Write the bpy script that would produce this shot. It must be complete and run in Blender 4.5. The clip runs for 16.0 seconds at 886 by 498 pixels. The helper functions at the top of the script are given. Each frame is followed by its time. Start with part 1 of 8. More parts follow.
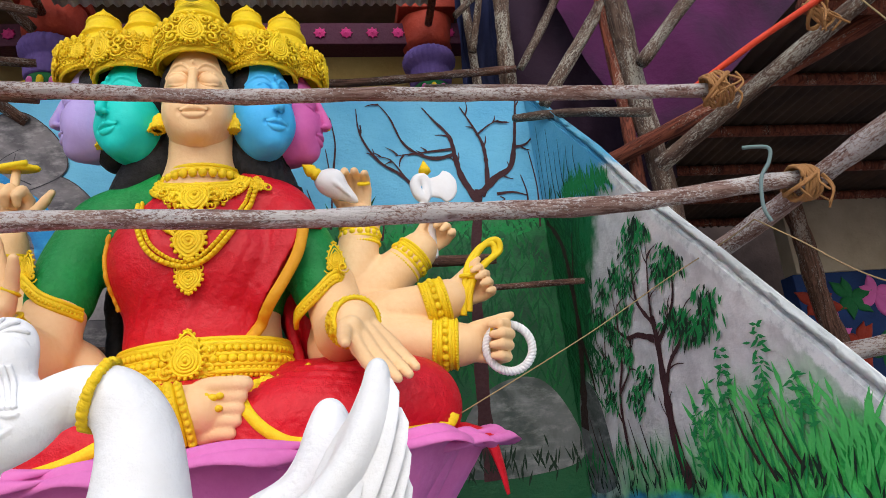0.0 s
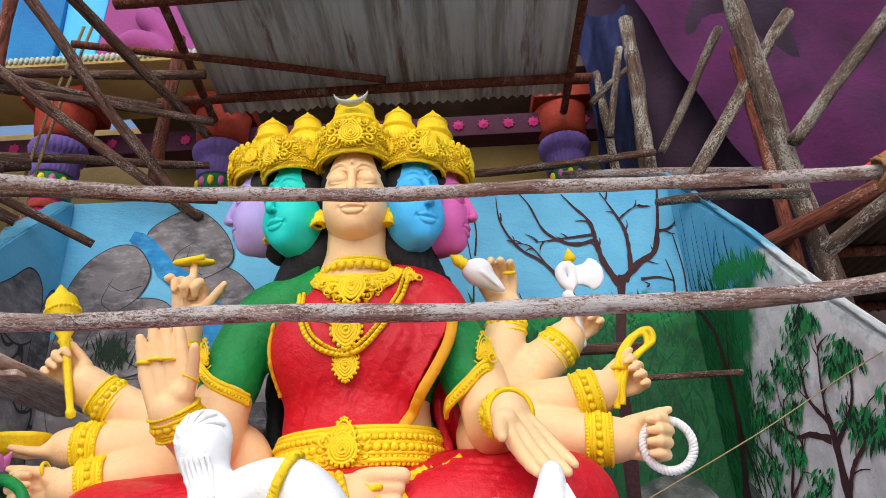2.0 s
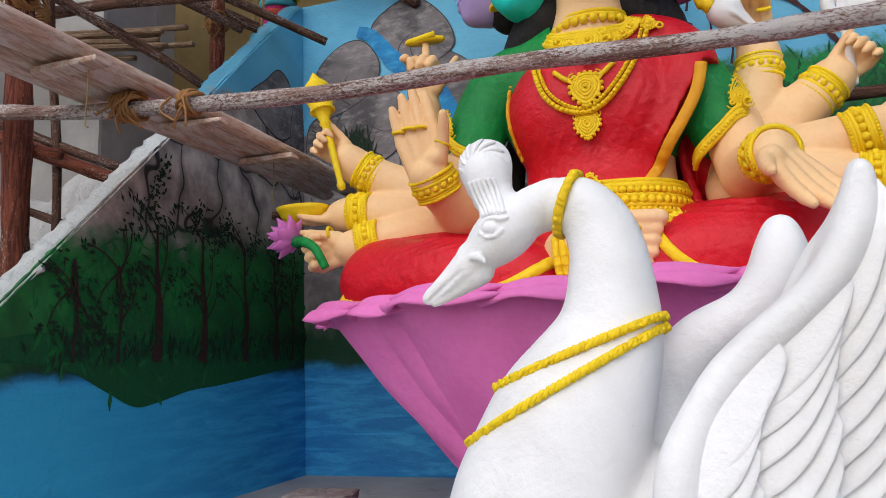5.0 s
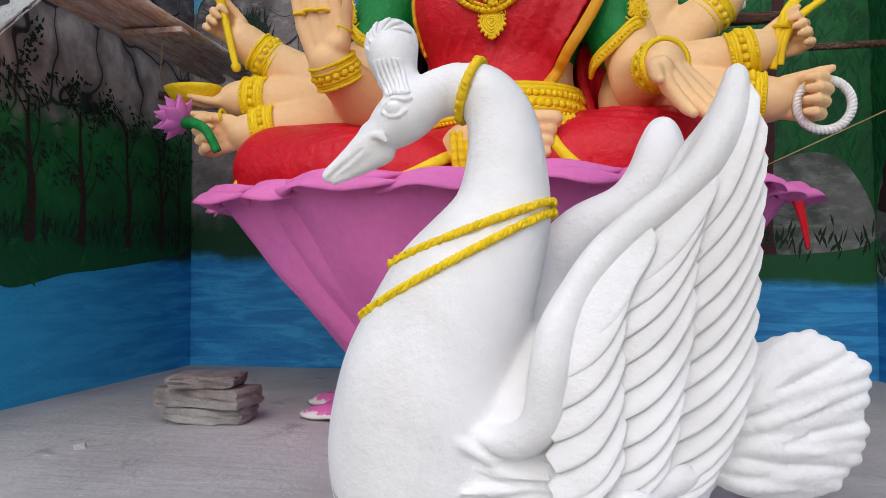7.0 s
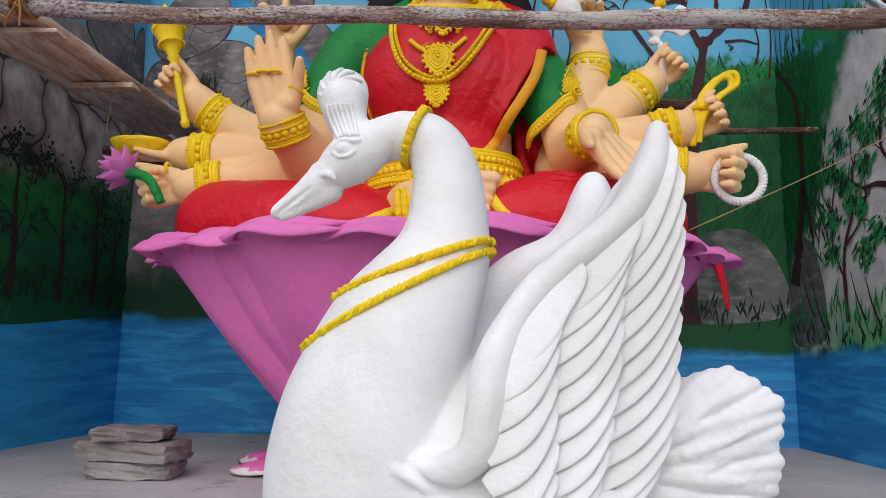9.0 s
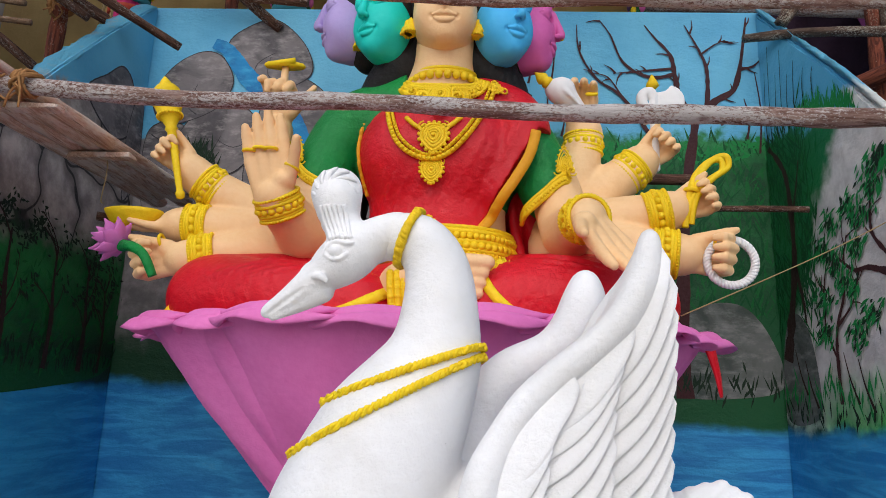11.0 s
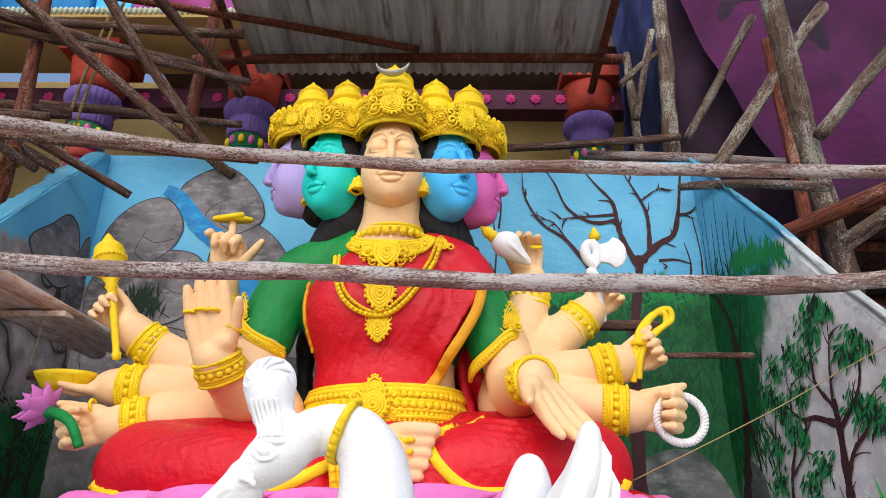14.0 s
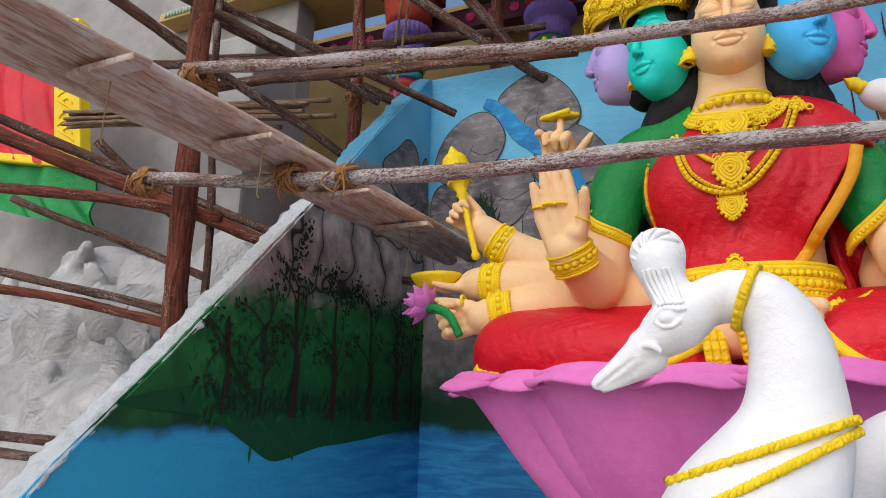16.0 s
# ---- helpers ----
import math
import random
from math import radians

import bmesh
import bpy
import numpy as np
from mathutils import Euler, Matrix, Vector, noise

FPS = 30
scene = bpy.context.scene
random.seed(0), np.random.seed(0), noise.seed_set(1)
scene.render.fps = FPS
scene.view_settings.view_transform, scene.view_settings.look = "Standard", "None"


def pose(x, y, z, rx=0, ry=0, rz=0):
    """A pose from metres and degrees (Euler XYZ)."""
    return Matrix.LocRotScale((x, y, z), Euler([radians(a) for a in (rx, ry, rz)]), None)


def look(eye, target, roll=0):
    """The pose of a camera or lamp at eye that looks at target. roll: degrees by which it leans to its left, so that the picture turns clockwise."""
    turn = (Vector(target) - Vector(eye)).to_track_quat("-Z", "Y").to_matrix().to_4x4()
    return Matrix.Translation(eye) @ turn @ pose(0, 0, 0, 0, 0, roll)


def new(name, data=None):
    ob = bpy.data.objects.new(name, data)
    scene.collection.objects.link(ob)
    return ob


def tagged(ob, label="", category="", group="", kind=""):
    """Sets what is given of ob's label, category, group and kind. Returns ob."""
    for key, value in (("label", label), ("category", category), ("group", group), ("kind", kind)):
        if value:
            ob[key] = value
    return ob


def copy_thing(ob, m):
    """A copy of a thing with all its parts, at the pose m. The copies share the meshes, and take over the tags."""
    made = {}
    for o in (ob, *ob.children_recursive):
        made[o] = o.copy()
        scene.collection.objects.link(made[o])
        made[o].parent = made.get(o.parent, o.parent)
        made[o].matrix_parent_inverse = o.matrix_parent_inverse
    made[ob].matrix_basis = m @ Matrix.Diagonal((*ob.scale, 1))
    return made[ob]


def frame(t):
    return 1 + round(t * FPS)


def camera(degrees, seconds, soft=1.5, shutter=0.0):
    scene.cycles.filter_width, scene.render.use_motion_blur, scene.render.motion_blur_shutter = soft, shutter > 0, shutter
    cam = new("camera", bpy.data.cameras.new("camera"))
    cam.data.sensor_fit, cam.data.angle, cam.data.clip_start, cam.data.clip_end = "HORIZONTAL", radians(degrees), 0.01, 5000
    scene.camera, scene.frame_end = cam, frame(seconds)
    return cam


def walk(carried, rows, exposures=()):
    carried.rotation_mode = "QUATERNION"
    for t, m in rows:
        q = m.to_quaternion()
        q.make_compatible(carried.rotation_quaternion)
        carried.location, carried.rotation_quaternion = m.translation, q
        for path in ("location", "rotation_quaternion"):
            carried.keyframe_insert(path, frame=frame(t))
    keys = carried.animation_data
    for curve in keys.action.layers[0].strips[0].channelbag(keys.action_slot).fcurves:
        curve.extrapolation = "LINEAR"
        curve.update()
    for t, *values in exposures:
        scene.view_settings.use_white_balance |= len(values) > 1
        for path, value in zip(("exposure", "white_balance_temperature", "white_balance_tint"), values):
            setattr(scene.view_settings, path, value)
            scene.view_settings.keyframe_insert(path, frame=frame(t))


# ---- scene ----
cam = camera(65.3, 16.0, 0.9)
PATH = [
    (0, (0.167, -0.072, 0.829), (0.455, 1.814, 1.428), -7.0),
    (0.5, (0.121, -0.09, 0.875), (0.285, 1.757, 1.624), -6.6),
    (1, (0.08, -0.117, 0.885), (0.101, 1.711, 1.697), -4.6),
    (1.5, (0.06, -0.115, 0.881), (0.026, 1.701, 1.718), -3.9),
    (2, (0.058, -0.103, 0.875), (0.007, 1.71, 1.718), -3.6),
    (2.5, (0.052, -0.098, 0.869), (-0.003, 1.716, 1.709), -3.4),
    (3, (0.037, -0.084, 0.857), (-0.035, 1.738, 1.678), -3.1),
    (3.5, (-0.002, -0.074, 0.829), (-0.186, 1.773, 1.574), -3.6),
    (4, (-0.045, -0.058, 0.768), (-0.512, 1.788, 1.38), -2.9),
    (4.5, (-0.092, -0.085, 0.72), (-0.735, 1.755, 1.17), -2.3),
    (4.7, (-0.11, -0.085, 0.706), (-0.777, 1.757, 1.106), -2.1),
    (6.8, (-0.156, -0.129, 0.614), (-0.593, 1.821, 0.703), -0.1),
    (7, (-0.138, -0.124, 0.607), (-0.517, 1.838, 0.682), -0.2),
    (7.5, (-0.131, -0.158, 0.54), (-0.469, 1.812, 0.611), -0.4),
    (8, (-0.13, -0.173, 0.446), (-0.395, 1.807, 0.535), -0.6),
    (8.5, (-0.13, -0.182, 0.434), (-0.351, 1.796, 0.638), -0.2),
    (9, (-0.138, -0.185, 0.479), (-0.34, 1.779, 0.797), 0.8),
    (9.2, (-0.139, -0.187, 0.49), (-0.339, 1.77, 0.855), 1.2),
    (11.3, (-0.133, -0.206, 0.696), (-0.318, 1.735, 1.138), 1.7),
    (11.5, (-0.135, -0.206, 0.742), (-0.319, 1.737, 1.176), 1.5),
    (12, (-0.133, -0.223, 0.808), (-0.31, 1.696, 1.343), 1.3),
    (12.5, (-0.131, -0.263, 0.846), (-0.291, 1.596, 1.566), 1.1),
    (13, (-0.12, -0.27, 0.858), (-0.258, 1.575, 1.619), 0.8),
    (13.5, (-0.11, -0.267, 0.859), (-0.222, 1.57, 1.642), 0.5),
    (14, (-0.073, -0.236, 0.828), (-0.142, 1.612, 1.59), -0.0),
    (14.5, (-0.104, -0.209, 0.794), (-0.198, 1.684, 1.433), -2.0),
    (15, (-0.19, -0.218, 0.756), (-0.602, 1.66, 1.304), -1.7),
    (15.5, (-0.27, -0.238, 0.748), (-1.026, 1.535, 1.282), 0.7),
    (16, (-0.297, -0.235, 0.74), (-1.186, 1.485, 1.243), 1.7),
]
walk(cam, [(t, look(eye, target, roll)) for t, eye, target, roll in PATH], exposures=[(0.0, 0.0, 6150, 10), (0.5, 0.14, 6150, 10), (1.5, 0.22, 6150, 10), (3.0, 0.22, 6150, 10), (3.5, 0.02, 6150, 10), (4.0, -0.08, 6150, 10), (4.7, -0.15, 6150, 10), (7.0, -0.3, 6150, 10), (9.0, -0.3, 6150, 10), (11.5, -0.15, 6150, 10), (12.5, 0.18, 6150, 10), (13.0, 0.24, 6150, 10), (14.0, 0.22, 6150, 10), (15.0, -0.05, 6150, 10), (16.0, -0.08, 6150, 10)])

# ---- world and light ----
world = bpy.data.worlds.new("sky")
scene.world = world
world.use_nodes = True
wn = world.node_tree
sky = wn.nodes.new("ShaderNodeTexSky")
sky.sky_type = "NISHITA"
sky.sun_disc = False
sky.sun_elevation, sky.sun_rotation = radians(42), radians(187)
sky.air_density, sky.dust_density = 1.2, 3.0
wn.links.new(sky.outputs[0], wn.nodes["Background"].inputs[0])
wn.nodes["Background"].inputs[1].default_value = 0.15
sun = new("sun", bpy.data.lights.new("sun", "SUN"))
sun.data.energy, sun.data.angle, sun.data.color = 1.6, radians(110), (1.0, 0.98, 0.95)
sun.matrix_world = look((-1.0, -8, 7.2), (0, 0, 0))


# ---- materials ----
def srgb(r, g, b):
    """Linear colour from 8-bit display values."""
    return tuple(((c / 255 + 0.055) / 1.055) ** 2.4 if c > 10 else c / 255 / 12.92 for c in (r, g, b)) + (1.0,)


class Paint:
    """A node material under construction; methods return sockets."""

    def __init__(self, name):
        self.m = bpy.data.materials.new(name)
        self.m.use_nodes = True
        self.t = self.m.node_tree
        self.b = self.t.nodes["Principled BSDF"]

    def node(self, kind, **put):
        n = self.t.nodes.new("ShaderNode" + kind)
        for key, value in put.items():
            self.feed(n.inputs[key.replace("_", " ")], value)
        return n

    def feed(self, socket, value):
        if isinstance(value, bpy.types.NodeSocket):
            self.t.links.new(value, socket)
        else:
            socket.default_value = value

    def math(self, op, a, b=0.0):
        n = self.t.nodes.new("ShaderNodeMath")
        n.operation = op
        self.feed(n.inputs[0], a)
        self.feed(n.inputs[1], b)
        return n.outputs[0]

    def step(self, v, lo, hi):
        n = self.t.nodes.new("ShaderNodeMapRange")
        n.interpolation_type = "SMOOTHSTEP"
        self.feed(n.inputs[0], v)
        n.inputs[1].default_value, n.inputs[2].default_value = lo, hi
        n.inputs[3].default_value, n.inputs[4].default_value = 0.0, 1.0
        return n.outputs[0]

    def mix(self, f, a, b, kind="MIX"):
        n = self.t.nodes.new("ShaderNodeMix")
        n.data_type, n.blend_type = "RGBA", kind
        self.feed(n.inputs[0], f)
        self.feed(n.inputs[6], a)
        self.feed(n.inputs[7], b)
        return n.outputs[2]

    def where(self, stretch=(1, 1, 1), local=False, turn=(0, 0, 0)):
        if local:
            src = self.node("TexCoord").outputs["Object"]
        else:
            src = self.node("NewGeometry").outputs["Position"]
        n = self.t.nodes.new("ShaderNodeMapping")
        self.t.links.new(src, n.inputs[0])
        n.inputs["Scale"].default_value = stretch
        n.inputs["Rotation"].default_value = [radians(a) for a in turn]
        return n.outputs[0]

    def noise(self, scale, detail=4.0, rough=0.55, vec=None, warp=0.0):
        n = self.t.nodes.new("ShaderNodeTexNoise")
        n.inputs["Scale"].default_value, n.inputs["Detail"].default_value = scale, detail
        n.inputs["Roughness"].default_value, n.inputs["Distortion"].default_value = rough, warp
        self.t.links.new(vec if vec is not None else self.where(), n.inputs["Vector"])
        return n.outputs[0]

    def cells(self, scale, vec=None, feature="F1"):
        n = self.t.nodes.new("ShaderNodeTexVoronoi")
        n.feature = feature
        n.inputs["Scale"].default_value = scale
        self.t.links.new(vec if vec is not None else self.where(), n.inputs["Vector"])
        return n.outputs["Distance"]

    def xyz(self):
        n = self.node("SeparateXYZ")
        self.t.links.new(self.node("NewGeometry").outputs["Position"], n.inputs[0])
        return n.outputs[0], n.outputs[1], n.outputs[2]

    def bump(self, height, strength, distance=0.01):
        n = self.t.nodes.new("ShaderNodeBump")
        n.inputs["Strength"].default_value, n.inputs["Distance"].default_value = strength, distance
        self.t.links.new(height, n.inputs["Height"])
        self.t.links.new(n.outputs[0], self.b.inputs["Normal"])

    def done(self, color, rough=0.6, metal=0.0, spec=0.5):
        self.feed(self.b.inputs["Base Color"], color)
        self.feed(self.b.inputs["Roughness"], rough)
        self.b.inputs["Metallic"].default_value = metal
        self.b.inputs["Specular IOR Level"].default_value = spec
        return self.m


def enamel(name, base, dark, rough=0.45, grain=60, relief=0.25, dirt=0.35, dust=None):
    """Brushed oil paint over plaster: two scales of variation and fine relief."""
    p = Paint(name)
    big = p.step(p.noise(2.2, 5), 0.35, 0.7)
    fine = p.step(p.noise(grain, 4, 0.6), 0.3, 0.75)
    col = p.mix(p.math("MULTIPLY", big, dirt), base, dark)
    col = p.mix(p.math("MULTIPLY", fine, dirt * 0.45), col, dark)
    if dust:
        spot = p.step(p.noise(14, 6, 0.7), 0.62, 0.72)
        col = p.mix(p.math("MULTIPLY", spot, 0.35), col, dust)
    p.bump(p.math("ADD", p.noise(grain * 0.55, 5, 0.6), p.math("MULTIPLY", p.noise(11, 4, 0.6), 1.2)), min(1.0, relief * 1.3 + 0.1), 0.009)
    return p.done(col, p.math("ADD", p.math("MULTIPLY", fine, 0.2), rough + 0.08), 0.0, 0.35)


SKIN = enamel("skin_paint", srgb(244, 206, 156), srgb(228, 174, 116), 0.36, 40, 0.14, 0.4)
RED = enamel("red_paint", srgb(214, 12, 36), srgb(176, 6, 28), 0.32, 38, 0.75, 0.55, srgb(220, 90, 100))
GREEN = enamel("green_paint", srgb(24, 150, 68), srgb(6, 104, 46), 0.4, 50, 0.8, 0.7)
YELLOW = enamel("yellow_paint", srgb(246, 216, 18), srgb(220, 174, 8), 0.42, 70, 0.4, 0.55)
BLACK = enamel("black_paint", srgb(30, 28, 30), srgb(12, 12, 14), 0.5, 50, 0.5, 0.6)
TEAL = enamel("teal_paint", srgb(36, 210, 198), srgb(18, 180, 170), 0.4, 40, 0.1, 0.3)
BLUE = enamel("blue_paint", srgb(80, 188, 244), srgb(50, 156, 224), 0.4, 40, 0.1, 0.3)
VIOLET = enamel("violet_paint", srgb(180, 162, 220), srgb(154, 134, 202), 0.45, 40, 0.1, 0.3)
PINK = enamel("pink_paint", srgb(214, 104, 176), srgb(186, 76, 150), 0.45, 40, 0.12, 0.3)
LOTUS = enamel("lotus_paint", srgb(226, 122, 190), srgb(204, 94, 164), 0.5, 30, 0.3, 0.5)
WHITE = enamel("white_paint", srgb(236, 236, 238), srgb(214, 212, 210), 0.45, 30, 0.22, 0.35)
GREYPAINT = enamel("silver_grey_paint", srgb(186, 186, 184), srgb(140, 140, 140), 0.5, 60, 0.4, 0.5)


def worn_petal():
    p = Paint("worn_lotus_paint")
    x, y, z = p.xyz()
    base = p.mix(p.step(p.noise(3, 5), 0.35, 0.7), srgb(216, 108, 178), srgb(192, 80, 150))
    edge = p.math("SUBTRACT", 1.0, p.step(p.math("ADD", z, p.math("MULTIPLY", p.math("SUBTRACT", p.noise(16, 6, 0.7), 0.5), 0.12)), 0.03, 0.036))
    p.bump(p.noise(26, 6, 0.6), 0.5, 0.012)
    return p.done(p.mix(edge, base, srgb(222, 216, 214)), 0.6)


LOTUSFOOT = worn_petal()


def swan_white():
    """White enamel that has chipped to grey cement close to the foot."""
    p = Paint("chipped_white_paint")
    x, y, z = p.xyz()
    base = p.mix(p.step(p.noise(3, 4), 0.35, 0.7), srgb(240, 240, 242), srgb(224, 223, 222))
    chips = p.step(p.noise(15, 7, 0.7), 0.6, 0.615)
    low = p.math("SUBTRACT", 1.0, p.step(z, 0.03, 0.12))
    rare = p.step(p.noise(26, 6, 0.7), 0.735, 0.75)
    foot = p.math("SUBTRACT", 1.0, p.step(p.math("ADD", z, p.math("MULTIPLY", p.math("SUBTRACT", p.noise(20, 6, 0.7), 0.5), 0.07)), 0.008, 0.012))
    f = p.math("MAXIMUM", p.math("MAXIMUM", p.math("MULTIPLY", chips, low), foot), p.math("MULTIPLY", rare, 0.55))
    col = p.mix(f, base, srgb(128, 126, 122))
    p.bump(p.math("ADD", p.noise(34, 7, 0.65), p.math("ADD", p.noise(7, 5, 0.6), p.math("MULTIPLY", f, -0.4))), 0.5, 0.013)
    return p.done(col, 0.5, 0, 0.4)


SWAN = swan_white()


def bark(name, base, dark, pale, lichen=0.5):
    """Debarked timber: long grain, knots, whitish weathering in flecks and patches."""
    p = Paint(name)
    grain = p.noise(1.0, 7, 0.7, p.where((34, 34, 3.5), local=True), 1.2)
    fleck = p.noise(1.0, 8, 0.75, p.where((120, 120, 60), local=True), 0.4)
    field = p.noise(1.0, 4, 0.6, p.where((9, 9, 2.6), local=True))
    lo = 0.66 - 0.2 * lichen
    patch = p.step(p.math("ADD", fleck, p.math("MULTIPLY", p.math("SUBTRACT", field, 0.5), 0.7)), lo, lo + 0.1)
    col = p.mix(p.step(grain, 0.36, 0.62), dark, base)
    col = p.mix(p.math("MULTIPLY", patch, 0.8), col, pale)
    crack = p.noise(1.0, 5, 0.6, p.where((70, 70, 2.0), local=True), 0.4)
    col = p.mix(p.math("MULTIPLY", p.step(crack, 0.63, 0.69), 0.6), col, tuple(c * 0.4 for c in dark[:3]) + (1.0,))
    knots = p.step(p.cells(5.0, p.where((2, 2, 1), local=True)), 0.0, 0.22)
    col = p.mix(p.math("SUBTRACT", 1.0, knots), col, dark)
    rnd = p.t.nodes.new("ShaderNodeObjectInfo").outputs["Random"]
    col = p.mix(p.math("MULTIPLY", rnd, 0.3), col, dark)
    p.bump(p.math("ADD", grain, p.math("MULTIPLY", fleck, 0.6)), 0.9, 0.016)
    return p.done(col, 0.85, 0.0, 0.25)


POLE = bark("weathered_pole", srgb(166, 140, 130), srgb(104, 70, 60), srgb(216, 212, 210), 1.0)
POST = bark("red_brown_post", srgb(142, 78, 58), srgb(78, 40, 32), srgb(190, 172, 156), 0.42)
DARKPOLE = bark("old_dark_pole", srgb(124, 90, 76), srgb(64, 44, 36), srgb(182, 172, 164), 0.6)
LICHEN = bark("lichen_post", srgb(118, 96, 82), srgb(66, 50, 44), srgb(200, 196, 182), 0.8)


def plank_wood():
    """Old shuttering wood, its grain along y, smeared with cement."""
    p = Paint("cement_stained_plank")
    g = p.noise(1.0, 7, 0.7, p.where((40, 4, 40)), 1.0)
    smear = p.step(p.noise(1.0, 7, 0.7, p.where((16, 5, 16))), 0.45, 0.6)
    col = p.mix(p.step(g, 0.35, 0.65), srgb(176, 140, 122), srgb(220, 194, 176))
    col = p.mix(p.math("MULTIPLY", smear, 0.7), col, srgb(226, 218, 212))
    col = p.mix(p.math("MULTIPLY", p.step(p.noise(1.0, 5, 0.6, p.where((60, 2, 60))), 0.6, 0.68), 0.6), col, srgb(110, 80, 68))
    p.bump(g, 0.7, 0.012)
    return p.done(col, 0.85, 0, 0.25)


PLANK = plank_wood()
BAMBOO = bark("dry_bamboo", srgb(176, 150, 124), srgb(112, 86, 66), srgb(206, 192, 174), 0.4)


def coir():
    p = Paint("coir_rope")
    g = p.noise(1.0, 5, 0.6, p.where((180, 180, 60)))
    p.bump(g, 0.9, 0.004)
    return p.done(p.mix(g, srgb(120, 82, 48), srgb(190, 142, 92)), 0.9, 0, 0.2)


ROPE = coir()


def plaster(name, base, dark, rough=0.85, scale=6.0, relief=0.5):
    p = Paint(name)
    a = p.step(p.noise(scale * 0.25, 5, 0.6), 0.3, 0.7)
    b = p.noise(scale * 6, 6, 0.65)
    col = p.mix(a, base, dark)
    col = p.mix(p.math("MULTIPLY", p.step(b, 0.55, 0.8), 0.4), col, dark)
    p.bump(p.math("ADD", p.noise(scale, 4), p.math("MULTIPLY", b, 0.5)), relief, 0.02)
    return p.done(col, rough, 0, 0.3)


def cement_floor():
    p = Paint("cement_floor")
    a = p.step(p.noise(1.1, 6, 0.65), 0.3, 0.72)
    col = p.mix(a, srgb(164, 163, 163), srgb(196, 195, 195))
    brush = p.noise(1.0, 5, 0.6, p.where((1.5, 16, 1), turn=(0, 0, 12)))
    col = p.mix(p.math("MULTIPLY", p.step(brush, 0.5, 0.8), 0.35), col, srgb(204, 202, 200))
    stain = p.step(p.noise(3.4, 6, 0.7), 0.58, 0.7)
    col = p.mix(p.math("MULTIPLY", stain, 0.5), col, srgb(98, 94, 92))
    drip = p.step(p.noise(7, 7, 0.72), 0.64, 0.67)
    col = p.mix(p.math("MULTIPLY", drip, 0.55), col, srgb(222, 221, 220))
    speck = p.step(p.noise(70, 3, 0.6), 0.74, 0.78)
    col = p.mix(speck, col, srgb(84, 78, 74))
    p.bump(p.math("ADD", p.noise(22, 7, 0.7), p.math("MULTIPLY", brush, 0.8)), 0.6, 0.014)
    return p.done(col, 0.8, 0, 0.3)


CEMENT = cement_floor()
WHITEWALL = plaster("white_plaster", srgb(172, 169, 166), srgb(144, 141, 138), 0.85)


def crumpled():
    """Plaster-soaked cloth: sharp wrinkles over a whitish grey skin."""
    p = Paint("unpainted_plaster_rock")
    n = p.noise(2.2, 6, 0.65, None, 1.5)
    ridge = p.math("ABSOLUTE", p.math("SUBTRACT", n, 0.5))
    fine = p.math("ABSOLUTE", p.math("SUBTRACT", p.noise(6.5, 6, 0.7, None, 1.0), 0.5))
    col = p.mix(p.step(p.noise(1.3, 5), 0.35, 0.7), srgb(214, 212, 210), srgb(182, 180, 178))
    col = p.mix(p.math("MULTIPLY", p.step(p.noise(18, 6, 0.7), 0.52, 0.75), 0.4), col, srgb(150, 148, 146))
    p.bump(p.math("ADD", ridge, p.math("MULTIPLY", fine, 0.5)), 1.0, 0.16)
    return p.done(col, 0.85, 0, 0.3)


ROCKWHITE = crumpled()
CREAM = plaster("cream_wall", srgb(214, 186, 120), srgb(190, 158, 96))
# brown plaster with the shade of deep places put into its colour
DARKBACK = plaster("shade_brown_plaster", srgb(110, 92, 84), srgb(76, 62, 58))
SOIL = plaster("bare_ground", srgb(150, 138, 122), srgb(116, 102, 88), 0.9, 3, 0.8)


def tin():
    """Old corrugated sheet: grey zinc with rust runs along the ribs."""
    p = Paint("old_tin_sheet")
    run = p.noise(1.0, 6, 0.7, p.where((9, 0.7, 0.7)))
    col = p.mix(p.step(run, 0.35, 0.6), srgb(160, 156, 152), srgb(216, 216, 218))
    col = p.mix(p.math("MULTIPLY", p.step(p.noise(1.0, 6, 0.7, p.where((5, 0.5, 0.5))), 0.55, 0.66), 0.8), col, srgb(112, 72, 54))
    p.bump(p.noise(30, 4), 0.2, 0.005)
    return p.done(col, 0.5, 0.1)


TIN = tin()


def sheet(name, base, dark, rough=0.45):
    p = Paint(name)
    f = p.step(p.noise(1.0, 5, 0.6, p.where((1.2, 1.2, 0.5)), 0.6), 0.35, 0.7)
    p.bump(p.noise(9, 5, 0.6), 0.6, 0.03)
    return p.done(p.mix(f, base, dark), rough + 0.4, 0, 0.12)


TARP = sheet("purple_tarpaulin", srgb(82, 34, 74), srgb(44, 34, 46))
# same purple sheet as TARP, with its shade put into the base colour
TARPSHADED = sheet("shaded_purple_tarpaulin", srgb(58, 42, 58), srgb(38, 30, 40))
TARPBLUE = sheet("blue_tarpaulin", srgb(42, 48, 84), srgb(30, 32, 50))
ORANGECORD = enamel("orange_tape", srgb(226, 74, 40), srgb(180, 44, 26))
TWINE = enamel("pale_twine", srgb(160, 138, 100), srgb(116, 96, 66), 0.8)
GREENCORD = enamel("grey_green_cord", srgb(120, 140, 140), srgb(84, 100, 100), 0.8)


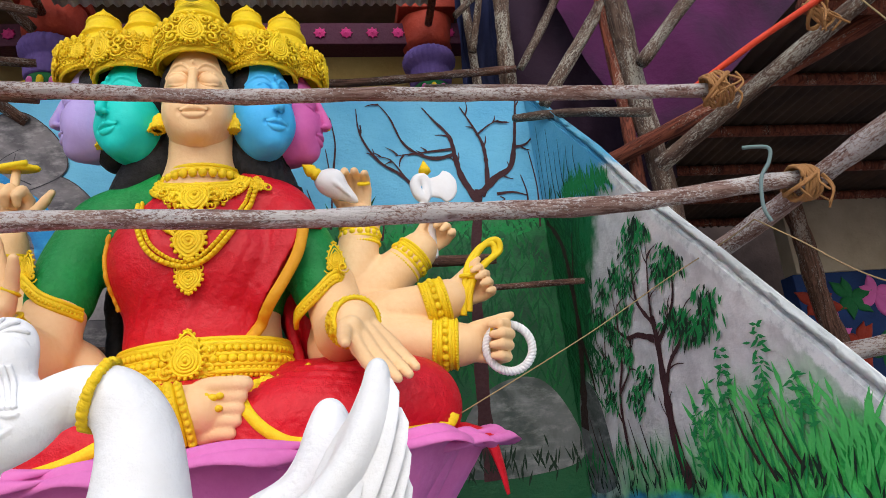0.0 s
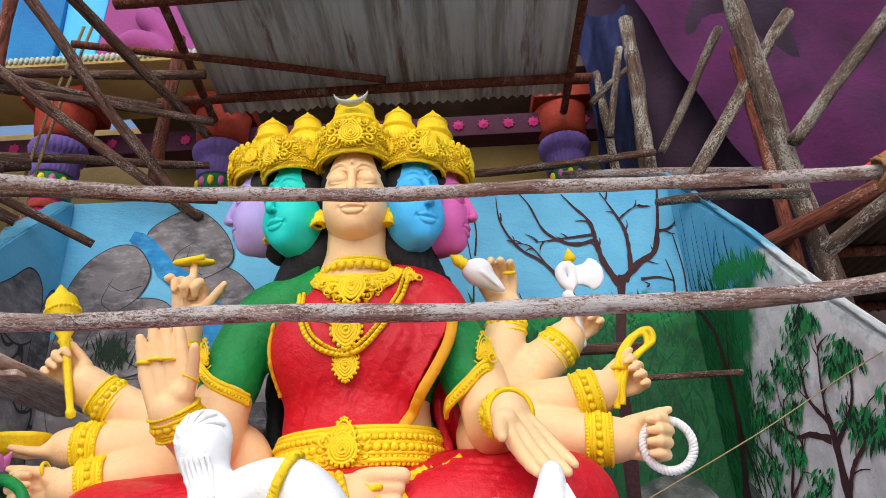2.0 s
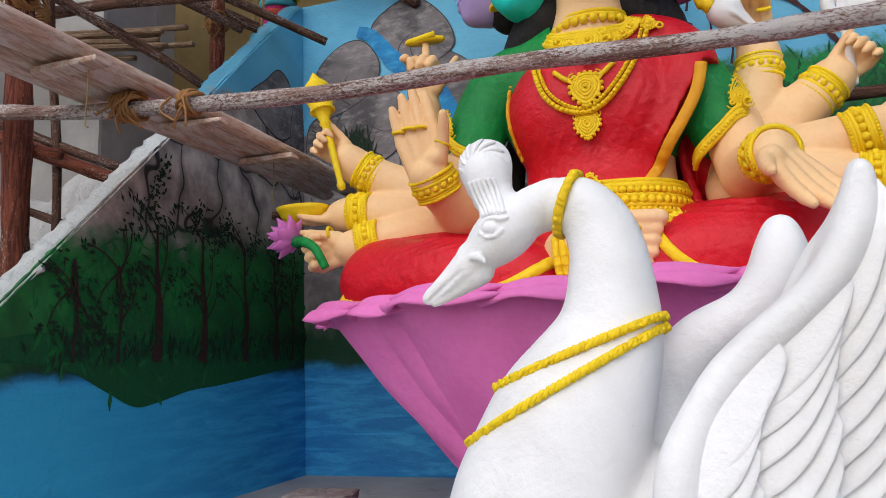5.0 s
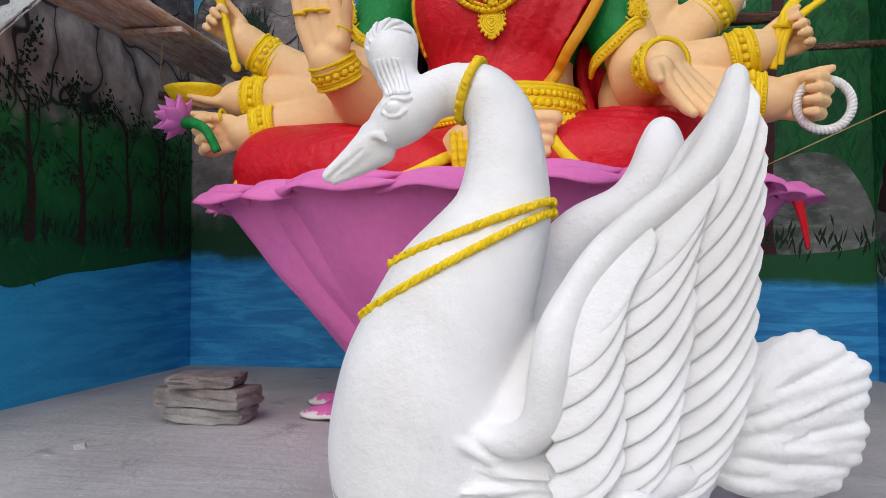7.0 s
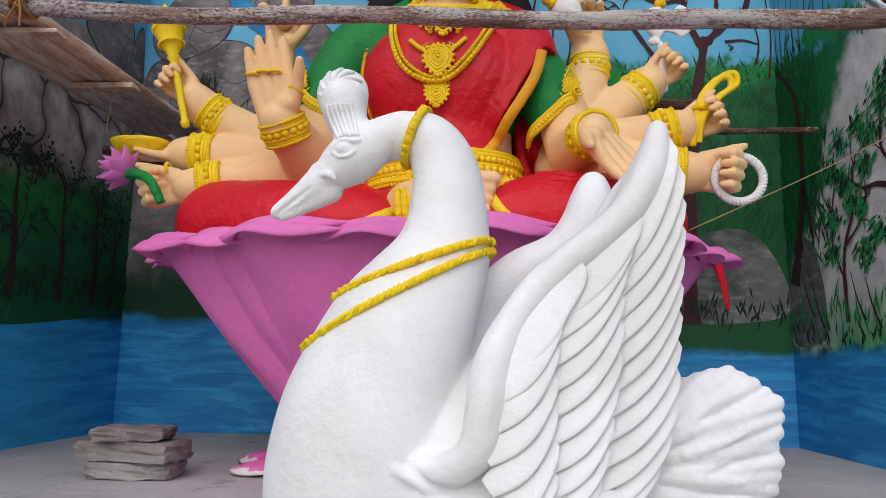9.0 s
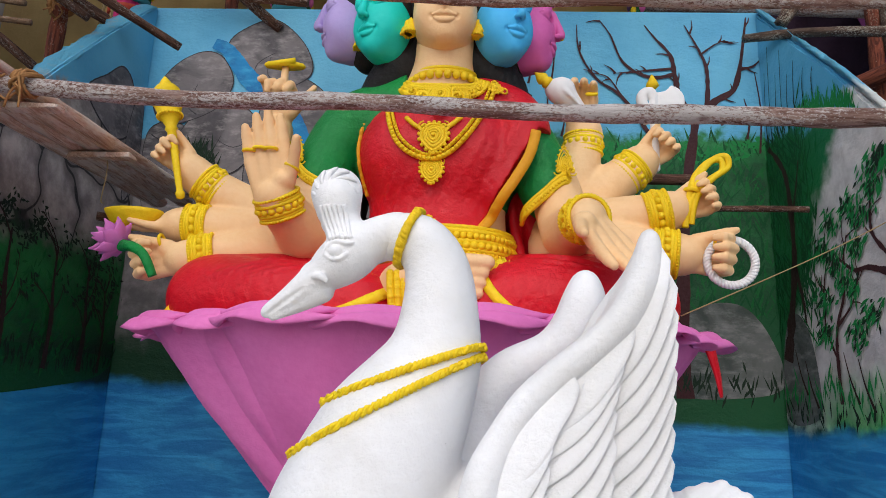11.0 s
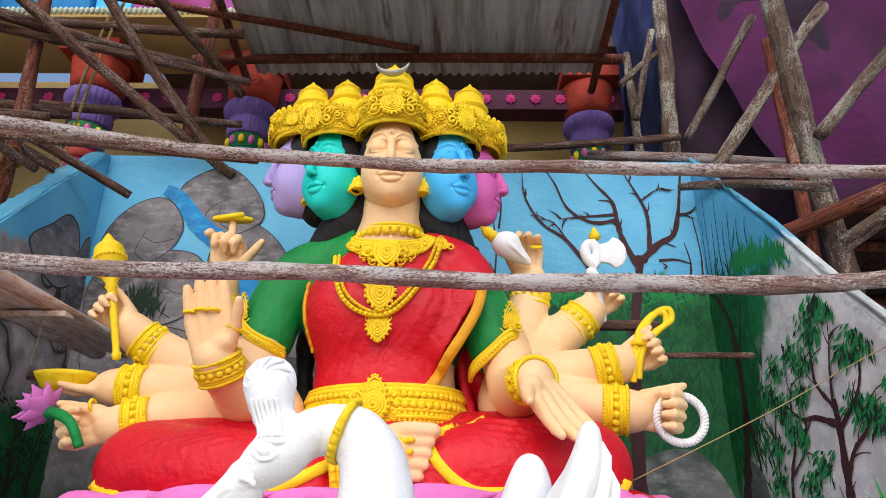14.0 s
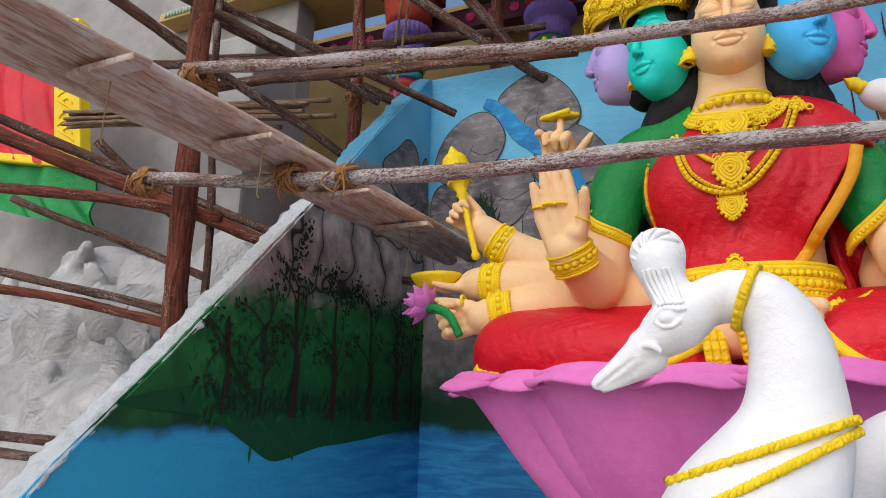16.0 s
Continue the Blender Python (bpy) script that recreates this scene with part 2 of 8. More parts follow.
# ---- modelling tools ----
def part(name, mesh, material, parent=None, label="", smooth=True):
    """One mesh object; mesh is (vertices, faces), a bmesh or a mesh."""
    if isinstance(mesh, bmesh.types.BMesh):
        me = bpy.data.meshes.new(name)
        mesh.to_mesh(me)
        mesh.free()
    elif isinstance(mesh, tuple):
        me = bpy.data.meshes.new(name)
        me.from_pydata([tuple(v) for v in mesh[0]], [], [tuple(int(i) for i in f) for f in mesh[1]])
    else:
        me = mesh
    if smooth and not isinstance(mesh, bpy.types.Mesh):
        me.polygons.foreach_set("use_smooth", [True] * len(me.polygons))
    if material and not me.materials:
        me.materials.append(material)
    ob = new(name, me)
    if parent:
        ob.parent = parent
    if label:
        ob["label"] = label
    return ob


def thing(name, label, category, group="", kind="", at=(0, 0, 0)):
    ob = new(name)
    ob.location = at
    ob.empty_display_size = 0.1
    return tagged(ob, label, category, group, kind)


def curve_points(points, per=8, closed=False):
    """Catmull-Rom through the points (any dimension)."""
    p = np.array(points, float)
    n = len(p)
    out = []
    for i in range(n if closed else n - 1):
        a = p[(i - 1) % n] if closed else p[max(i - 1, 0)]
        b, c = p[i], p[(i + 1) % n]
        d = p[(i + 2) % n] if closed else p[min(i + 2, n - 1)]
        for k in range(per):
            t = k / per
            out.append(0.5 * (2 * b + (c - a) * t + (2 * a - 5 * b + 4 * c - d) * t * t + (3 * b - a - 3 * c + d) * t ** 3))
    if not closed:
        out.append(p[-1])
    return np.array(out)


def tube(points, radii, sides=12, closed=False, cap=True, squash=1.0, up=(0, 0, 1), rough=0.0, seed=0):
    """A round bar along points; radii: one number or one a point. Returns (vertices, faces)."""
    p = np.array(points, float)
    n = len(p)
    r = np.full(n, radii, float) if np.isscalar(radii) else np.array(radii, float)
    rng = np.random.default_rng(seed)
    verts, faces = [], []
    side = None
    lobes = rng.normal(0, 1, (4, 2))
    for i in range(n):
        d = p[(i + 1) % n] - p[i - 1] if closed else p[min(i + 1, n - 1)] - p[max(i - 1, 0)]
        d = d / (np.linalg.norm(d) + 1e-9)
        if side is None:
            side = np.cross(d, up)
            if np.linalg.norm(side) < 0.05:
                side = np.cross(d, (1, 0, 0))
        side = side - d * (side @ d)
        side /= np.linalg.norm(side) + 1e-9
        other = np.cross(d, side)
        for k in range(sides):
            a = 2 * math.pi * k / sides
            rr = r[i]
            if rough:
                rr *= 1 + rough * (0.5 * math.sin(2 * a + lobes[0, 0] + i * 0.23) + 0.4 * math.sin(3 * a + lobes[1, 0] * 3 - i * 0.31) + 0.6 * rng.normal())
            verts.append(p[i] + side * math.cos(a) * rr + other * math.sin(a) * rr * squash)
    m = n if closed else n - 1
    for i in range(m):
        j = (i + 1) % n
        for k in range(sides):
            q = (k + 1) % sides
            faces.append((i * sides + k, i * sides + q, j * sides + q, j * sides + k))
    if cap and not closed:
        faces.append(tuple(range(sides - 1, -1, -1)))
        faces.append(tuple((n - 1) * sides + k for k in range(sides)))
    return np.array(verts), faces


def merge(*meshes):
    vs, fs, base = [], [], 0
    for v, f in meshes:
        vs.append(np.asarray(v, float))
        fs += [tuple(int(i) + base for i in g) for g in f]
        base += len(v)
    return np.concatenate(vs), fs


def moved(mesh, m):
    v = np.asarray(mesh[0], float)
    a = np.array(m)
    return v @ a[:3, :3].T + a[:3, 3], mesh[1]


def lathe(profile, steps=32, wave=None):
    """A turned form from (radius, height) pairs; wave(angle, height) scales the radius."""
    verts, faces = [], []
    n = len(profile)
    for i, (r, z) in enumerate(profile):
        for k in range(steps):
            a = 2 * math.pi * k / steps
            rr = r * (wave(a, z) if wave else 1)
            verts.append((rr * math.cos(a), rr * math.sin(a), z))
    for i in range(n - 1):
        for k in range(steps):
            q = (k + 1) % steps
            faces.append((i * steps + k, i * steps + q, (i + 1) * steps + q, (i + 1) * steps + k))
    faces.append(tuple(range(steps - 1, -1, -1)))
    faces.append(tuple((n - 1) * steps + k for k in range(steps)))
    return np.array(verts), faces


def bead(center, r, rings=5, sides=8):
    """A small ball, r a number or three."""
    r = np.array([r, r, r]) if np.isscalar(r) else np.array(r)
    verts = [(0, 0, 1)]
    for i in range(1, rings):
        a = math.pi * i / rings
        for k in range(sides):
            b = 2 * math.pi * k / sides
            verts.append((math.sin(a) * math.cos(b), math.sin(a) * math.sin(b), math.cos(a)))
    verts.append((0, 0, -1))
    faces = [(0, 1 + k, 1 + (k + 1) % sides) for k in range(sides)]
    for i in range(rings - 2):
        o = 1 + i * sides
        faces += [(o + k, o + sides + k, o + sides + (k + 1) % sides, o + (k + 1) % sides) for k in range(sides)]
    o = 1 + (rings - 2) * sides
    faces += [(o + k, len(verts) - 1, o + (k + 1) % sides) for k in range(sides)]
    return np.array(verts) * r + np.array(center), faces


def spaced(points, gap):
    """Points at even spacing along a polyline."""
    p = np.array(points, float)
    s = np.concatenate([[0], np.cumsum(np.linalg.norm(np.diff(p, axis=0), axis=1))])
    n = max(2, int(s[-1] / gap) + 1)
    u = np.linspace(0, s[-1], n)
    return np.stack([np.interp(u, s, p[:, k]) for k in range(p.shape[1])], 1)


def beads(points, r, gap=None):
    return merge(*[bead(c, r) for c in spaced(points, gap or 2.0 * r)])


def block(lo, hi, bevel=0.0, jitter=0.0, seed=0):
    """A bevelled box as (vertices, faces)."""
    bm = bmesh.new()
    bmesh.ops.create_cube(bm, size=1.0)
    rng = random.Random(seed)
    for v in bm.verts:
        for k in range(3):
            v.co[k] = lo[k] if v.co[k] < 0 else hi[k]
            v.co[k] += rng.uniform(-jitter, jitter)
    if bevel:
        bmesh.ops.bevel(bm, geom=bm.edges[:], offset=bevel, segments=2, affect="EDGES", profile=0.6)
    bm.verts.index_update()
    out = np.array([tuple(v.co) for v in bm.verts]), [tuple(v.index for v in f.verts) for f in bm.faces]
    bm.free()
    return out


class Clay:
    """A distance field on a grid, into which soft forms are pressed; skin() gives its surface."""

    def __init__(self, lo, hi, h):
        self.lo, self.h = np.array(lo, np.float32), h
        self.n = np.ceil((np.array(hi) - np.array(lo)) / h).astype(int) + 1
        self.f = np.full(self.n, 0.5, np.float32)

    def window(self, lo, hi):
        a = np.clip(np.floor((np.array(lo) - self.lo) / self.h).astype(int), 0, self.n - 1)
        b = np.clip(np.ceil((np.array(hi) - self.lo) / self.h).astype(int) + 1, 1, self.n)
        if np.any(b <= a):
            return None
        sl = tuple(slice(i, j) for i, j in zip(a, b))
        axes = [self.lo[k] + self.h * np.arange(a[k], b[k], dtype=np.float32) for k in range(3)]
        return sl, np.stack(np.meshgrid(*axes, indexing="ij"), -1)

    def blend(self, sl, d, k, cut=False):
        old = self.f[sl]
        if cut:
            d = -d
            if k > 0:
                t = np.clip(0.5 - 0.5 * (old - d) / k, 0, 1)
                self.f[sl] = old * (1 - t) + d * t + k * t * (1 - t)
            else:
                self.f[sl] = np.maximum(old, d)
        elif k > 0:
            t = np.clip(0.5 + 0.5 * (old - d) / k, 0, 1)
            self.f[sl] = old * (1 - t) + d * t - k * t * (1 - t)
        else:
            self.f[sl] = np.minimum(old, d)
        return self

    def cap(self, a, b, ra, rb=None, k=0.02, cut=False):
        """A round limb from a to b."""
        rb = ra if rb is None else rb
        a, b = np.array(a, np.float32), np.array(b, np.float32)
        m = max(ra, rb) + 2 * k + 3 * self.h
        w = self.window(np.minimum(a, b) - m, np.maximum(a, b) + m)
        if w is None:
            return self
        sl, p = w
        ab = b - a
        t = np.clip((p - a) @ ab / max(ab @ ab, 1e-9), 0, 1)
        d = np.linalg.norm(p - a - t[..., None] * ab, axis=-1) - (ra + (rb - ra) * t)
        return self.blend(sl, d, k, cut)

    def limb(self, points, radii, k=0.02, per=5, cut=False):
        q = curve_points(np.column_stack([np.array(points, float), np.array(radii, float)]), per)
        for u, v in zip(q[:-1], q[1:]):
            self.cap(u[:3], v[:3], u[3], v[3], k, cut)
        return self

    def ball(self, c, r, k=0.02, turn=(0, 0, 0), cut=False):
        """An ellipsoid with half axes r, turned by degrees."""
        r = np.array([r, r, r] if np.isscalar(r) else r, np.float32)
        c = np.array(c, np.float32)
        rot = np.array(Euler([radians(a) for a in turn]).to_matrix(), np.float32)
        reach = np.sqrt(((rot * r) ** 2).sum(1)) + 2 * k + 3 * self.h
        w = self.window(c - reach, c + reach)
        if w is None:
            return self
        sl, p = w
        q = (p - c) @ rot
        k0 = np.linalg.norm(q / r, axis=-1)
        k1 = np.linalg.norm(q / (r * r), axis=-1) + 1e-6
        return self.blend(sl, k0 * (k0 - 1) / k1, k, cut)

    def slab(self, c, half, k=0.02, turn=(0, 0, 0), soft=0.01, cut=False):
        half, c = np.array(half, np.float32), np.array(c, np.float32)
        rot = np.array(Euler([radians(a) for a in turn]).to_matrix(), np.float32)
        reach = np.abs(rot) @ half + 2 * k + 3 * self.h
        w = self.window(c - reach, c + reach)
        if w is None:
            return self
        sl, p = w
        q = np.abs((p - c) @ rot) - half + soft
        d = np.linalg.norm(np.maximum(q, 0), axis=-1) + np.minimum(q.max(-1), 0) - soft
        return self.blend(sl, d, k, cut)

    def ripple(self, fn):
        """Adds fn(x, y, z) metres to the distance."""
        axes = [self.lo[k] + self.h * np.arange(self.n[k], dtype=np.float32) for k in range(3)]
        x, y, z = np.meshgrid(*axes, indexing="ij", sparse=True)
        self.f = (self.f + fn(x, y, z)).astype(np.float32)
        return self

    def skin(self):
        f, n = self.f, self.n
        s = f < 0
        cells = tuple(n - 1)
        total = np.zeros(cells + (3,), np.float32)
        count = np.zeros(cells, np.float32)
        for ax in range(3):
            one = [slice(None)] * 3
            two = [slice(None)] * 3
            one[ax], two[ax] = slice(0, -1), slice(1, None)
            fa, fb = f[tuple(one)], f[tuple(two)]
            cross = s[tuple(one)] != s[tuple(two)]
            t = np.where(cross, fa / np.where(cross, fa - fb, 1), 0)
            o = [k for k in range(3) if k != ax]
            for u in (0, 1):
                for v in (0, 1):
                    sl = [slice(None)] * 3
                    sl[o[0]] = slice(u, u + cells[o[0]])
                    sl[o[1]] = slice(v, v + cells[o[1]])
                    c = cross[tuple(sl)]
                    count += c
                    total[..., ax] += np.where(c, t[tuple(sl)], 0)
                    total[..., o[0]] += u * c
                    total[..., o[1]] += v * c
        live = count > 0
        index = np.full(cells, -1, np.int64)
        index[live] = np.arange(live.sum())
        base = np.stack(np.nonzero(live), 1)
        verts = self.lo + self.h * (base + total[live] / count[live][:, None])
        faces = []
        for ax in range(3):
            one = [slice(None)] * 3
            two = [slice(None)] * 3
            one[ax], two[ax] = slice(0, -1), slice(1, None)
            o = [k for k in range(3) if k != ax]
            cross = s[tuple(one)] != s[tuple(two)]
            idx = np.stack(np.nonzero(cross), 1)
            ok = (idx[:, o[0]] > 0) & (idx[:, o[1]] > 0) & (idx[:, o[0]] < cells[o[0]]) & (idx[:, o[1]] < cells[o[1]])
            idx = idx[ok]
            inside = s[tuple(one)][tuple(idx.T)]
            quad = []
            for u, v in ((0, 0), (-1, 0), (-1, -1), (0, -1)):
                j = idx.copy()
                j[:, o[0]] += u
                j[:, o[1]] += v
                quad.append(index[tuple(j.T)])
            q = np.stack(quad, 1)
            turn = inside if ax != 1 else ~inside
            q[~turn] = q[~turn][:, ::-1]
            faces.append(q)
        return verts, np.concatenate(faces)


class Figure:
    """Gathers coloured pieces into one mesh."""

    def __init__(self):
        self.v, self.loops, self.sizes, self.mi, self.mats, self.base = [], [], [], [], [], 0

    def add(self, mesh, material):
        v, f = mesh
        if material not in self.mats:
            self.mats.append(material)
        if isinstance(f, np.ndarray):
            self.loops.append(f.ravel() + self.base)
            self.sizes.append(np.full(len(f), f.shape[1]))
        else:
            self.loops.append(np.array([i for g in f for i in g]) + self.base)
            self.sizes.append(np.array([len(g) for g in f]))
        self.mi.append(np.full(len(f), self.mats.index(material)))
        self.v.append(np.asarray(v, np.float32))
        self.base += len(v)
        return self

    def build(self, name):
        me = bpy.data.meshes.new(name)
        v, loops = np.concatenate(self.v), np.concatenate(self.loops).astype(np.int32)
        sizes, mi = np.concatenate(self.sizes).astype(np.int32), np.concatenate(self.mi).astype(np.int32)
        me.vertices.add(len(v))
        me.vertices.foreach_set("co", v.ravel())
        me.loops.add(len(loops))
        me.loops.foreach_set("vertex_index", loops)
        me.polygons.add(len(sizes))
        me.polygons.foreach_set("loop_start", np.concatenate([[0], np.cumsum(sizes)[:-1]]).astype(np.int32))
        me.polygons.foreach_set("material_index", mi)
        me.polygons.foreach_set("use_smooth", np.ones(len(sizes), bool))
        me.update(calc_edges=True)
        me.validate()
        for m in self.mats:
            me.materials.append(m)
        return new(name, me)


# ---- the painted niche ----
SKYBLUE, SKYDEEP = srgb(112, 192, 228), srgb(88, 170, 214)
WATER, WATERDEEP = srgb(66, 168, 226), srgb(38, 128, 198)
FOREST, FORESTDARK = srgb(24, 110, 58), srgb(12, 60, 36)
STONE, STONEDARK = srgb(156, 150, 152), srgb(104, 100, 104)


def mural(name, mode):
    p = Paint(name)
    x, y, z = p.xyz()
    wob = p.math("MULTIPLY", p.math("SUBTRACT", p.noise(2.4, 5, 0.6), 0.5), 0.5)
    small = p.math("MULTIPLY", p.math("SUBTRACT", p.noise(9, 5, 0.6), 0.5), 0.3)
    streak = p.noise(1.0, 5, 0.65, p.where((2.2, 2.2, 17)), 0.8)
    water = p.mix(p.step(streak, 0.38, 0.66), WATERDEEP, WATER)
    water = p.mix(p.math("MULTIPLY", p.step(streak, 0.64, 0.72), 0.35), water, srgb(92, 160, 206))
    sky_c = p.mix(p.step(p.noise(1.5, 5), 0.3, 0.7), SKYDEEP, SKYBLUE)
    blot = p.step(p.noise(5, 6, 0.65), 0.35, 0.7)
    wood = p.mix(blot, FORESTDARK, FOREST)
    zz = p.math("ADD", z, small)
    if mode == "back":
        leaf = p.mix(p.step(p.noise(16, 6, 0.7), 0.4, 0.65), FOREST, srgb(40, 130, 70))
        col = p.mix(p.step(p.math("ADD", z, wob), 1.0, 1.9), p.mix(0.4, FORESTDARK, FOREST), wood)
        left = p.math("SUBTRACT", 1.0, p.step(p.math("ADD", x, wob), -1.1, -0.7))
        low = p.mix(p.step(zz, 0.9, 1.3), FORESTDARK, p.mix(blot, STONEDARK, STONE))
        col = p.mix(left, col, low)
        col = p.mix(p.math("MULTIPLY", p.step(zz, 2.16, 2.32), p.step(x, -0.9, -0.5)), col, leaf)
        col = p.mix(p.step(zz, 2.38, 2.46), col, sky_c)
    elif mode == "left":
        stone = p.mix(p.step(p.noise(6, 6, 0.65), 0.35, 0.68), srgb(138, 128, 126), srgb(190, 180, 176))
        bent = p.node("VectorMath")
        bent.operation = "ADD"
        lump = p.node("TexNoise", Scale=1.7)
        p.t.links.new(p.where(), lump.inputs["Vector"])
        p.t.links.new(p.where((1.0, 1.5, 1.25)), bent.inputs[0])
        p.t.links.new(lump.outputs["Color"], bent.inputs[1])
        seam = p.cells(1.7, bent.outputs[0], "DISTANCE_TO_EDGE")
        stone = p.mix(p.math("MULTIPLY", p.math("SUBTRACT", 1.0, p.step(seam, 0.03, 0.2)), 0.55), stone, srgb(84, 78, 78))
        stone = p.mix(p.math("SUBTRACT", 1.0, p.step(seam, 0.012, 0.03)), stone, srgb(40, 38, 40))
        wash = p.step(p.math("ADD", z, p.math("ADD", wob, p.math("MULTIPLY", y, -0.16))), 0.2, 0.75)
        col = p.mix(wash, srgb(14, 44, 30), p.mix(blot, srgb(22, 92, 44), srgb(38, 128, 60)))
        line = p.math("ADD", zz, p.math("MULTIPLY", y, -0.12))
        col = p.mix(p.step(line, 0.98, 1.2), col, stone)
        top = p.math("ADD", zz, p.math("MULTIPLY", y, -0.2))
        col = p.mix(p.step(top, 1.72, 1.8), col, sky_c)
    else:
        pale = p.mix(p.step(p.noise(5, 6, 0.65), 0.3, 0.7), srgb(190, 187, 189), srgb(228, 225, 226))
        pale = p.mix(p.math("MULTIPLY", p.step(p.noise(1.0, 5, 0.65, p.where((5, 5, 1.2)), 0.6), 0.5, 0.7), 0.5), pale, srgb(164, 162, 166))
        grass = p.mix(p.step(p.noise(9, 6, 0.7), 0.35, 0.7), srgb(30, 150, 62), srgb(84, 204, 96))
        fleck = p.noise(18, 6, 0.7)
        rise = p.math("ADD", p.math("ADD", z, p.math("MULTIPLY", wob, 1.1)), p.math("MULTIPLY", p.math("SUBTRACT", y, 2.0), 0.2))
        col = p.mix(p.step(rise, 0.72, 1.2), grass, pale)
        edge = p.math("ADD", p.math("ADD", y, p.math("MULTIPLY", z, 0.62)), wob)
        col = p.mix(p.step(edge, 4.68, 4.8), col, p.mix(blot, FOREST, srgb(22, 104, 56)))
        col = p.mix(p.step(p.math("ADD", zz, p.math("MULTIPLY", y, -0.2)), 1.49, 1.56), col, sky_c)
        inward = p.math("SUBTRACT", p.math("SUBTRACT", p.math("MULTIPLY", y, 0.721), 0.754), p.math("MULTIPLY", z, 0.692))
        ragged = p.math("ADD", inward, p.math("MULTIPLY", p.math("SUBTRACT", p.noise(9, 6, 0.7), 0.5), 0.09))
        white = p.math("MULTIPLY", p.math("SUBTRACT", 1.0, p.step(ragged, 0.05, 0.075)), p.math("SUBTRACT", 1.0, p.step(zz, 2.25, 2.35)))
        col = p.mix(white, col, p.mix(p.step(fleck, 0.45, 0.7), srgb(228, 230, 230), srgb(188, 192, 194)))
        dark = p.math("SUBTRACT", 1.0, p.step(zz, 0.52, 0.6))
        col = p.mix(dark, col, FORESTDARK)
    shore = p.math("ADD", z, p.math("MULTIPLY", wob, 0.35))
    line_z = 0.69 if mode == "left" else 0.55
    if mode == "back":
        shore = p.math("ADD", shore, p.math("MULTIPLY", p.math("SUBTRACT", x, 1.0), 0.052))
    col = p.mix(p.math("SUBTRACT", 1.0, p.step(shore, line_z - 0.04, line_z + 0.04)), col, water)
    if mode == "left":
        near = p.math("MULTIPLY", p.math("SUBTRACT", 1.0, p.step(y, 1.6, 4.4)), p.math("SUBTRACT", 1.0, p.step(shore, 0.62, 0.72)))
        col = p.mix(near, col, srgb(56, 172, 214))
    fine = p.noise(38, 6, 0.65)
    col = p.mix(p.math("MULTIPLY", p.step(fine, 0.6, 0.8), 0.25), col, srgb(20, 30, 34))
    trowel = p.noise(1.0, 5, 0.6, p.where((9, 9, 14)))
    p.bump(p.math("ADD", trowel, p.math("MULTIPLY", fine, 0.35)), 0.55, 0.02)
    return p.done(col, 0.6, 0, 0.4)


MURAL_BACK, MURAL_LEFT, MURAL_RIGHT = mural("mural_back", "back"), mural("mural_left", "left"), mural("mural_right", "right")


def coping_paint():
    p = Paint("coping_paint")
    x, y, z = p.xyz()
    n = p.math("MULTIPLY", p.math("SUBTRACT", p.noise(6, 5), 0.5), 0.4)
    col = p.mix(p.step(p.math("ADD", z, n), 2.15, 2.4), srgb(222, 226, 226), srgb(104, 180, 214))
    col = p.mix(p.math("MULTIPLY", p.step(p.noise(14, 5, 0.65), 0.5, 0.7), 0.5), col, srgb(160, 168, 170))
    p.bump(p.noise(30, 7, 0.68), 1.0, 0.03)
    return p.done(col, 0.85, 0, 0.2)


RIM = coping_paint()


def prism(outline, frm, along, out, thick, bevel=0.012):
    """A standing slab: outline of (distance along, height), extruded by thick towards out."""
    bm = bmesh.new()
    a, o = Vector((*along, 0)), Vector((*out, 0))
    vs = [bm.verts.new(Vector((*frm, 0)) + a * s + Vector((0, 0, z))) for s, z in outline]
    face = bm.faces.new(vs)
    got = bmesh.ops.extrude_face_region(bm, geom=[face])
    for v in [g for g in got["geom"] if isinstance(g, bmesh.types.BMVert)]:
        v.co += o * thick
    bmesh.ops.recalc_face_normals(bm, faces=bm.faces[:])
    if bevel:
        bmesh.ops.bevel(bm, geom=bm.edges[:], offset=bevel, segments=2, affect="EDGES")
    return bm


LX, RX, BY, TOP = -2.728, 1.53, 4.198, 3.45
wall_back = part("wall_back", block((LX - 0.1, BY, -0.05), (RX + 0.1, BY + 0.12, TOP), 0.015), MURAL_BACK, smooth=False)
for v in wall_back.data.vertices:
    if v.co.z > 3:
        v.co.z += 0.01 - 0.15 * (v.co.x - LX) / (RX - LX)
tagged(wall_back, "plaster back wall painted with sky, forest and water", "wall", kind="structure")
L_DIR, R_DIR = Vector((0.012, -1)).normalized(), Vector((0.09, -1)).normalized()
L_LINE = [(4.2, 3.46), (4.08, 3.37), (3.66, 2.94), (3.25, 2.49), (2.87, 2.06), (2.47, 1.64), (2.15, 1.3), (1.89, 1.02), (1.65, 0.785), (1.45, 0.59), (1.35, 0.475), (1.0, 0.12)]
R_LINE = [(4.2, 3.3), (3.88, 2.95), (3.43, 2.5), (3.125, 2.155), (2.845, 1.85), (2.605, 1.612), (2.286, 1.284), (2.054, 1.05), (1.886, 0.873), (1.3, 0.28)]


def wing_outline(line, d):
    top = [((BY - y) / -d.y, z) for y, z in line]
    return top + [(top[-1][0], -0.05), (0.0, -0.05)]


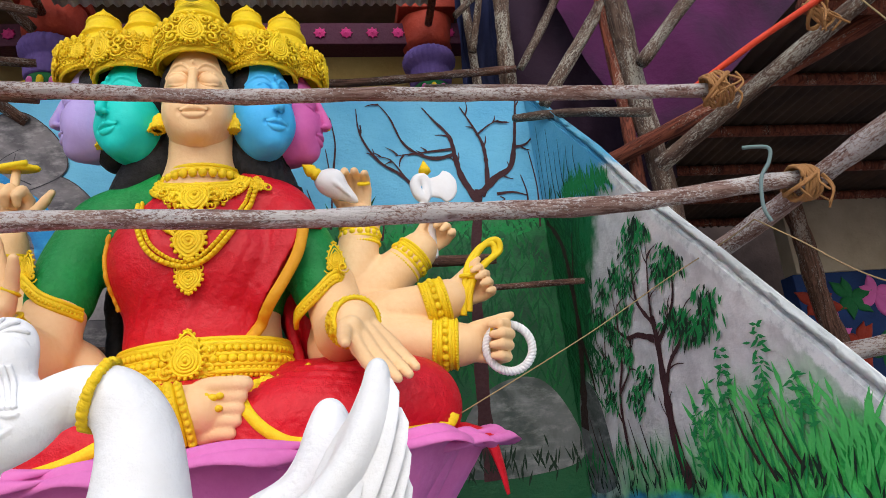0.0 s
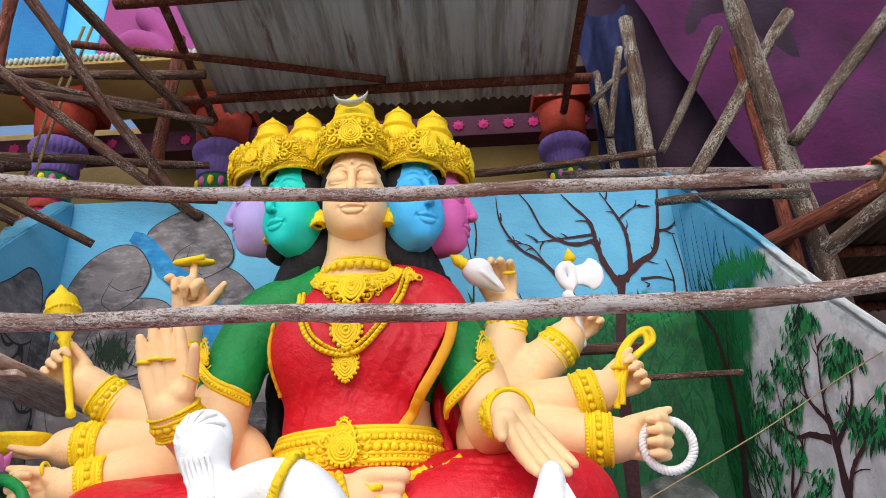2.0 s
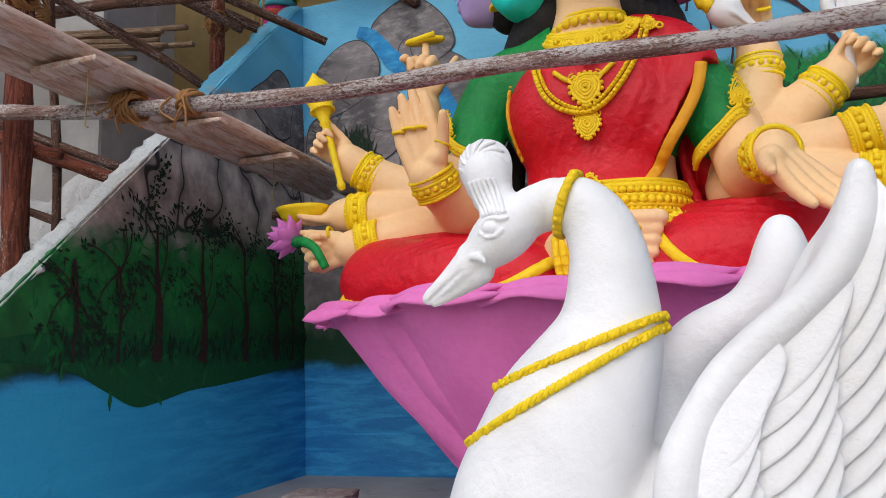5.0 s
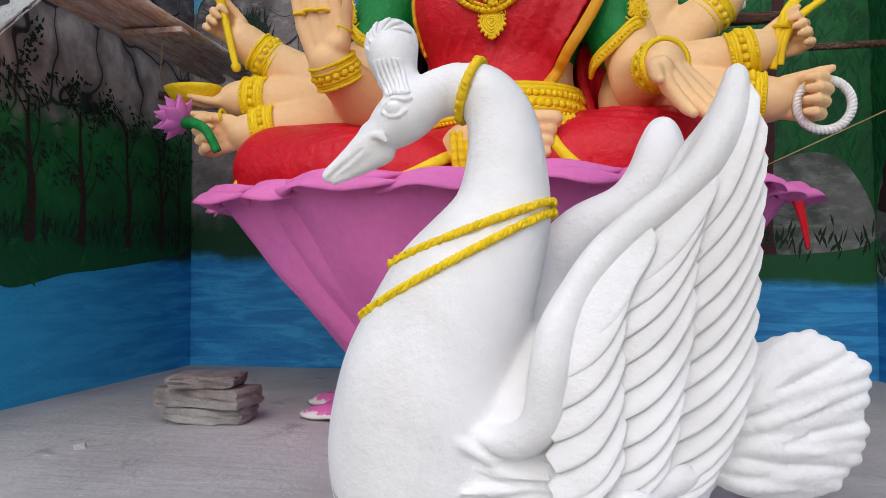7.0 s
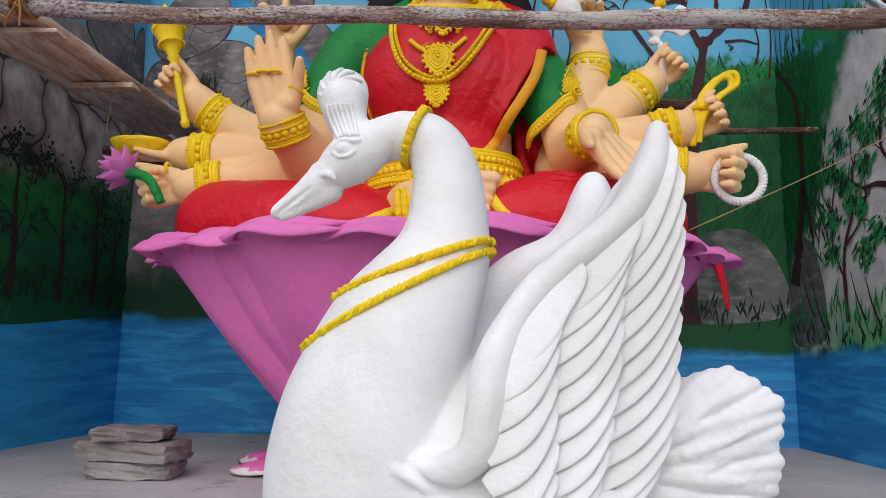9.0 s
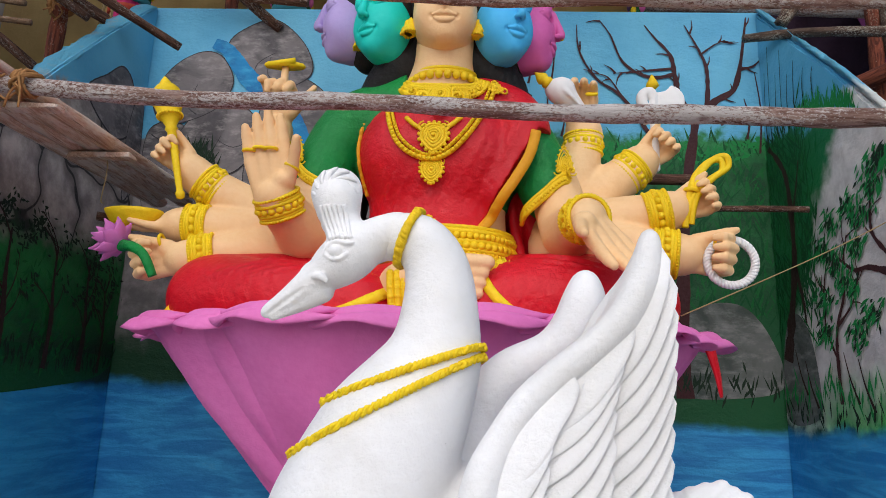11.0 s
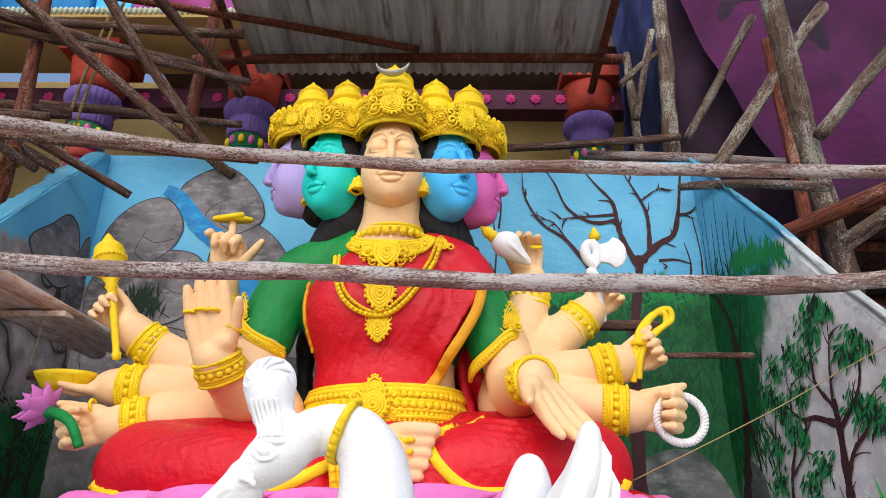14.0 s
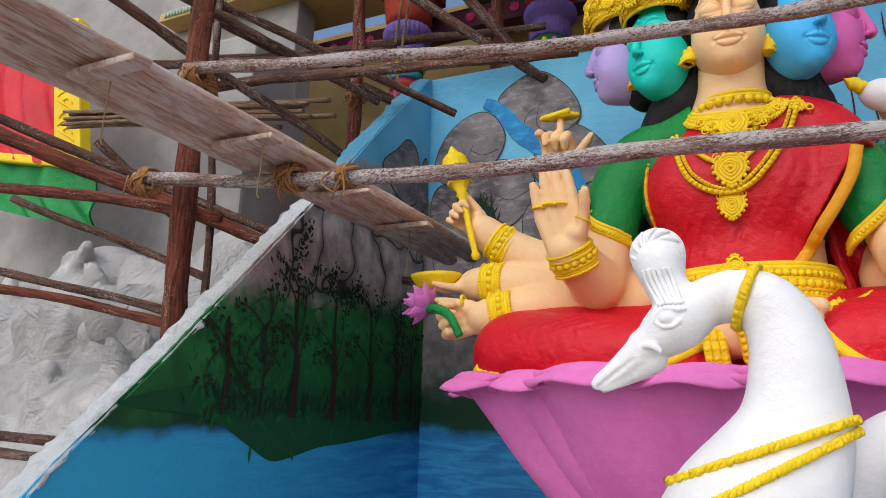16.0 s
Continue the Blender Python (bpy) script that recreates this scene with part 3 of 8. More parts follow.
wall_left = part("wall_left", prism(wing_outline(L_LINE, L_DIR), (LX, BY), L_DIR, (-1, -0.012), 0.11), MURAL_LEFT, smooth=False)
tagged(wall_left, "sloping plaster wing wall painted with grey rocks, dark trees and blue water", "wall", kind="structure")
wall_right = part("wall_right", prism(wing_outline(R_LINE, R_DIR), (RX, BY), R_DIR, (1, 0.09), 0.11), MURAL_RIGHT, smooth=False)
tagged(wall_right, "sloping plaster wing wall painted with pale cliff, trees and ferns", "wall", kind="structure")


def rim(line, corner, d, out, wide=0.05):
    pts = [Vector((*corner, 0)) + Vector((*d, 0)) * ((BY - y) / -d.y) + Vector((*out, z + 0.004)) for y, z in line]
    pts = curve_points([tuple(v) for v in pts], 8)
    return tube(spaced(pts, 0.035), wide, 12, squash=0.28, rough=0.26, up=(0.3, 0.2, 1))


trim = part("trim", rim(L_LINE, (LX, BY), L_DIR, (-0.055, 0)), RIM)
tagged(trim, "whitewashed rounded coping on the sloping wing wall", "coping", kind="structure")
trim = part("trim", rim(R_LINE, (RX, BY), R_DIR, (0.05, 0.0), 0.062), RIM)
tagged(trim, "whitewashed rounded coping on the sloping wing wall", "coping", kind="structure")

floor = part("floor", block((-6.0, 0.75, -0.9), (6.0, 9.0, 0.0), 0.03), CEMENT, smooth=False)
tagged(floor, "grey cement platform floor with stains and trowel marks", "floor", kind="structure")
ground = part("ground", block((-900, -900, -1.4), (900, 900, -0.85)), SOIL, smooth=False)
tagged(ground, "bare trodden ground in front of the platform", "ground", kind="structure")


# ---- scaffolding ----
# the outworks were set out on a plan of their own; this lays that plan into the world
SET = Matrix(((0.9497, -0.0173, 0.018, 0.036), (0.0176, 0.9496, -0.0195, -0.083), (-0.0176, 0.0198, 0.9496, -0.063), (0, 0, 0, 1)))


def settle(ob):
    ob.matrix_world = SET @ ob.matrix_world
    return ob


def pole(name, points, r0, r1=None, material=None, label="weathered debarked timber scaffold pole", sway=0.012, seed=0, group="scaffold poles", sides=14):
    """A crooked round pole through points, in its own frame along its length."""
    a, b = Vector(points[0]), Vector(points[-1])
    axis = (b - a).normalized()
    turn = axis.to_track_quat("Z", "Y").to_matrix().to_4x4()
    m = Matrix.Translation(a) @ turn
    inv = m.inverted()
    local = [inv @ Vector(p) for p in points]
    n = max(8, int((b - a).length / 0.09))
    pts = curve_points([tuple(p) for p in local], max(2, n // (len(points) - 1)))
    rng = random.Random(seed * 7 + 3)
    f = [rng.uniform(0, 6.28) for _ in range(6)]
    rad = []
    for i, q in enumerate(pts):
        s = q[2]
        q[0] += sway * (math.sin(s * 2.1 + f[0]) + 0.4 * math.sin(s * 5.3 + f[1]))
        q[1] += sway * (math.sin(s * 1.8 + f[2]) + 0.4 * math.sin(s * 4.7 + f[3]))
        u = i / (len(pts) - 1)
        rad.append((r0 + ((r0 if r1 is None else r1) - r0) * u) * (1 + 0.05 * math.sin(s * 9 + f[4]) + 0.04 * math.sin(s * 23 + f[5])))
    ob = part(name, tube(pts, rad, sides, rough=0.04, seed=seed), material or POLE)
    ob.matrix_world = SET @ m
    return tagged(ob, label, "pole", group)


pole("scaffold_pole", [(-3.45, 2.32, 2.0), (-2.6, 2.34, 1.9), (-1.67, 2.36, 1.82), (-0.1, 2.38, 1.79), (0.8, 2.38, 1.79), (1.45, 2.4, 1.82), (2.1, 2.44, 1.88)], 0.034, 0.036, POLE, "crooked weathered timber scaffold pole with whitish streaks", seed=1)
pole("scaffold_pole", [(-3.3, 2.42, 2.66), (-2.4, 2.55, 2.58), (-1.4, 2.65, 2.515), (-0.5, 2.7, 2.475), (0.3, 2.68, 2.435), (0.8, 2.65, 2.4), (1.75, 2.5, 2.33)], 0.033, 0.03, POLE, "crooked weathered timber scaffold pole with whitish streaks", seed=2)


# ---- figures painted on the niche walls, as thin layers of paint ----
def on_back(u, v, d):
    return (0.952 * u + 0.018 * v - 0.053, BY - d, 0.024 - 0.023 * u + 0.959 * v)


def on_left(u, v, d):
    y = 0.911 * u + 0.009 * v + 0.085
    return (LX + (BY - y) * 0.012 + d, y, 0.038 + 0.9925 * v)


def on_right(u, v, d):
    return (RX + (BY - u) * 0.09 - d, u - d * 0.09, v)


def stone_paint(name, light, mid, dark):
    p = Paint(name)
    a = p.noise(3.2, 5, 0.6, None, 0.6)
    b = p.noise(1.0, 5, 0.65, p.where((9, 9, 22)))
    col = p.mix(p.step(a, 0.35, 0.62), dark, mid)
    col = p.mix(p.math("MULTIPLY", p.step(b, 0.45, 0.75), 0.7), col, light)
    p.bump(p.noise(20, 6, 0.6), 0.5, 0.012)
    return p.done(col, 0.6, 0, 0.35)


STONE_A = stone_paint("mural_stone_grey", srgb(170, 164, 164), srgb(126, 120, 123), srgb(78, 75, 80))
BOULDER = stone_paint("mural_boulder", srgb(150, 152, 152), srgb(108, 112, 112), srgb(66, 76, 72))
CONTOUR = enamel("mural_contour_paint", srgb(62, 60, 64), srgb(40, 40, 44), 0.6)
TRUNK = enamel("mural_trunk_paint", srgb(70, 36, 40), srgb(40, 24, 30), 0.6)
TRUNKDARK = enamel("mural_dark_trunk_paint", srgb(52, 32, 28), srgb(30, 24, 22), 0.6)
LEAFDARK = enamel("mural_dark_leaf_paint", srgb(22, 46, 30), srgb(12, 30, 20), 0.6)
LEAFGREEN = enamel("mural_leaf_paint", srgb(36, 140, 72), srgb(16, 96, 48), 0.6)
LEAFLIGHT = enamel("mural_light_leaf_paint", srgb(90, 196, 100), srgb(46, 156, 72), 0.6)
BRUSHGREEN = enamel("mural_brush_green", srgb(24, 104, 50), srgb(14, 80, 40), 0.6)
BRUSHDEEP = enamel("mural_brush_deep_green", srgb(14, 84, 44), srgb(10, 60, 34), 0.6)
FALLS = stone_paint("mural_waterfall", srgb(72, 178, 224), srgb(24, 136, 200), srgb(14, 96, 164))


def blob(place, outline, d, grow=0.0):
    q = curve_points(outline, 6, closed=True)
    c = q.mean(0)
    q = c + (q - c) * (1 + grow / (np.linalg.norm(q - c, axis=1).mean() + 1e-6))
    v = [place(c[0], c[1], d)] + [place(a, b, d) for a, b in q]
    n = len(q)
    return np.array(v), [(0, 1 + i, 1 + (i + 1) % n) for i in range(n)]


def stroke(place, pts, w0, w1, d, per=5, seed=0, wob=0.12):
    """A tapering brush stroke."""
    rng = random.Random(seed)
    q = curve_points(pts, per)
    t = np.gradient(q, axis=0)
    t /= np.linalg.norm(t, axis=1)[:, None] + 1e-9
    nrm = np.stack([-t[:, 1], t[:, 0]], 1)
    n = len(q)
    w = np.linspace(w0, w1, n) * np.array([1 + rng.uniform(-wob, wob) for _ in range(n)])
    v = [place(*(q[i] + nrm[i] * w[i]), d) for i in range(n)] + [place(*(q[i] - nrm[i] * w[i]), d) for i in range(n)]
    return np.array(v), [(i, i + 1, n + i + 1, n + i) for i in range(n - 1)]


def dabs(place, centers, n, spread, length, width, aim, d, seed=0, fan=35, line=None):
    """Many small leaf-shaped dabs round each centre; aim in degrees from the u axis."""
    rng = random.Random(seed)
    v, f = [], []
    for cu, cv in centers:
        for _ in range(n):
            u, w = cu + rng.gauss(0, spread[0]), cv + rng.gauss(0, spread[1])
            a = radians(aim + rng.uniform(-fan, fan))
            if line and w > np.interp(u, [q[0] for q in reversed(line)], [q[1] for q in reversed(line)]) - 0.12:
                continue
            ln, wd = length * rng.uniform(0.5, 1.3), width * rng.uniform(0.6, 1.3)
            du, dv = math.cos(a), math.sin(a)
            k = len(v)
            for s, o in ((0, 0), (0.45, 1), (1, 0), (0.5, -1)):
                v.append(place(u + du * ln * s - dv * wd * o, w + dv * ln * s + du * wd * o, d + 0.0006 * rng.random()))
            f.append((k, k + 1, k + 2, k + 3))
    return np.array(v), f


def twigs(pts, n, reach, seed, up=60):
    """Short side strokes along a branch."""
    rng = random.Random(seed)
    q = curve_points(pts, 8)
    out = []
    for _ in range(n):
        i = rng.randrange(len(q) // 4, len(q) - 1)
        a = math.atan2(*(q[i + 1] - q[i])[::-1]) + radians(rng.choice((-1, 1)) * rng.uniform(25, up))
        ln = reach * rng.uniform(0.5, 1.2)
        p1 = q[i] + ln * 0.5 * np.array((math.cos(a), math.sin(a)))
        p2 = p1 + ln * 0.5 * np.array((math.cos(a + 0.4), math.sin(a + 0.3)))
        out.append([tuple(q[i]), tuple(p1), tuple(p2)])
    return out


# rocks and waterfall on the back wall
for i, r in enumerate(([(-2.8, 2.5), (-2.55, 2.54), (-2.4, 2.2), (-2.45, 1.85), (-2.7, 1.75), (-2.81, 2.1)], [(-2.3, 2.1), (-2.0, 2.06), (-1.9, 1.75), (-2.0, 1.42), (-2.35, 1.45), (-2.45, 1.8)],
                       [(-1.9, 1.8), (-1.5, 1.92), (-1.1, 1.86), (-1.0, 1.5), (-1.3, 1.25), (-1.8, 1.35)], [(-2.0, 2.4), (-1.7, 2.46), (-1.5, 2.3), (-1.45, 2.0), (-1.7, 1.85), (-2.0, 1.95)],
                       [(-2.5, 2.58), (-2.3, 2.7), (-2.05, 2.66), (-1.95, 2.45), (-2.1, 2.2), (-2.4, 2.14), (-2.6, 2.3)], [(-1.75, 2.92), (-1.55, 2.86), (-1.38, 2.65), (-1.42, 2.5), (-1.7, 2.42), (-1.92, 2.5), (-1.95, 2.72)],
                       [(-2.8, 2.74), (-2.7, 2.98), (-2.5, 3.12), (-2.32, 3.1), (-2.2, 2.9), (-2.28, 2.7), (-2.5, 2.58), (-2.7, 2.56)], [(-2.26, 3.2), (-2.1, 3.35), (-1.9, 3.39), (-1.68, 3.2), (-1.6, 2.98), (-1.74, 2.86), (-2.0, 2.8), (-2.12, 2.98)])):
    part("painted_rock", blob(on_back, r, 0.002 + 0.0012 * i, 0.008), CONTOUR, wall_back, smooth=False)
    part("painted_rock", blob(on_back, r, 0.0026 + 0.0012 * i), STONE_A, wall_back, smooth=False)
    q = curve_points(r, 4, closed=True)
    m = q.mean(0)
    part("painted_crack", merge(*[stroke(on_back, [tuple(m + (q[(5 * k + 3 * i) % len(q)] - m) * 0.9), tuple(m + (q[(5 * k + 3 * i + 2) % len(q)] - m) * 0.5), tuple(m + 0.03 * k)], 0.004, 0.002, 0.0032 + 0.0012 * i, 4, k) for k in range(2)]), CONTOUR, wall_back, smooth=False)
part("painted_waterfall", stroke(lambda u, v, d: (u, BY - d, v), [(-2.26, 3.15), (-2.16, 3.1), (-2.08, 3.0), (-1.97, 2.86), (-1.8, 2.72), (-1.66, 2.55), (-1.58, 2.35), (-1.52, 2.0), (-1.46, 1.5), (-1.42, 0.8)], 0.04, 0.12, 0.0138, 6, 3, 0.06), FALLS, wall_back, smooth=False)
part("painted_grass", dabs(on_back, [(-2.42, 2.28), (-2.36, 2.22), (-1.2, 1.35), (-1.0, 1.3)], 40, (0.06, 0.03), 0.14, 0.008, 90, 0.0145, 4), LEAFDARK, wall_back, smooth=False)
# boulder and bare tree
boulder = [(0.82, 0.82), (0.92, 1.15), (1.15, 1.34), (1.42, 1.35), (1.6, 1.12), (1.64, 0.84), (1.3, 0.76), (1.0, 0.76)]
part("painted_rock", blob(on_back, boulder, 0.004), BOULDER, wall_back, smooth=False)
limbs = [([(1.04, 0.75), (1.03, 1.1), (1.05, 1.6), (1.08, 2.1), (1.14, 2.5), (1.17, 2.7)], 0.08, 0.05), ([(1.15, 2.62), (1.06, 2.8), (1.03, 2.95), (1.0, 3.12), (0.9, 3.25), (0.82, 3.36)], 0.042, 0.008),
         ([(1.18, 2.66), (1.3, 2.78), (1.42, 2.86), (1.47, 3.02), (1.5, 3.2), (1.53, 3.42)], 0.045, 0.012), ([(1.24, 2.74), (1.25, 2.9), (1.24, 3.05), (1.18, 3.2), (1.1, 3.36)], 0.03, 0.007),
         ([(1.03, 2.98), (0.9, 2.95), (0.78, 2.98), (0.66, 3.08), (0.58, 3.28), (0.5, 3.4)], 0.026, 0.006), ([(1.02, 3.02), (0.8, 3.0), (0.6, 2.98)], 0.016, 0.005), ([(1.48, 3.02), (1.56, 3.04), (1.62, 3.1)], 0.02, 0.006),
         ([(0.86, 2.5), (0.66, 2.8), (0.48, 2.94), (0.36, 3.15), (0.34, 3.36)], 0.026, 0.006), ([(0.66, 2.8), (0.56, 2.95), (0.44, 2.98)], 0.012, 0.004), ([(1.2, 3.12), (1.3, 3.2), (1.38, 3.24)], 0.014, 0.004)]
made = []
for k, (pts, w0, w1) in enumerate(limbs):
    w0, w1 = 0.75 * w0, 0.7 * w1
    made.append(stroke(on_back, pts, w0 * 0.85, w1 * 0.7, 0.006 + 0.0007 * k, 6, k, 0.2))
    if k:
        made += [stroke(on_back, t, 0.008, 0.002, 0.0063 + 0.0007 * k, 4, k) for t in twigs(pts, 3, 0.1, k)]
for x, z0, z1 in ((-0.02, 2.5, 2.75), (0.12, 2.45, 3.05), (0.16, 2.9, 3.3), (0.24, 2.5, 2.8), (0.3, 2.4, 2.7), (0.0, 2.9, 3.2), (0.46, 2.35, 2.6), (1.33, 2.6, 2.64), (1.5, 2.5, 2.8), (1.58, 2.4, 3.0)):
    made.append(stroke(on_back, [(x, z0), (x + 0.02, (z0 + z1) / 2), (x - 0.01, z1)], 0.008, 0.003, 0.006, 5, int(x * 50)))
made.append(stroke(on_back, [(1.3, 2.66), (1.42, 2.67), (1.52, 2.64)], 0.012, 0.004, 0.006))
part("painted_tree", merge(*made), TRUNK, wall_back, "bare dark tree painted on the sky", smooth=False)
part("painted_grass", dabs(on_back, [(x, 2.4 + 0.03 * math.sin(9 * x)) for x in np.linspace(0.3, 1.6, 16)], 16, (0.05, 0.03), 0.05, 0.012, 80, 0.0045, 8, 70), LEAFGREEN, wall_back, smooth=False)
part("painted_grass", dabs(on_back, [(x, 0.8) for x in np.linspace(0.5, 1.6, 14)], 6, (0.05, 0.05), 0.12, 0.008, 90, 0.0072, 9), LEAFDARK, wall_back, smooth=False)

for k, paint in ((0, BRUSHGREEN), (1, BRUSHDEEP)):
    part("painted_grass", dabs(on_back, [(x, z) for x in np.linspace(0.25, 1.6, 10) for z in np.linspace(1.35, 2.3, 6)], 4 if k == 2 else 7, (0.08, 0.09), 0.15, 0.009, 84, 0.0025 + 0.0007 * k, 61 + k, 40), paint, wall_back, smooth=False)
    part("painted_grass", dabs(on_right, [(y, z) for y in np.linspace(3.75, 4.15, 6) for z in np.linspace(1.2, 2.2, 7)], 7, (0.05, 0.09), 0.15, 0.008, 84, 0.0025 + 0.0007 * k, 71 + k, 40), paint, wall_right, smooth=False)
part("painted_shore", merge(blob(lambda u, v, d: (LX + (BY - u) * 0.012 + d, u, v), [(1.66, 0.8), (1.95, 0.775), (2.2, 0.74), (2.42, 0.64), (2.6, 0.56), (2.75, 0.57), (3.0, 0.62), (3.25, 0.64), (3.6, 0.68), (3.9, 0.72), (4.1, 0.78), (4.1, 0.88), (3.0, 0.9), (2.1, 0.9)], 0.003)), BRUSHDEEP, wall_left, "dark green shore painted over the water", smooth=False)
# cliff wall: trees, drooping foliage, ferns, grass
trunks = [([(3.04, 0.62), (3.1, 0.8), (3.1, 1.03), (3.08, 1.27), (3.08, 1.41)], 0.04, 0.018), ([(3.08, 1.27), (2.93, 1.37), (2.86, 1.46), (2.83, 1.56)], 0.015, 0.006), ([(3.09, 1.38), (3.19, 1.5), (3.19, 1.62), (3.16, 1.78)], 0.014, 0.005),
          ([(3.1, 1.3), (3.25, 1.35), (3.37, 1.36), (3.5, 1.45)], 0.018, 0.006), ([(3.09, 1.05), (3.0, 1.17), (2.86, 1.26), (2.82, 1.38)], 0.016, 0.006), ([(3.58, 0.7), (3.58, 0.97), (3.55, 1.11), (3.47, 1.25), (3.47, 1.37), (3.4, 1.55)], 0.016, 0.005), ([(3.57, 0.91), (3.66, 1.1), (3.65, 1.3), (3.6, 1.45)], 0.01, 0.004), ([(3.56, 1.09), (3.4, 1.2), (3.32, 1.35)], 0.01, 0.004), ([(3.08, 1.4), (3.05, 1.55), (3.0, 1.7)], 0.012, 0.004)]
made = []
for k, (pts, w0, w1) in enumerate(trunks):
    made.append(stroke(on_right, pts, w0, w1, 0.005 + 0.0007 * k, 6, 20 + k, 0.2))
    made += [stroke(on_right, t, 0.005, 0.002, 0.0053 + 0.0007 * k, 4, k) for t in twigs(pts, 4, 0.12, 30 + k)]
part("painted_tree", merge(*made), TRUNK, wall_right, "thin dark trees painted on the cliff", smooth=False)
clumps = [(3.1, 1.85), (2.95, 1.84), (2.8, 1.69), (3.35, 1.72), (3.14, 1.75), (2.91, 1.61), (2.78, 1.6), (3.52, 1.67), (3.26, 1.63), (2.82, 1.33), (2.72, 1.28), (2.62, 1.38), (2.66, 1.3), (2.9, 1.37), (3.49, 1.41), (3.4, 1.3), (3.62, 1.28), (3.38, 1.06), (3.24, 1.15), (3.65, 1.1), (3.62, 1.54), (3.55, 1.5), (3.3, 1.5), (3.0, 1.9)]
part("painted_foliage", dabs(on_right, clumps, 34, (0.05, 0.032), 0.075, 0.009, -55, 0.0112, 5, 40, R_LINE), LEAFGREEN, wall_right, "drooping green foliage painted on the cliff", smooth=False)
part("painted_foliage", dabs(on_right, clumps, 14, (0.045, 0.03), 0.06, 0.008, -60, 0.012, 6, 40, R_LINE), LEAFDARK, wall_right, smooth=False)
ferns = [(2.35 + 0.006 * i, 1.2 - 0.028 * i) for i in range(13)] + [(2.6 + 0.006 * i, 1.16 - 0.028 * i) for i in range(11)] + [(2.21, 1.0 - 0.028 * i) for i in range(7)] + [(2.88 + 0.004 * i, 0.95 - 0.03 * i) for i in range(9)] + [(2.12, 1.05), (2.1, 1.03), (2.08, 1.06)] + [(2.76 + 0.004 * i, 1.02 - 0.028 * i) for i in range(8)]
part("painted_fern", dabs(on_right, ferns, 2, (0.01, 0.008), 0.055, 0.0075, 195, 0.011, 7, 35, R_LINE), LEAFGREEN, wall_right, smooth=False)
part("painted_fern", dabs(on_right, ferns, 2, (0.01, 0.008), 0.055, 0.0075, -15, 0.0116, 11, 35, R_LINE), LEAFGREEN, wall_right, smooth=False)
part("painted_grass", dabs(on_right, [(y, z) for y in np.linspace(1.6, 2.9, 22) for z in (0.62, 0.74, 0.86)], 5, (0.05, 0.05), 0.13, 0.011, 92, 0.0045, 12, 45, R_LINE), LEAFLIGHT, wall_right, smooth=False)
part("painted_grass", dabs(on_right, [(y, 0.68) for y in np.linspace(2.2, 4.15, 26)], 4, (0.05, 0.05), 0.15, 0.008, 92, 0.0102, 13, 26, R_LINE), LEAFGREEN, wall_right, smooth=False)
part("painted_grass", dabs(on_right, [(y, 0.6) for y in np.linspace(2.0, 4.15, 30)], 3, (0.05, 0.03), 0.1, 0.008, 92, 0.0125, 14, 40, R_LINE), LEAFDARK, wall_right, smooth=False)
part("painted_tree", merge(*[stroke(on_right, [(y, z), (y + 0.06, z + 0.12), (y + 0.1, z + 0.26)], 0.009, 0.003, 0.0122, 5, int(y * 70)) for y, z in ((2.35, 0.66), (2.44, 0.64), (2.28, 0.68), (2.52, 0.7), (3.9, 0.75), (3.8, 0.68), (3.3, 0.66), (3.42, 0.7))]), TRUNKDARK, wall_right, smooth=False)
part("painted_grass", dabs(on_right, [(3.75, 2.3), (3.66, 2.3), (3.58, 2.28), (3.48, 2.25), (3.4, 2.22), (3.3, 2.2), (3.2, 2.16)], 40, (0.05, 0.03), 0.11, 0.007, 90, 0.006, 15, 30, R_LINE), LEAFGREEN, wall_right, smooth=False)
part("painted_tree", merge(*[stroke(on_right, [(y, 2.32), (y + 0.01, 2.5), (y - 0.015, 2.32 + h)], 0.006, 0.002, 0.006, 5, int(y * 90)) for y, h in ((4.14, 0.5), (4.08, 0.66), (4.0, 0.42), (3.93, 0.55), (3.86, 0.35), (3.78, 0.4), (3.68, 0.3), (3.58, 0.26))]), LEAFDARK, wall_right, smooth=False)
part("painted_tree", merge(stroke(on_right, [(4.14, 2.3), (3.97, 2.08), (3.93, 1.8), (3.94, 1.5), (4.02, 1.2), (4.1, 0.95)], 0.014, 0.045, 0.0075, 8, 2, 0.3), stroke(on_right, [(3.94, 1.5), (3.88, 1.3), (3.86, 1.15)], 0.02, 0.008, 0.0075), stroke(on_right, [(3.93, 1.75), (3.85, 1.95), (3.8, 2.1)], 0.012, 0.004, 0.0075)), TRUNKDARK, wall_right, smooth=False)
part("painted_rock", blob(on_right, [(4.16, 0.62), (4.14, 1.05), (4.0, 1.22), (3.85, 1.1), (3.78, 0.8), (3.82, 0.62)], 0.004), BOULDER, wall_right, smooth=False)

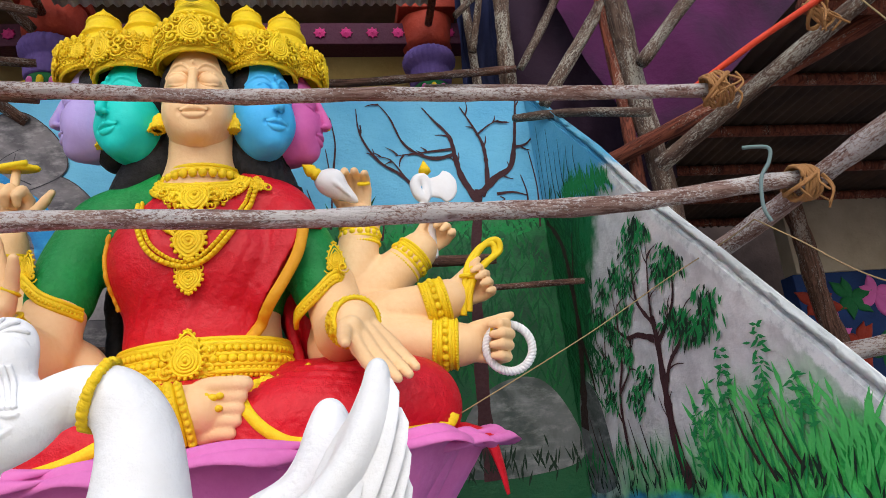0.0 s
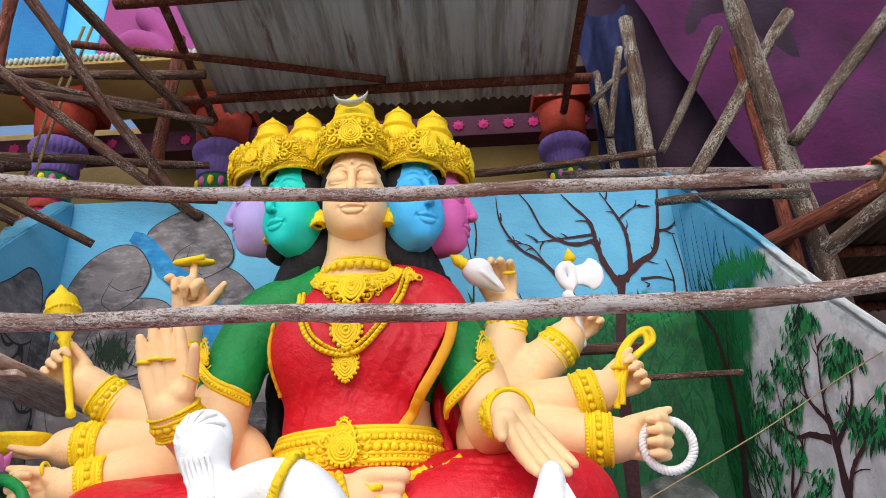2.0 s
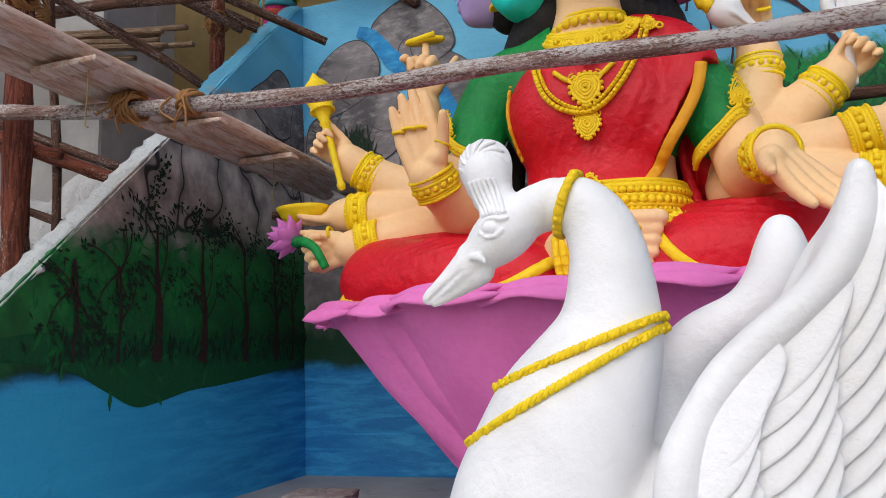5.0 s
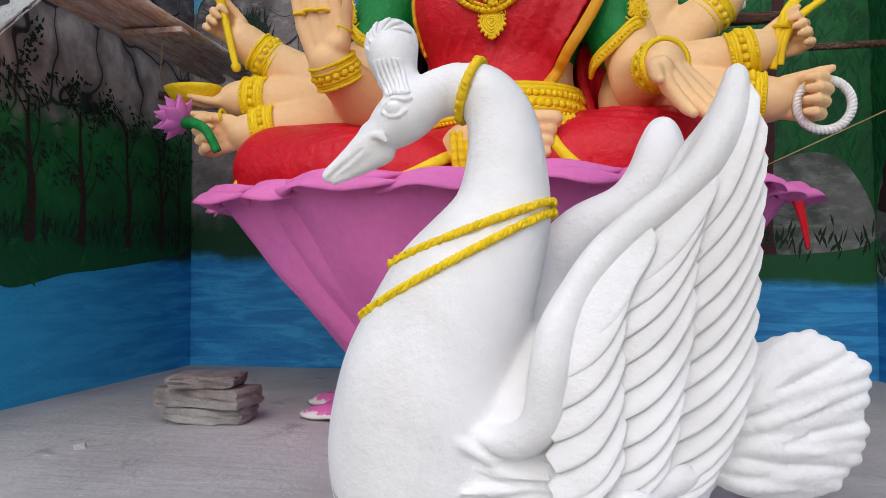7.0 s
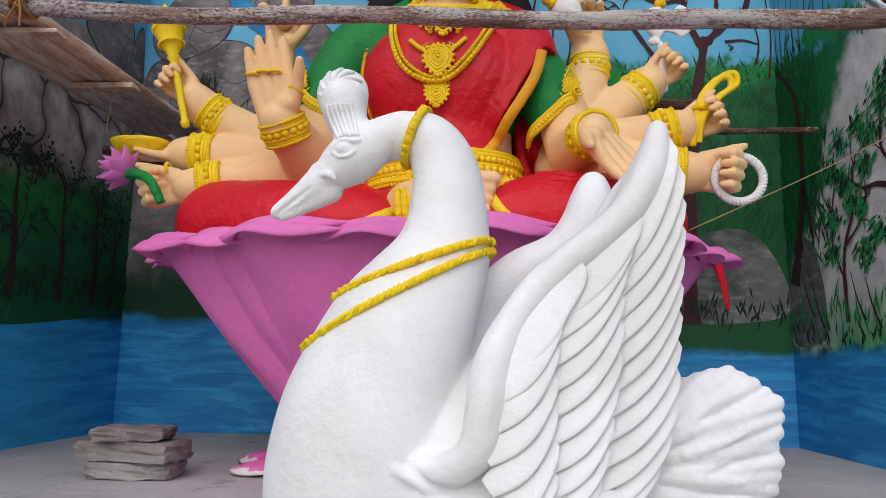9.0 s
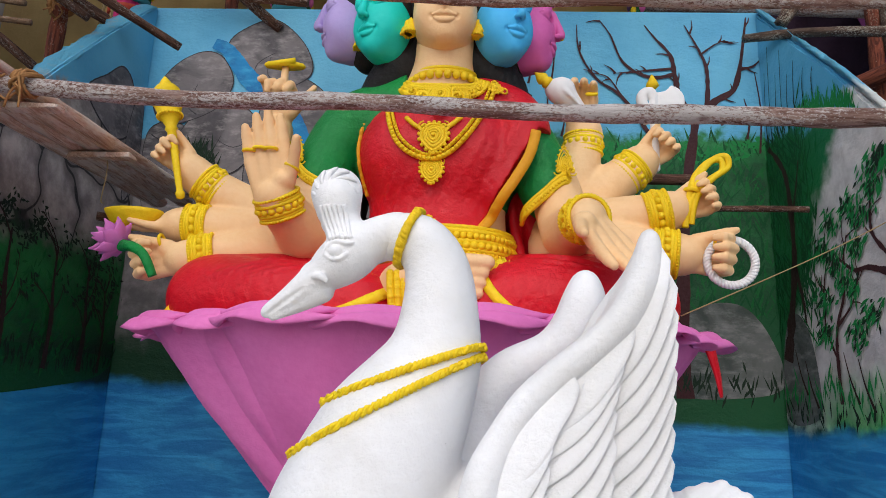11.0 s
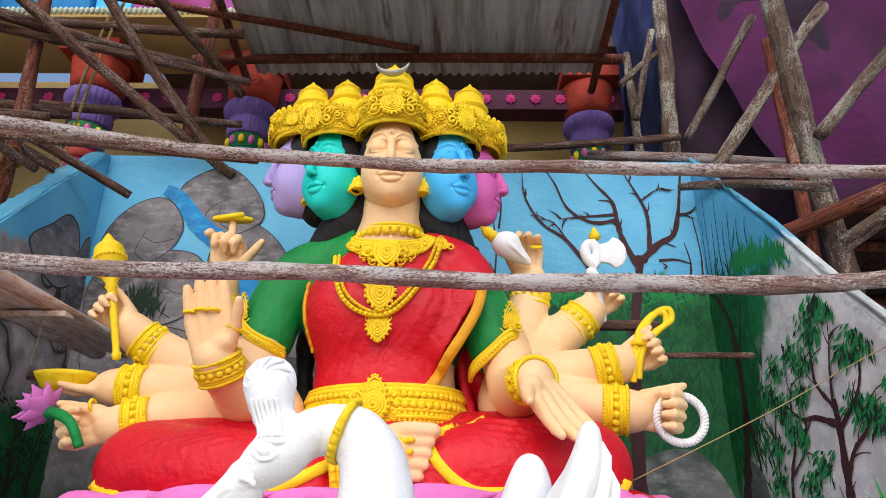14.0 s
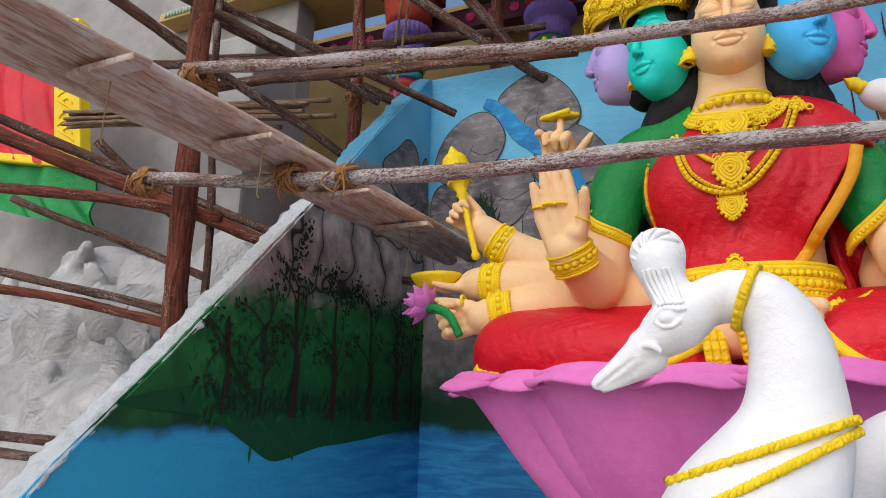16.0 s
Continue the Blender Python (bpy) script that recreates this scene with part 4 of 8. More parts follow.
# left wing wall: rocks above, dark trees below
for i, r in enumerate(([(3.75, 2.45), (3.95, 2.65), (4.12, 2.78), (4.28, 2.7), (4.32, 2.4), (4.1, 2.28)], [(4.28, 2.3), (4.34, 2.62), (4.44, 2.7), (4.48, 2.2), (4.34, 1.9)]),):
    part("painted_rock", blob(on_left, r, 0.002 + 0.0012 * i, 0.013), CONTOUR, wall_left, smooth=False)
    part("painted_rock", blob(on_left, r, 0.0026 + 0.0012 * i), STONE_A, wall_left, smooth=False)
made, leaves = [], []
for k, (y, top, w) in enumerate(((2.34, 1.05, 0.01), (2.9, 1.45, 0.036), (2.62, 1.05, 0.01), (3.29, 1.45, 0.034), (3.72, 1.44, 0.028), (4.08, 1.4, 0.026), (4.3, 1.25, 0.016))):
    pts = [(y, 0.74), (y + 0.01, 1.0), (y - 0.02, 1.2), (y - 0.03, top)]
    made.append(stroke(on_left, pts, w, 0.006, 0.011 + 0.0007 * k, 6, k, 0.2))
    for t in twigs(pts, 6, 0.3, 50 + k, 45):
        made.append(stroke(on_left, t, 0.006, 0.003, 0.0113 + 0.0007 * k, 4, k))
        leaves.append(t[2])
    leaves += [(y - 0.03, top), (y + 0.02, top + 0.06)]
part("painted_tree", merge(*made), TRUNKDARK, wall_left, "dark slender trees painted over the green", smooth=False)
part("painted_foliage", dabs(on_left, leaves, 10, (0.05, 0.035), 0.05, 0.008, -40, 0.0122, 15, 50, L_LINE), LEAFDARK, wall_left, smooth=False)
part("painted_foliage", dabs(on_left, [(2.78 + 0.012 * i, 1.5 + 0.028 * i) for i in range(12)] + [(3.15 + 0.01 * i, 1.45 + 0.02 * i) for i in range(9)] + [(3.42 + 0.01 * i, 1.42 + 0.02 * i) for i in range(8)], 6, (0.03, 0.012), 0.04, 0.009, 20, 0.0126, 16, 60, L_LINE), LEAFDARK, wall_left, smooth=False)
part("painted_grass", dabs(on_left, [(y, 0.78) for y in np.linspace(2.2, 4.4, 26)], 7, (0.06, 0.04), 0.1, 0.008, 90, 0.0118, 17, 30, L_LINE), LEAFDARK, wall_left, smooth=False)
part("painted_grass", dabs(on_left, [(y, 0.9 + 0.2 * (y - 2.2) / 2) for y in np.linspace(2.2, 4.4, 30)], 16, (0.08, 0.16), 0.09, 0.012, 80, 0.003, 18, 70, L_LINE), BRUSHGREEN, wall_left, smooth=False)


# ---- the seated statue with five heads and ten arms, one mesh ----
def front(clay, x, z, lift=0.0):
    """The point of the clay's surface seen from the front at x, z."""
    i = int(round((x - clay.lo[0]) / clay.h))
    k = int(round((z - clay.lo[2]) / clay.h))
    i, k = min(max(i, 0), clay.n[0] - 1), min(max(k, 0), clay.n[2] - 1)
    col = clay.f[i, :, k]
    hit = np.nonzero(col < 0)[0]
    if len(hit) == 0:
        hit = [int(np.argmin(col))]
    j = int(hit[0])
    t = 0.0 if j == 0 else col[j - 1] / (col[j - 1] - col[j] + 1e-9)
    return np.array((x, clay.lo[1] + clay.h * (j - 1 + t) - lift, z))


def laid(clay, xz, lift=0.0, per=6):
    """A line over the front of the clay through (x, z) pairs."""
    return np.array([front(clay, x, z, lift) for x, z in spaced(curve_points(xz, per), 0.012)])


def frame_of(axis, hint=(0, 0, 1)):
    a = np.array(axis, float)
    a /= np.linalg.norm(a)
    s = np.cross(a, hint)
    if np.linalg.norm(s) < 0.1:
        s = np.cross(a, (1, 0, 0))
    s /= np.linalg.norm(s)
    return a, s, np.cross(s, a)


def ring(center, axis, r, thick, steps=40, squash=1.0):
    a, s, u = frame_of(axis)
    ang = np.linspace(0, 2 * math.pi, steps, endpoint=False)
    pts = np.array(center) + r * (np.outer(np.cos(ang), s) + np.outer(np.sin(ang) * squash, u))
    return tube(pts, thick, 8, closed=True)


def ring_beads(center, axis, r, size, squash=1.0):
    a, s, u = frame_of(axis)
    n = max(8, int(2 * math.pi * r / (size * 2.1)))
    ang = np.linspace(0, 2 * math.pi, n, endpoint=False)
    return merge(*[bead(c, size) for c in np.array(center) + r * (np.outer(np.cos(ang), s) + np.outer(np.sin(ang) * squash, u))])


def bangle(center, axis, r, width=0.13, squash=1.0):
    """A broad bangle: plain rings outside, small beads, one row of large beads in the middle."""
    a, _, _ = frame_of(axis)
    c = np.array(center, float)
    out = []
    for o, t in ((-0.5, 0.01), (-0.36, 0.008), (-0.22, 0.011), (0.22, 0.011), (0.36, 0.008), (0.5, 0.01)):
        out.append(ring(c + a * o * width, axis, r + 0.004, t, 36, squash))
    out.append(ring_beads(c, axis, r + 0.006, 0.0175, squash))
    for o in (-0.5, 0.5):
        out.append(ring_beads(c + a * o * width, axis, r + 0.01, 0.007, squash))
    inner = [c - a * width * 0.5, c - a * width * 0.2, c + a * width * 0.2, c + a * width * 0.5]
    out.append(tube(inner, r + 0.004, 28))
    return merge(*out)


def rosette(center, normal, r, petals=12):
    """A round embossed flower of concentric rings and petals."""
    a, s, u = frame_of(normal)
    c = np.array(center, float)
    out = [bead(c, r * 0.2), ring(c, normal, r * 0.3, r * 0.07, 20), ring(c, normal, r * 0.52, r * 0.06, 24), ring_beads(c, normal, r * 0.42, r * 0.07)]
    m = Matrix((tuple(s) + (0,), tuple(u) + (0,), tuple(a) + (0,), (0, 0, 0, 1))).transposed()
    for i in range(petals):
        b = 2 * math.pi * i / petals
        leaf = bead((0, 0, 0), (r * 0.24, r * 0.13, r * 0.1))
        leaf = moved(leaf, Matrix.Rotation(b, 4, "Z") @ Matrix.Translation((r * 0.76, 0, 0)))
        out.append(moved(leaf, Matrix.Translation(c) @ m))
    out.append(moved(lathe([(0, -r * 0.06), (r * 0.8, -r * 0.06), (r * 0.7, r * 0.05), (0, r * 0.06)], 24), Matrix.Translation(c) @ m))
    return merge(*out)


def curl(center, normal, r, start=0.0, way=1, turns=1.3):
    """A small raised scroll."""
    a, s, u = frame_of(normal)
    t = np.linspace(0, 1, 15)
    ang = radians(start) + way * 2 * math.pi * turns * t
    rad = r * (1 - 0.82 * t)
    pts = np.array(center) + np.outer(rad * np.cos(ang), s) + np.outer(rad * np.sin(ang), u) + np.outer(0.25 * r * t, a)
    return tube(pts, r * np.linspace(0.12, 0.24, 15), 6)


def plaque(center, normal, r, tall=1.4, down=False):
    """An embossed drop-shaped jewel: nested ridges round a boss, edged with small lobes."""
    a, s, u = frame_of(normal)
    if down:
        u = -u
    c = np.array(center, float)
    ang = np.linspace(0, 2 * math.pi, 36, endpoint=False)
    out = []
    for q, t in ((1.0, 0.12), (0.76, 0.1), (0.54, 0.1), (0.34, 0.09)):
        z = -np.cos(ang)
        x = np.sin(ang) * np.where(z > 0, 1 - 0.45 * z ** 2, 1)
        z = np.where(z > 0, z * tall, z)
        out.append(tube(c + q * r * (np.outer(x, s) + np.outer(z, u)) + a * r * 0.22 * (1 - q), r * t, 6, closed=True))
    for b in np.linspace(0, 2 * math.pi, 18, endpoint=False):
        z = -math.cos(b)
        x = math.sin(b) * (1 - 0.45 * z * z if z > 0 else 1)
        out.append(bead(c + 1.16 * r * (x * s + (z * tall if z > 0 else z) * u) - a * r * 0.05, r * 0.17))
    m = Matrix((tuple(s) + (0,), tuple(u) + (0,), tuple(a) + (0,), (0, 0, 0, 1))).transposed()
    out.append(moved(bead((0, r * 0.12, 0), (r * 0.95, r * 1.08, r * 0.16), 8, 16), Matrix.Translation(c) @ m))
    out.append(bead(c + a * r * 0.2, r * 0.16))
    return merge(*out)


def head_forms():
    """Face, hair, crown and jewels in the head's own frame: the face looks along -y."""
    lo, hi = (-0.22, -0.3, -0.31), (0.22, 0.26, 0.34)
    c = Clay(lo, hi, 0.0044)
    c.ball((0, 0.02, 0.05), (0.166, 0.2, 0.27), 0)
    c.ball((0, -0.02, -0.072), (0.136, 0.156, 0.145), 0.09)
    c.ball((0, -0.11, -0.174), (0.058, 0.053, 0.044), 0.06)
    for sx in (-1, 1):
        c.ball((sx * 0.072, -0.095, -0.07), (0.062, 0.06, 0.08), 0.06)
    skin_y = lambda x, z: front(c, x, z)[1]
    sockets = [(sx, skin_y(sx * 0.07, 0.06)) for sx in (-1, 1)]
    for sx, y in sockets:
        c.ball((sx * 0.07, y - 0.006, 0.064), (0.06, 0.03, 0.044), 0.012, (0, -sx * 4, 0), cut=True)
    ny = [skin_y(0, z) for z in (0.09, 0.02, -0.05)]
    c.limb([(0, ny[0] + 0.002, 0.1), (0, ny[1] - 0.016, 0.03), (0, ny[2] - 0.036, -0.04)], [0.012, 0.013, 0.0185], 0.02)
    for sx, y in sockets:
        c.ball((sx * 0.02, ny[2] - 0.016, -0.047), (0.015, 0.019, 0.013), 0.009)
        c.ball((sx * 0.07, y + 0.021, 0.06), (0.052, 0.036, 0.036), 0.002)
    ridge = Clay(lo, hi, 0.0044)
    ridge.f = c.f.copy()
    on = lambda xz, lift: [tuple(front(ridge, x, z, lift)) for x, z in xz]
    for sx in (-1, 1):
        c.limb(on([(sx * 0.022, 0.05), (sx * 0.042, 0.082), (sx * 0.072, 0.094), (sx * 0.1, 0.082), (sx * 0.128, 0.052)], 0.002), [0.004, 0.0075, 0.0085, 0.0075, 0.004], 0.002)
        c.limb(on([(sx * 0.024, 0.047), (sx * 0.045, 0.034), (sx * 0.072, 0.029), (sx * 0.1, 0.034), (sx * 0.124, 0.05)], 0.002), [0.003, 0.006, 0.0065, 0.006, 0.003], 0.002)
        c.limb(on([(sx * 0.022, 0.113), (sx * 0.05, 0.142), (sx * 0.09, 0.142), (sx * 0.138, 0.11)], 0.002), [0.004, 0.0085, 0.0085, 0.004], 0.005)
        c.ball(front(ridge, sx * 0.064, -0.112), (0.012, 0.008, 0.012), 0.012, cut=True)
    c.limb(on([(-0.062, -0.106), (-0.03, -0.102), (-0.012, -0.096), (0.0, -0.101), (0.012, -0.096), (0.03, -0.102), (0.062, -0.106)], 0.0), [0.004, 0.01, 0.0125, 0.011, 0.0125, 0.01, 0.004], 0.003)
    c.limb(on([(-0.052, -0.119), (-0.025, -0.131), (0.0, -0.134), (0.025, -0.131), (0.052, -0.119)], -0.001), [0.004, 0.0125, 0.015, 0.0125, 0.004], 0.003)
    c.limb(on([(-0.062, -0.11), (-0.03, -0.1145), (0, -0.1165), (0.03, -0.1145), (0.062, -0.11)], 0.01), [0.0035, 0.005, 0.005, 0.005, 0.0035], 0.002, cut=True)
    c.limb(on([(0, -0.068), (0, -0.084)], 0.004), [0.005, 0.006], 0.006, cut=True)
    face = c.skin()
    hair = Clay((-0.27, -0.3, -0.3), (0.27, 0.32, 0.36), 0.012)
    hair.ball((0, 0.05, 0.1), (0.188, 0.2, 0.215), 0)
    hair.ball((0, 0.1, -0.05), (0.165, 0.15, 0.24), 0.06)
    prof = [(0.12, 0.3), (0.17, 0.26), (0.176, 0.205), (0.181, 0.2), (0.187, 0.206), (0.187, 0.222), (0.185, 0.232), (0.191, 0.26), (0.197, 0.3), (0.2, 0.34), (0.205, 0.352), (0.2, 0.366), (0.186, 0.376), (0.16, 0.4), (0.12, 0.425), (0.01, 0.44)]
    out = [moved(lathe(prof, 64), Matrix.Diagonal((1.0, 1.07, 1.0, 1.0)))]
    out.append(ring_beads((0, 0, 0.21), (0, 0, 1), 0.188, 0.0085, 1.07))
    rng = random.Random(4)
    for row, z in enumerate((0.238, 0.278, 0.318, 0.352)):
        for k in range(28):
            b = radians(-90 + 8.2 * (k - 13.5 + 0.5 * (row % 2)))
            n = (math.cos(b), math.sin(b), 0.08)
            r = 0.198 + 0.03 * (z - 0.238)
            out.append(curl((r * n[0], 1.07 * r * n[1], z + rng.uniform(-0.006, 0.006)), n, rng.uniform(0.017, 0.025), rng.uniform(0, 360), rng.choice((-1, 1))))
    for k in range(17):
        b = radians(-90 + 12 * (k - 8))
        n = (math.cos(b), math.sin(b), 0.1)
        out.append(bead((0.196 * n[0], 0.21 * n[1], 0.375), (0.017, 0.017, 0.022)))
    f = (0, -1, 0.1)
    out.append(plaque((0, -0.222, 0.296), f, 0.056, 1.7))
    for sx in (-1, 1):
        for dx, dz, r, st in ((0.088, 0.27, 0.04, 200), (0.096, 0.322, 0.034, 120), (0.06, 0.358, 0.028, 60), (0.14, 0.3, 0.03, 160)):
            y = -1.07 * math.sqrt(max(0.0, 0.2 ** 2 - dx * dx)) - 0.012
            out.append(curl((sx * dx, y, dz), (sx * dx * 4, -1, 0.1), r, st if sx > 0 else 180 - st, sx, 1.5))
        out.append(plaque((sx * 0.192, -0.085, 0.29), (sx * 1.0, -0.45, 0.1), 0.034, 1.5))
    jewel = merge(lathe([(0.004, 0.03), (0.012, 0.02), (0.014, 0.0), (0.026, -0.012), (0.034, -0.036), (0.03, -0.042), (0.0, -0.042)], 16), ring_beads((0, 0, -0.04), (0, 0, 1), 0.031, 0.006))
    ear = merge(*[moved(jewel, Matrix.Translation((sx * 0.178, -0.02, -0.07)) @ Matrix.Scale(1.2, 4)) for sx in (-1, 1)])
    stack = [(0.0, -0.12), (0.15, -0.12), (0.152, -0.02), (0.146, 0.02), (0.13, 0.05), (0.112, 0.064), (0.112, 0.07), (0.13, 0.078), (0.135, 0.09), (0.128, 0.1), (0.11, 0.106), (0.108, 0.14), (0.1, 0.165), (0.088, 0.18), (0.094, 0.188), (0.092, 0.2), (0.076, 0.206), (0.07, 0.225), (0.05, 0.25), (0.026, 0.272), (0.012, 0.29), (0.003, 0.305)]
    spire = [lathe(stack, 44, lambda a, z: 1 + (0.022 * math.cos(22 * a) if 0.19 < z < 0.27 else 0.012 * math.cos(14 * a) if 0.07 < z < 0.11 else 0.0))]
    spire.append(ring_beads((0, 0, 0.194), (0, 0, 1), 0.093, 0.007))
    return face, hair.skin(), merge(*out), ear, merge(*spire), jewel


def grip(c, wrist, fwd, palm, s, curl, thumb, fan=0.07, thumb_out=0.6, thumb_curl=25):
    """A hand pressed into clay c: fwd along the hand, palm its facing side, curl degrees a finger, thumb -1 or 1."""
    w = np.array(wrist, float)
    f = np.array(fwd, float) / np.linalg.norm(fwd)
    n = np.array(palm, float)
    n = n - f * (n @ f)
    n /= np.linalg.norm(n)
    side = np.cross(f, n) * thumb
    tips = []
    for i in range(4):
        off = (1.5 - i) * 0.135 * s
        k = w + f * s * (0.47 - 0.02 * abs(i - 1)) + side * off * 0.96
        c.cap(w + side * off * 0.55, k, 0.085 * s, 0.075 * s, 0.03 * s)
        d = f + side * fan * (1.5 - i)
        d /= np.linalg.norm(d)
        p, bend = k, 0.0
        for seg, r0, r1 in ((0.22, 0.072, 0.067), (0.17, 0.067, 0.061), (0.12, 0.061, 0.045)):
            bend += radians(curl[i])
            v = d * math.cos(bend) + n * math.sin(bend)
            q = p + v * seg * s * (0.86, 1.0, 0.95, 0.78)[i]
            c.cap(p, q, r0 * s, r1 * s, 0.012 * s)
            p = q
        tips.append(p)
    c.ball(w + f * 0.16 * s + side * 0.15 * s + n * 0.035 * s, (0.12 * s, 0.12 * s, 0.12 * s), 0.04 * s)
    p = w + f * 0.15 * s + side * 0.2 * s + n * 0.03 * s
    d = side * thumb_out + f * (1 - 0.4 * thumb_out) + n * 0.2
    d /= np.linalg.norm(d)
    for i, (seg, r0, r1) in enumerate(((0.2, 0.085, 0.07), (0.17, 0.068, 0.06), (0.12, 0.06, 0.045))):
        v = d * math.cos(radians(thumb_curl * i)) + (f * 0.6 + n * 0.8) * math.sin(radians(thumb_curl * i))
        q = p + v / np.linalg.norm(v) * seg * s
        c.cap(p, q, r0 * s, r1 * s, 0.015 * s)
        p = q
    return tips


statue = Figure()
CX, HX = -0.485, -0.462
# trunk
trunk = Clay((-1.25, 2.7, 1.2), (0.3, 3.75, 2.55), 0.011)


def torso(c, fat):
    c.ball((CX, 3.22, 1.5), (0.355 + fat, 0.25 + fat, 0.34), 0)
    c.ball((CX, 3.22, 1.86), (0.45 + fat, 0.265 + fat, 0.3), 0.12)
    c.ball((CX, 3.24, 2.03), (0.46 + fat, 0.21 + fat, 0.2), 0.1)
    for sx in (-1, 1):
        c.ball((CX + sx * 0.16, 3.07, 1.88), (0.19, 0.135 + fat, 0.2), 0.14)
    c.limb([(CX, 3.2, 2.05), (CX, 3.16, 2.22)], [0.26 + fat, 0.15], 0.08)
    return c


bare = torso(Clay((-1.25, 2.7, 1.2), (0.3, 3.75, 2.6), 0.012), -0.012)
bare.cap((CX, 3.12, 2.1), (HX, 3.06, 2.5), 0.158, 0.15, 0.07)
bare.ball((-0.03, 3.2, 2.09), (0.07, 0.09, 0.075), 0.05)
statue.add(bare.skin(), SKIN)
blouse = torso(Clay((-1.25, 2.7, 1.2), (0.35, 3.75, 2.55), 0.012), -0.002)
for sx, sleeve in ((-1, [(-0.86, 3.2, 2.08), (-0.99, 3.2, 2.04), (-1.07, 3.15, 1.87), (-1.095, 3.1, 1.71)]), (1, [(-0.18, 3.2, 2.06), (-0.075, 3.2, 2.0), (0.015, 3.14, 1.83), (0.08, 3.08, 1.65)])):
    blouse.limb(sleeve, [0.14, 0.14, 0.13, 0.128], 0.04)
    for i in range(6):
        a, b = np.array(sleeve[1]), np.array(sleeve[3])
        q = a + (b - a) * (0.12 + 0.15 * i)
        blouse.limb([q + np.array((-0.09, -0.085, 0.03)), q + np.array((0.0, -0.118, 0.0)), q + np.array((0.08, -0.09, -0.035))], [0.005, 0.01, 0.005], 0.02)
blouse.limb([(CX - 0.1, 3.16, 2.2), (-0.78, 3.2, 2.17), (-0.95, 3.22, 2.1)], [0.13, 0.12, 0.14], 0.06)
blouse.ripple(lambda x, y, z: np.where((z < 1.6) & (x > -0.93) & (x < -0.035), 0.05, 0.0) + np.where((z > 2.13) & (np.abs(x - CX) < 0.17), 0.06, 0.0))
statue.add(blouse.skin(), GREEN)
torso(trunk, 0.012)
OVER = ([(-0.12, 3.17, 2.11), (-0.055, 3.08, 1.98), (-0.085, 3.05, 1.8), (-0.16, 3.04, 1.62)], [0.115, 0.1, 0.09, 0.07], 0.07)
trunk.limb([(-0.28, 3.14, 2.17), (-0.16, 3.18, 2.12), (-0.08, 3.3, 2.03)], [0.115, 0.125, 0.12], 0.06)
trunk.limb(*OVER)


def fold(clay, xz, r, k=0.02):
    """A soft ridge of cloth along a line over the clay."""
    pts = laid(clay, xz, -0.4 * r)[::3]
    for i in range(len(pts) - 1):
        u = math.sin(math.pi * (i + 0.5) / (len(pts) - 1))
        clay.cap(pts[i], pts[i + 1], r * (0.35 + 0.65 * u), None, k)


rng = random.Random(5)
lines = []
for i in range(9):
    u = i / 8
    lines.append([(-0.03 - 0.16 * u, 2.1 - 0.05 * u), (-0.12 - 0.18 * u, 1.86 - 0.06 * u), (-0.25 - 0.2 * u, 1.64 - 0.04 * u), (-0.35 - 0.25 * u, 1.47)])
for i in range(5):
    x = CX - 0.3 + 0.07 * i
    lines.append([(x, 1.46), (x + 0.05, 1.58 + 0.04 * rng.random()), (x + 0.14, 1.7 + 0.1 * rng.random())])
for i, l in enumerate(lines):
    fold(trunk, l, 0.009 + 0.006 * rng.random(), 0.006)


def saree(x, y, z):
    border = 0.03 - (1.987 - z) * 0.585
    neck = -0.895 + np.clip(z - 1.95, 0, 1) * 0.62 + np.clip(z - 2.1, 0, 1) * 1.4
    scoop = np.where((np.abs(x - CX) < 0.2) & (z > 2.1 + 1.9 * (x - CX) ** 2), 0.08, 0.0)
    return np.where((x > border) & (z < 1.97) & (y < 3.5), 0.1, 0.0) + np.where((x < neck) & (y < 3.4), 0.1, 0.0) + scoop


trunk.ripple(saree)
statue.add(trunk.skin(), RED)
cloth = torso(Clay((-1.25, 2.7, 1.2), (0.3, 3.75, 2.55), 0.011), 0.014)
cloth.limb([(-0.28, 3.14, 2.17), (-0.16, 3.18, 2.12), (-0.08, 3.3, 2.03)], [0.115, 0.125, 0.12], 0.06)
cloth.limb(*OVER)


def ribbon(clay, xz, half, lift, material):
    """A flat band laid over the clay."""
    mid = laid(clay, xz, lift)
    d = np.gradient(mid, axis=0)
    s = np.cross(d, (0, -1, 0))
    s /= np.linalg.norm(s, axis=1)[:, None] + 1e-9
    rows = []
    for o, up in ((-1, -0.012), (-0.9, 0.006), (0, 0.009), (0.9, 0.006), (1, -0.012)):
        rows.append(mid + s * half * o + np.array((0, -up, 0)))
    v = np.concatenate(rows)
    n = len(mid)
    f = [(r * n + i, r * n + i + 1, (r + 1) * n + i + 1, (r + 1) * n + i) for r in range(4) for i in range(n - 1)]
    statue.add((v, f), material)


OCHRE = enamel("ochre_border_paint", srgb(232, 170, 24), srgb(200, 130, 14), 0.45, 60, 0.3, 0.5)
ribbon(cloth, [(0.0, 1.94), (-0.03, 1.82), (-0.095, 1.7), (-0.17, 1.59), (-0.24, 1.49), (-0.31, 1.39)], 0.026, 0.012, OCHRE)
ribbon(cloth, [(-0.73, 2.19), (-0.81, 2.13), (-0.87, 2.03), (-0.888, 1.9), (-0.875, 1.78), (-0.845, 1.66)], 0.009, 0.014, OCHRE)

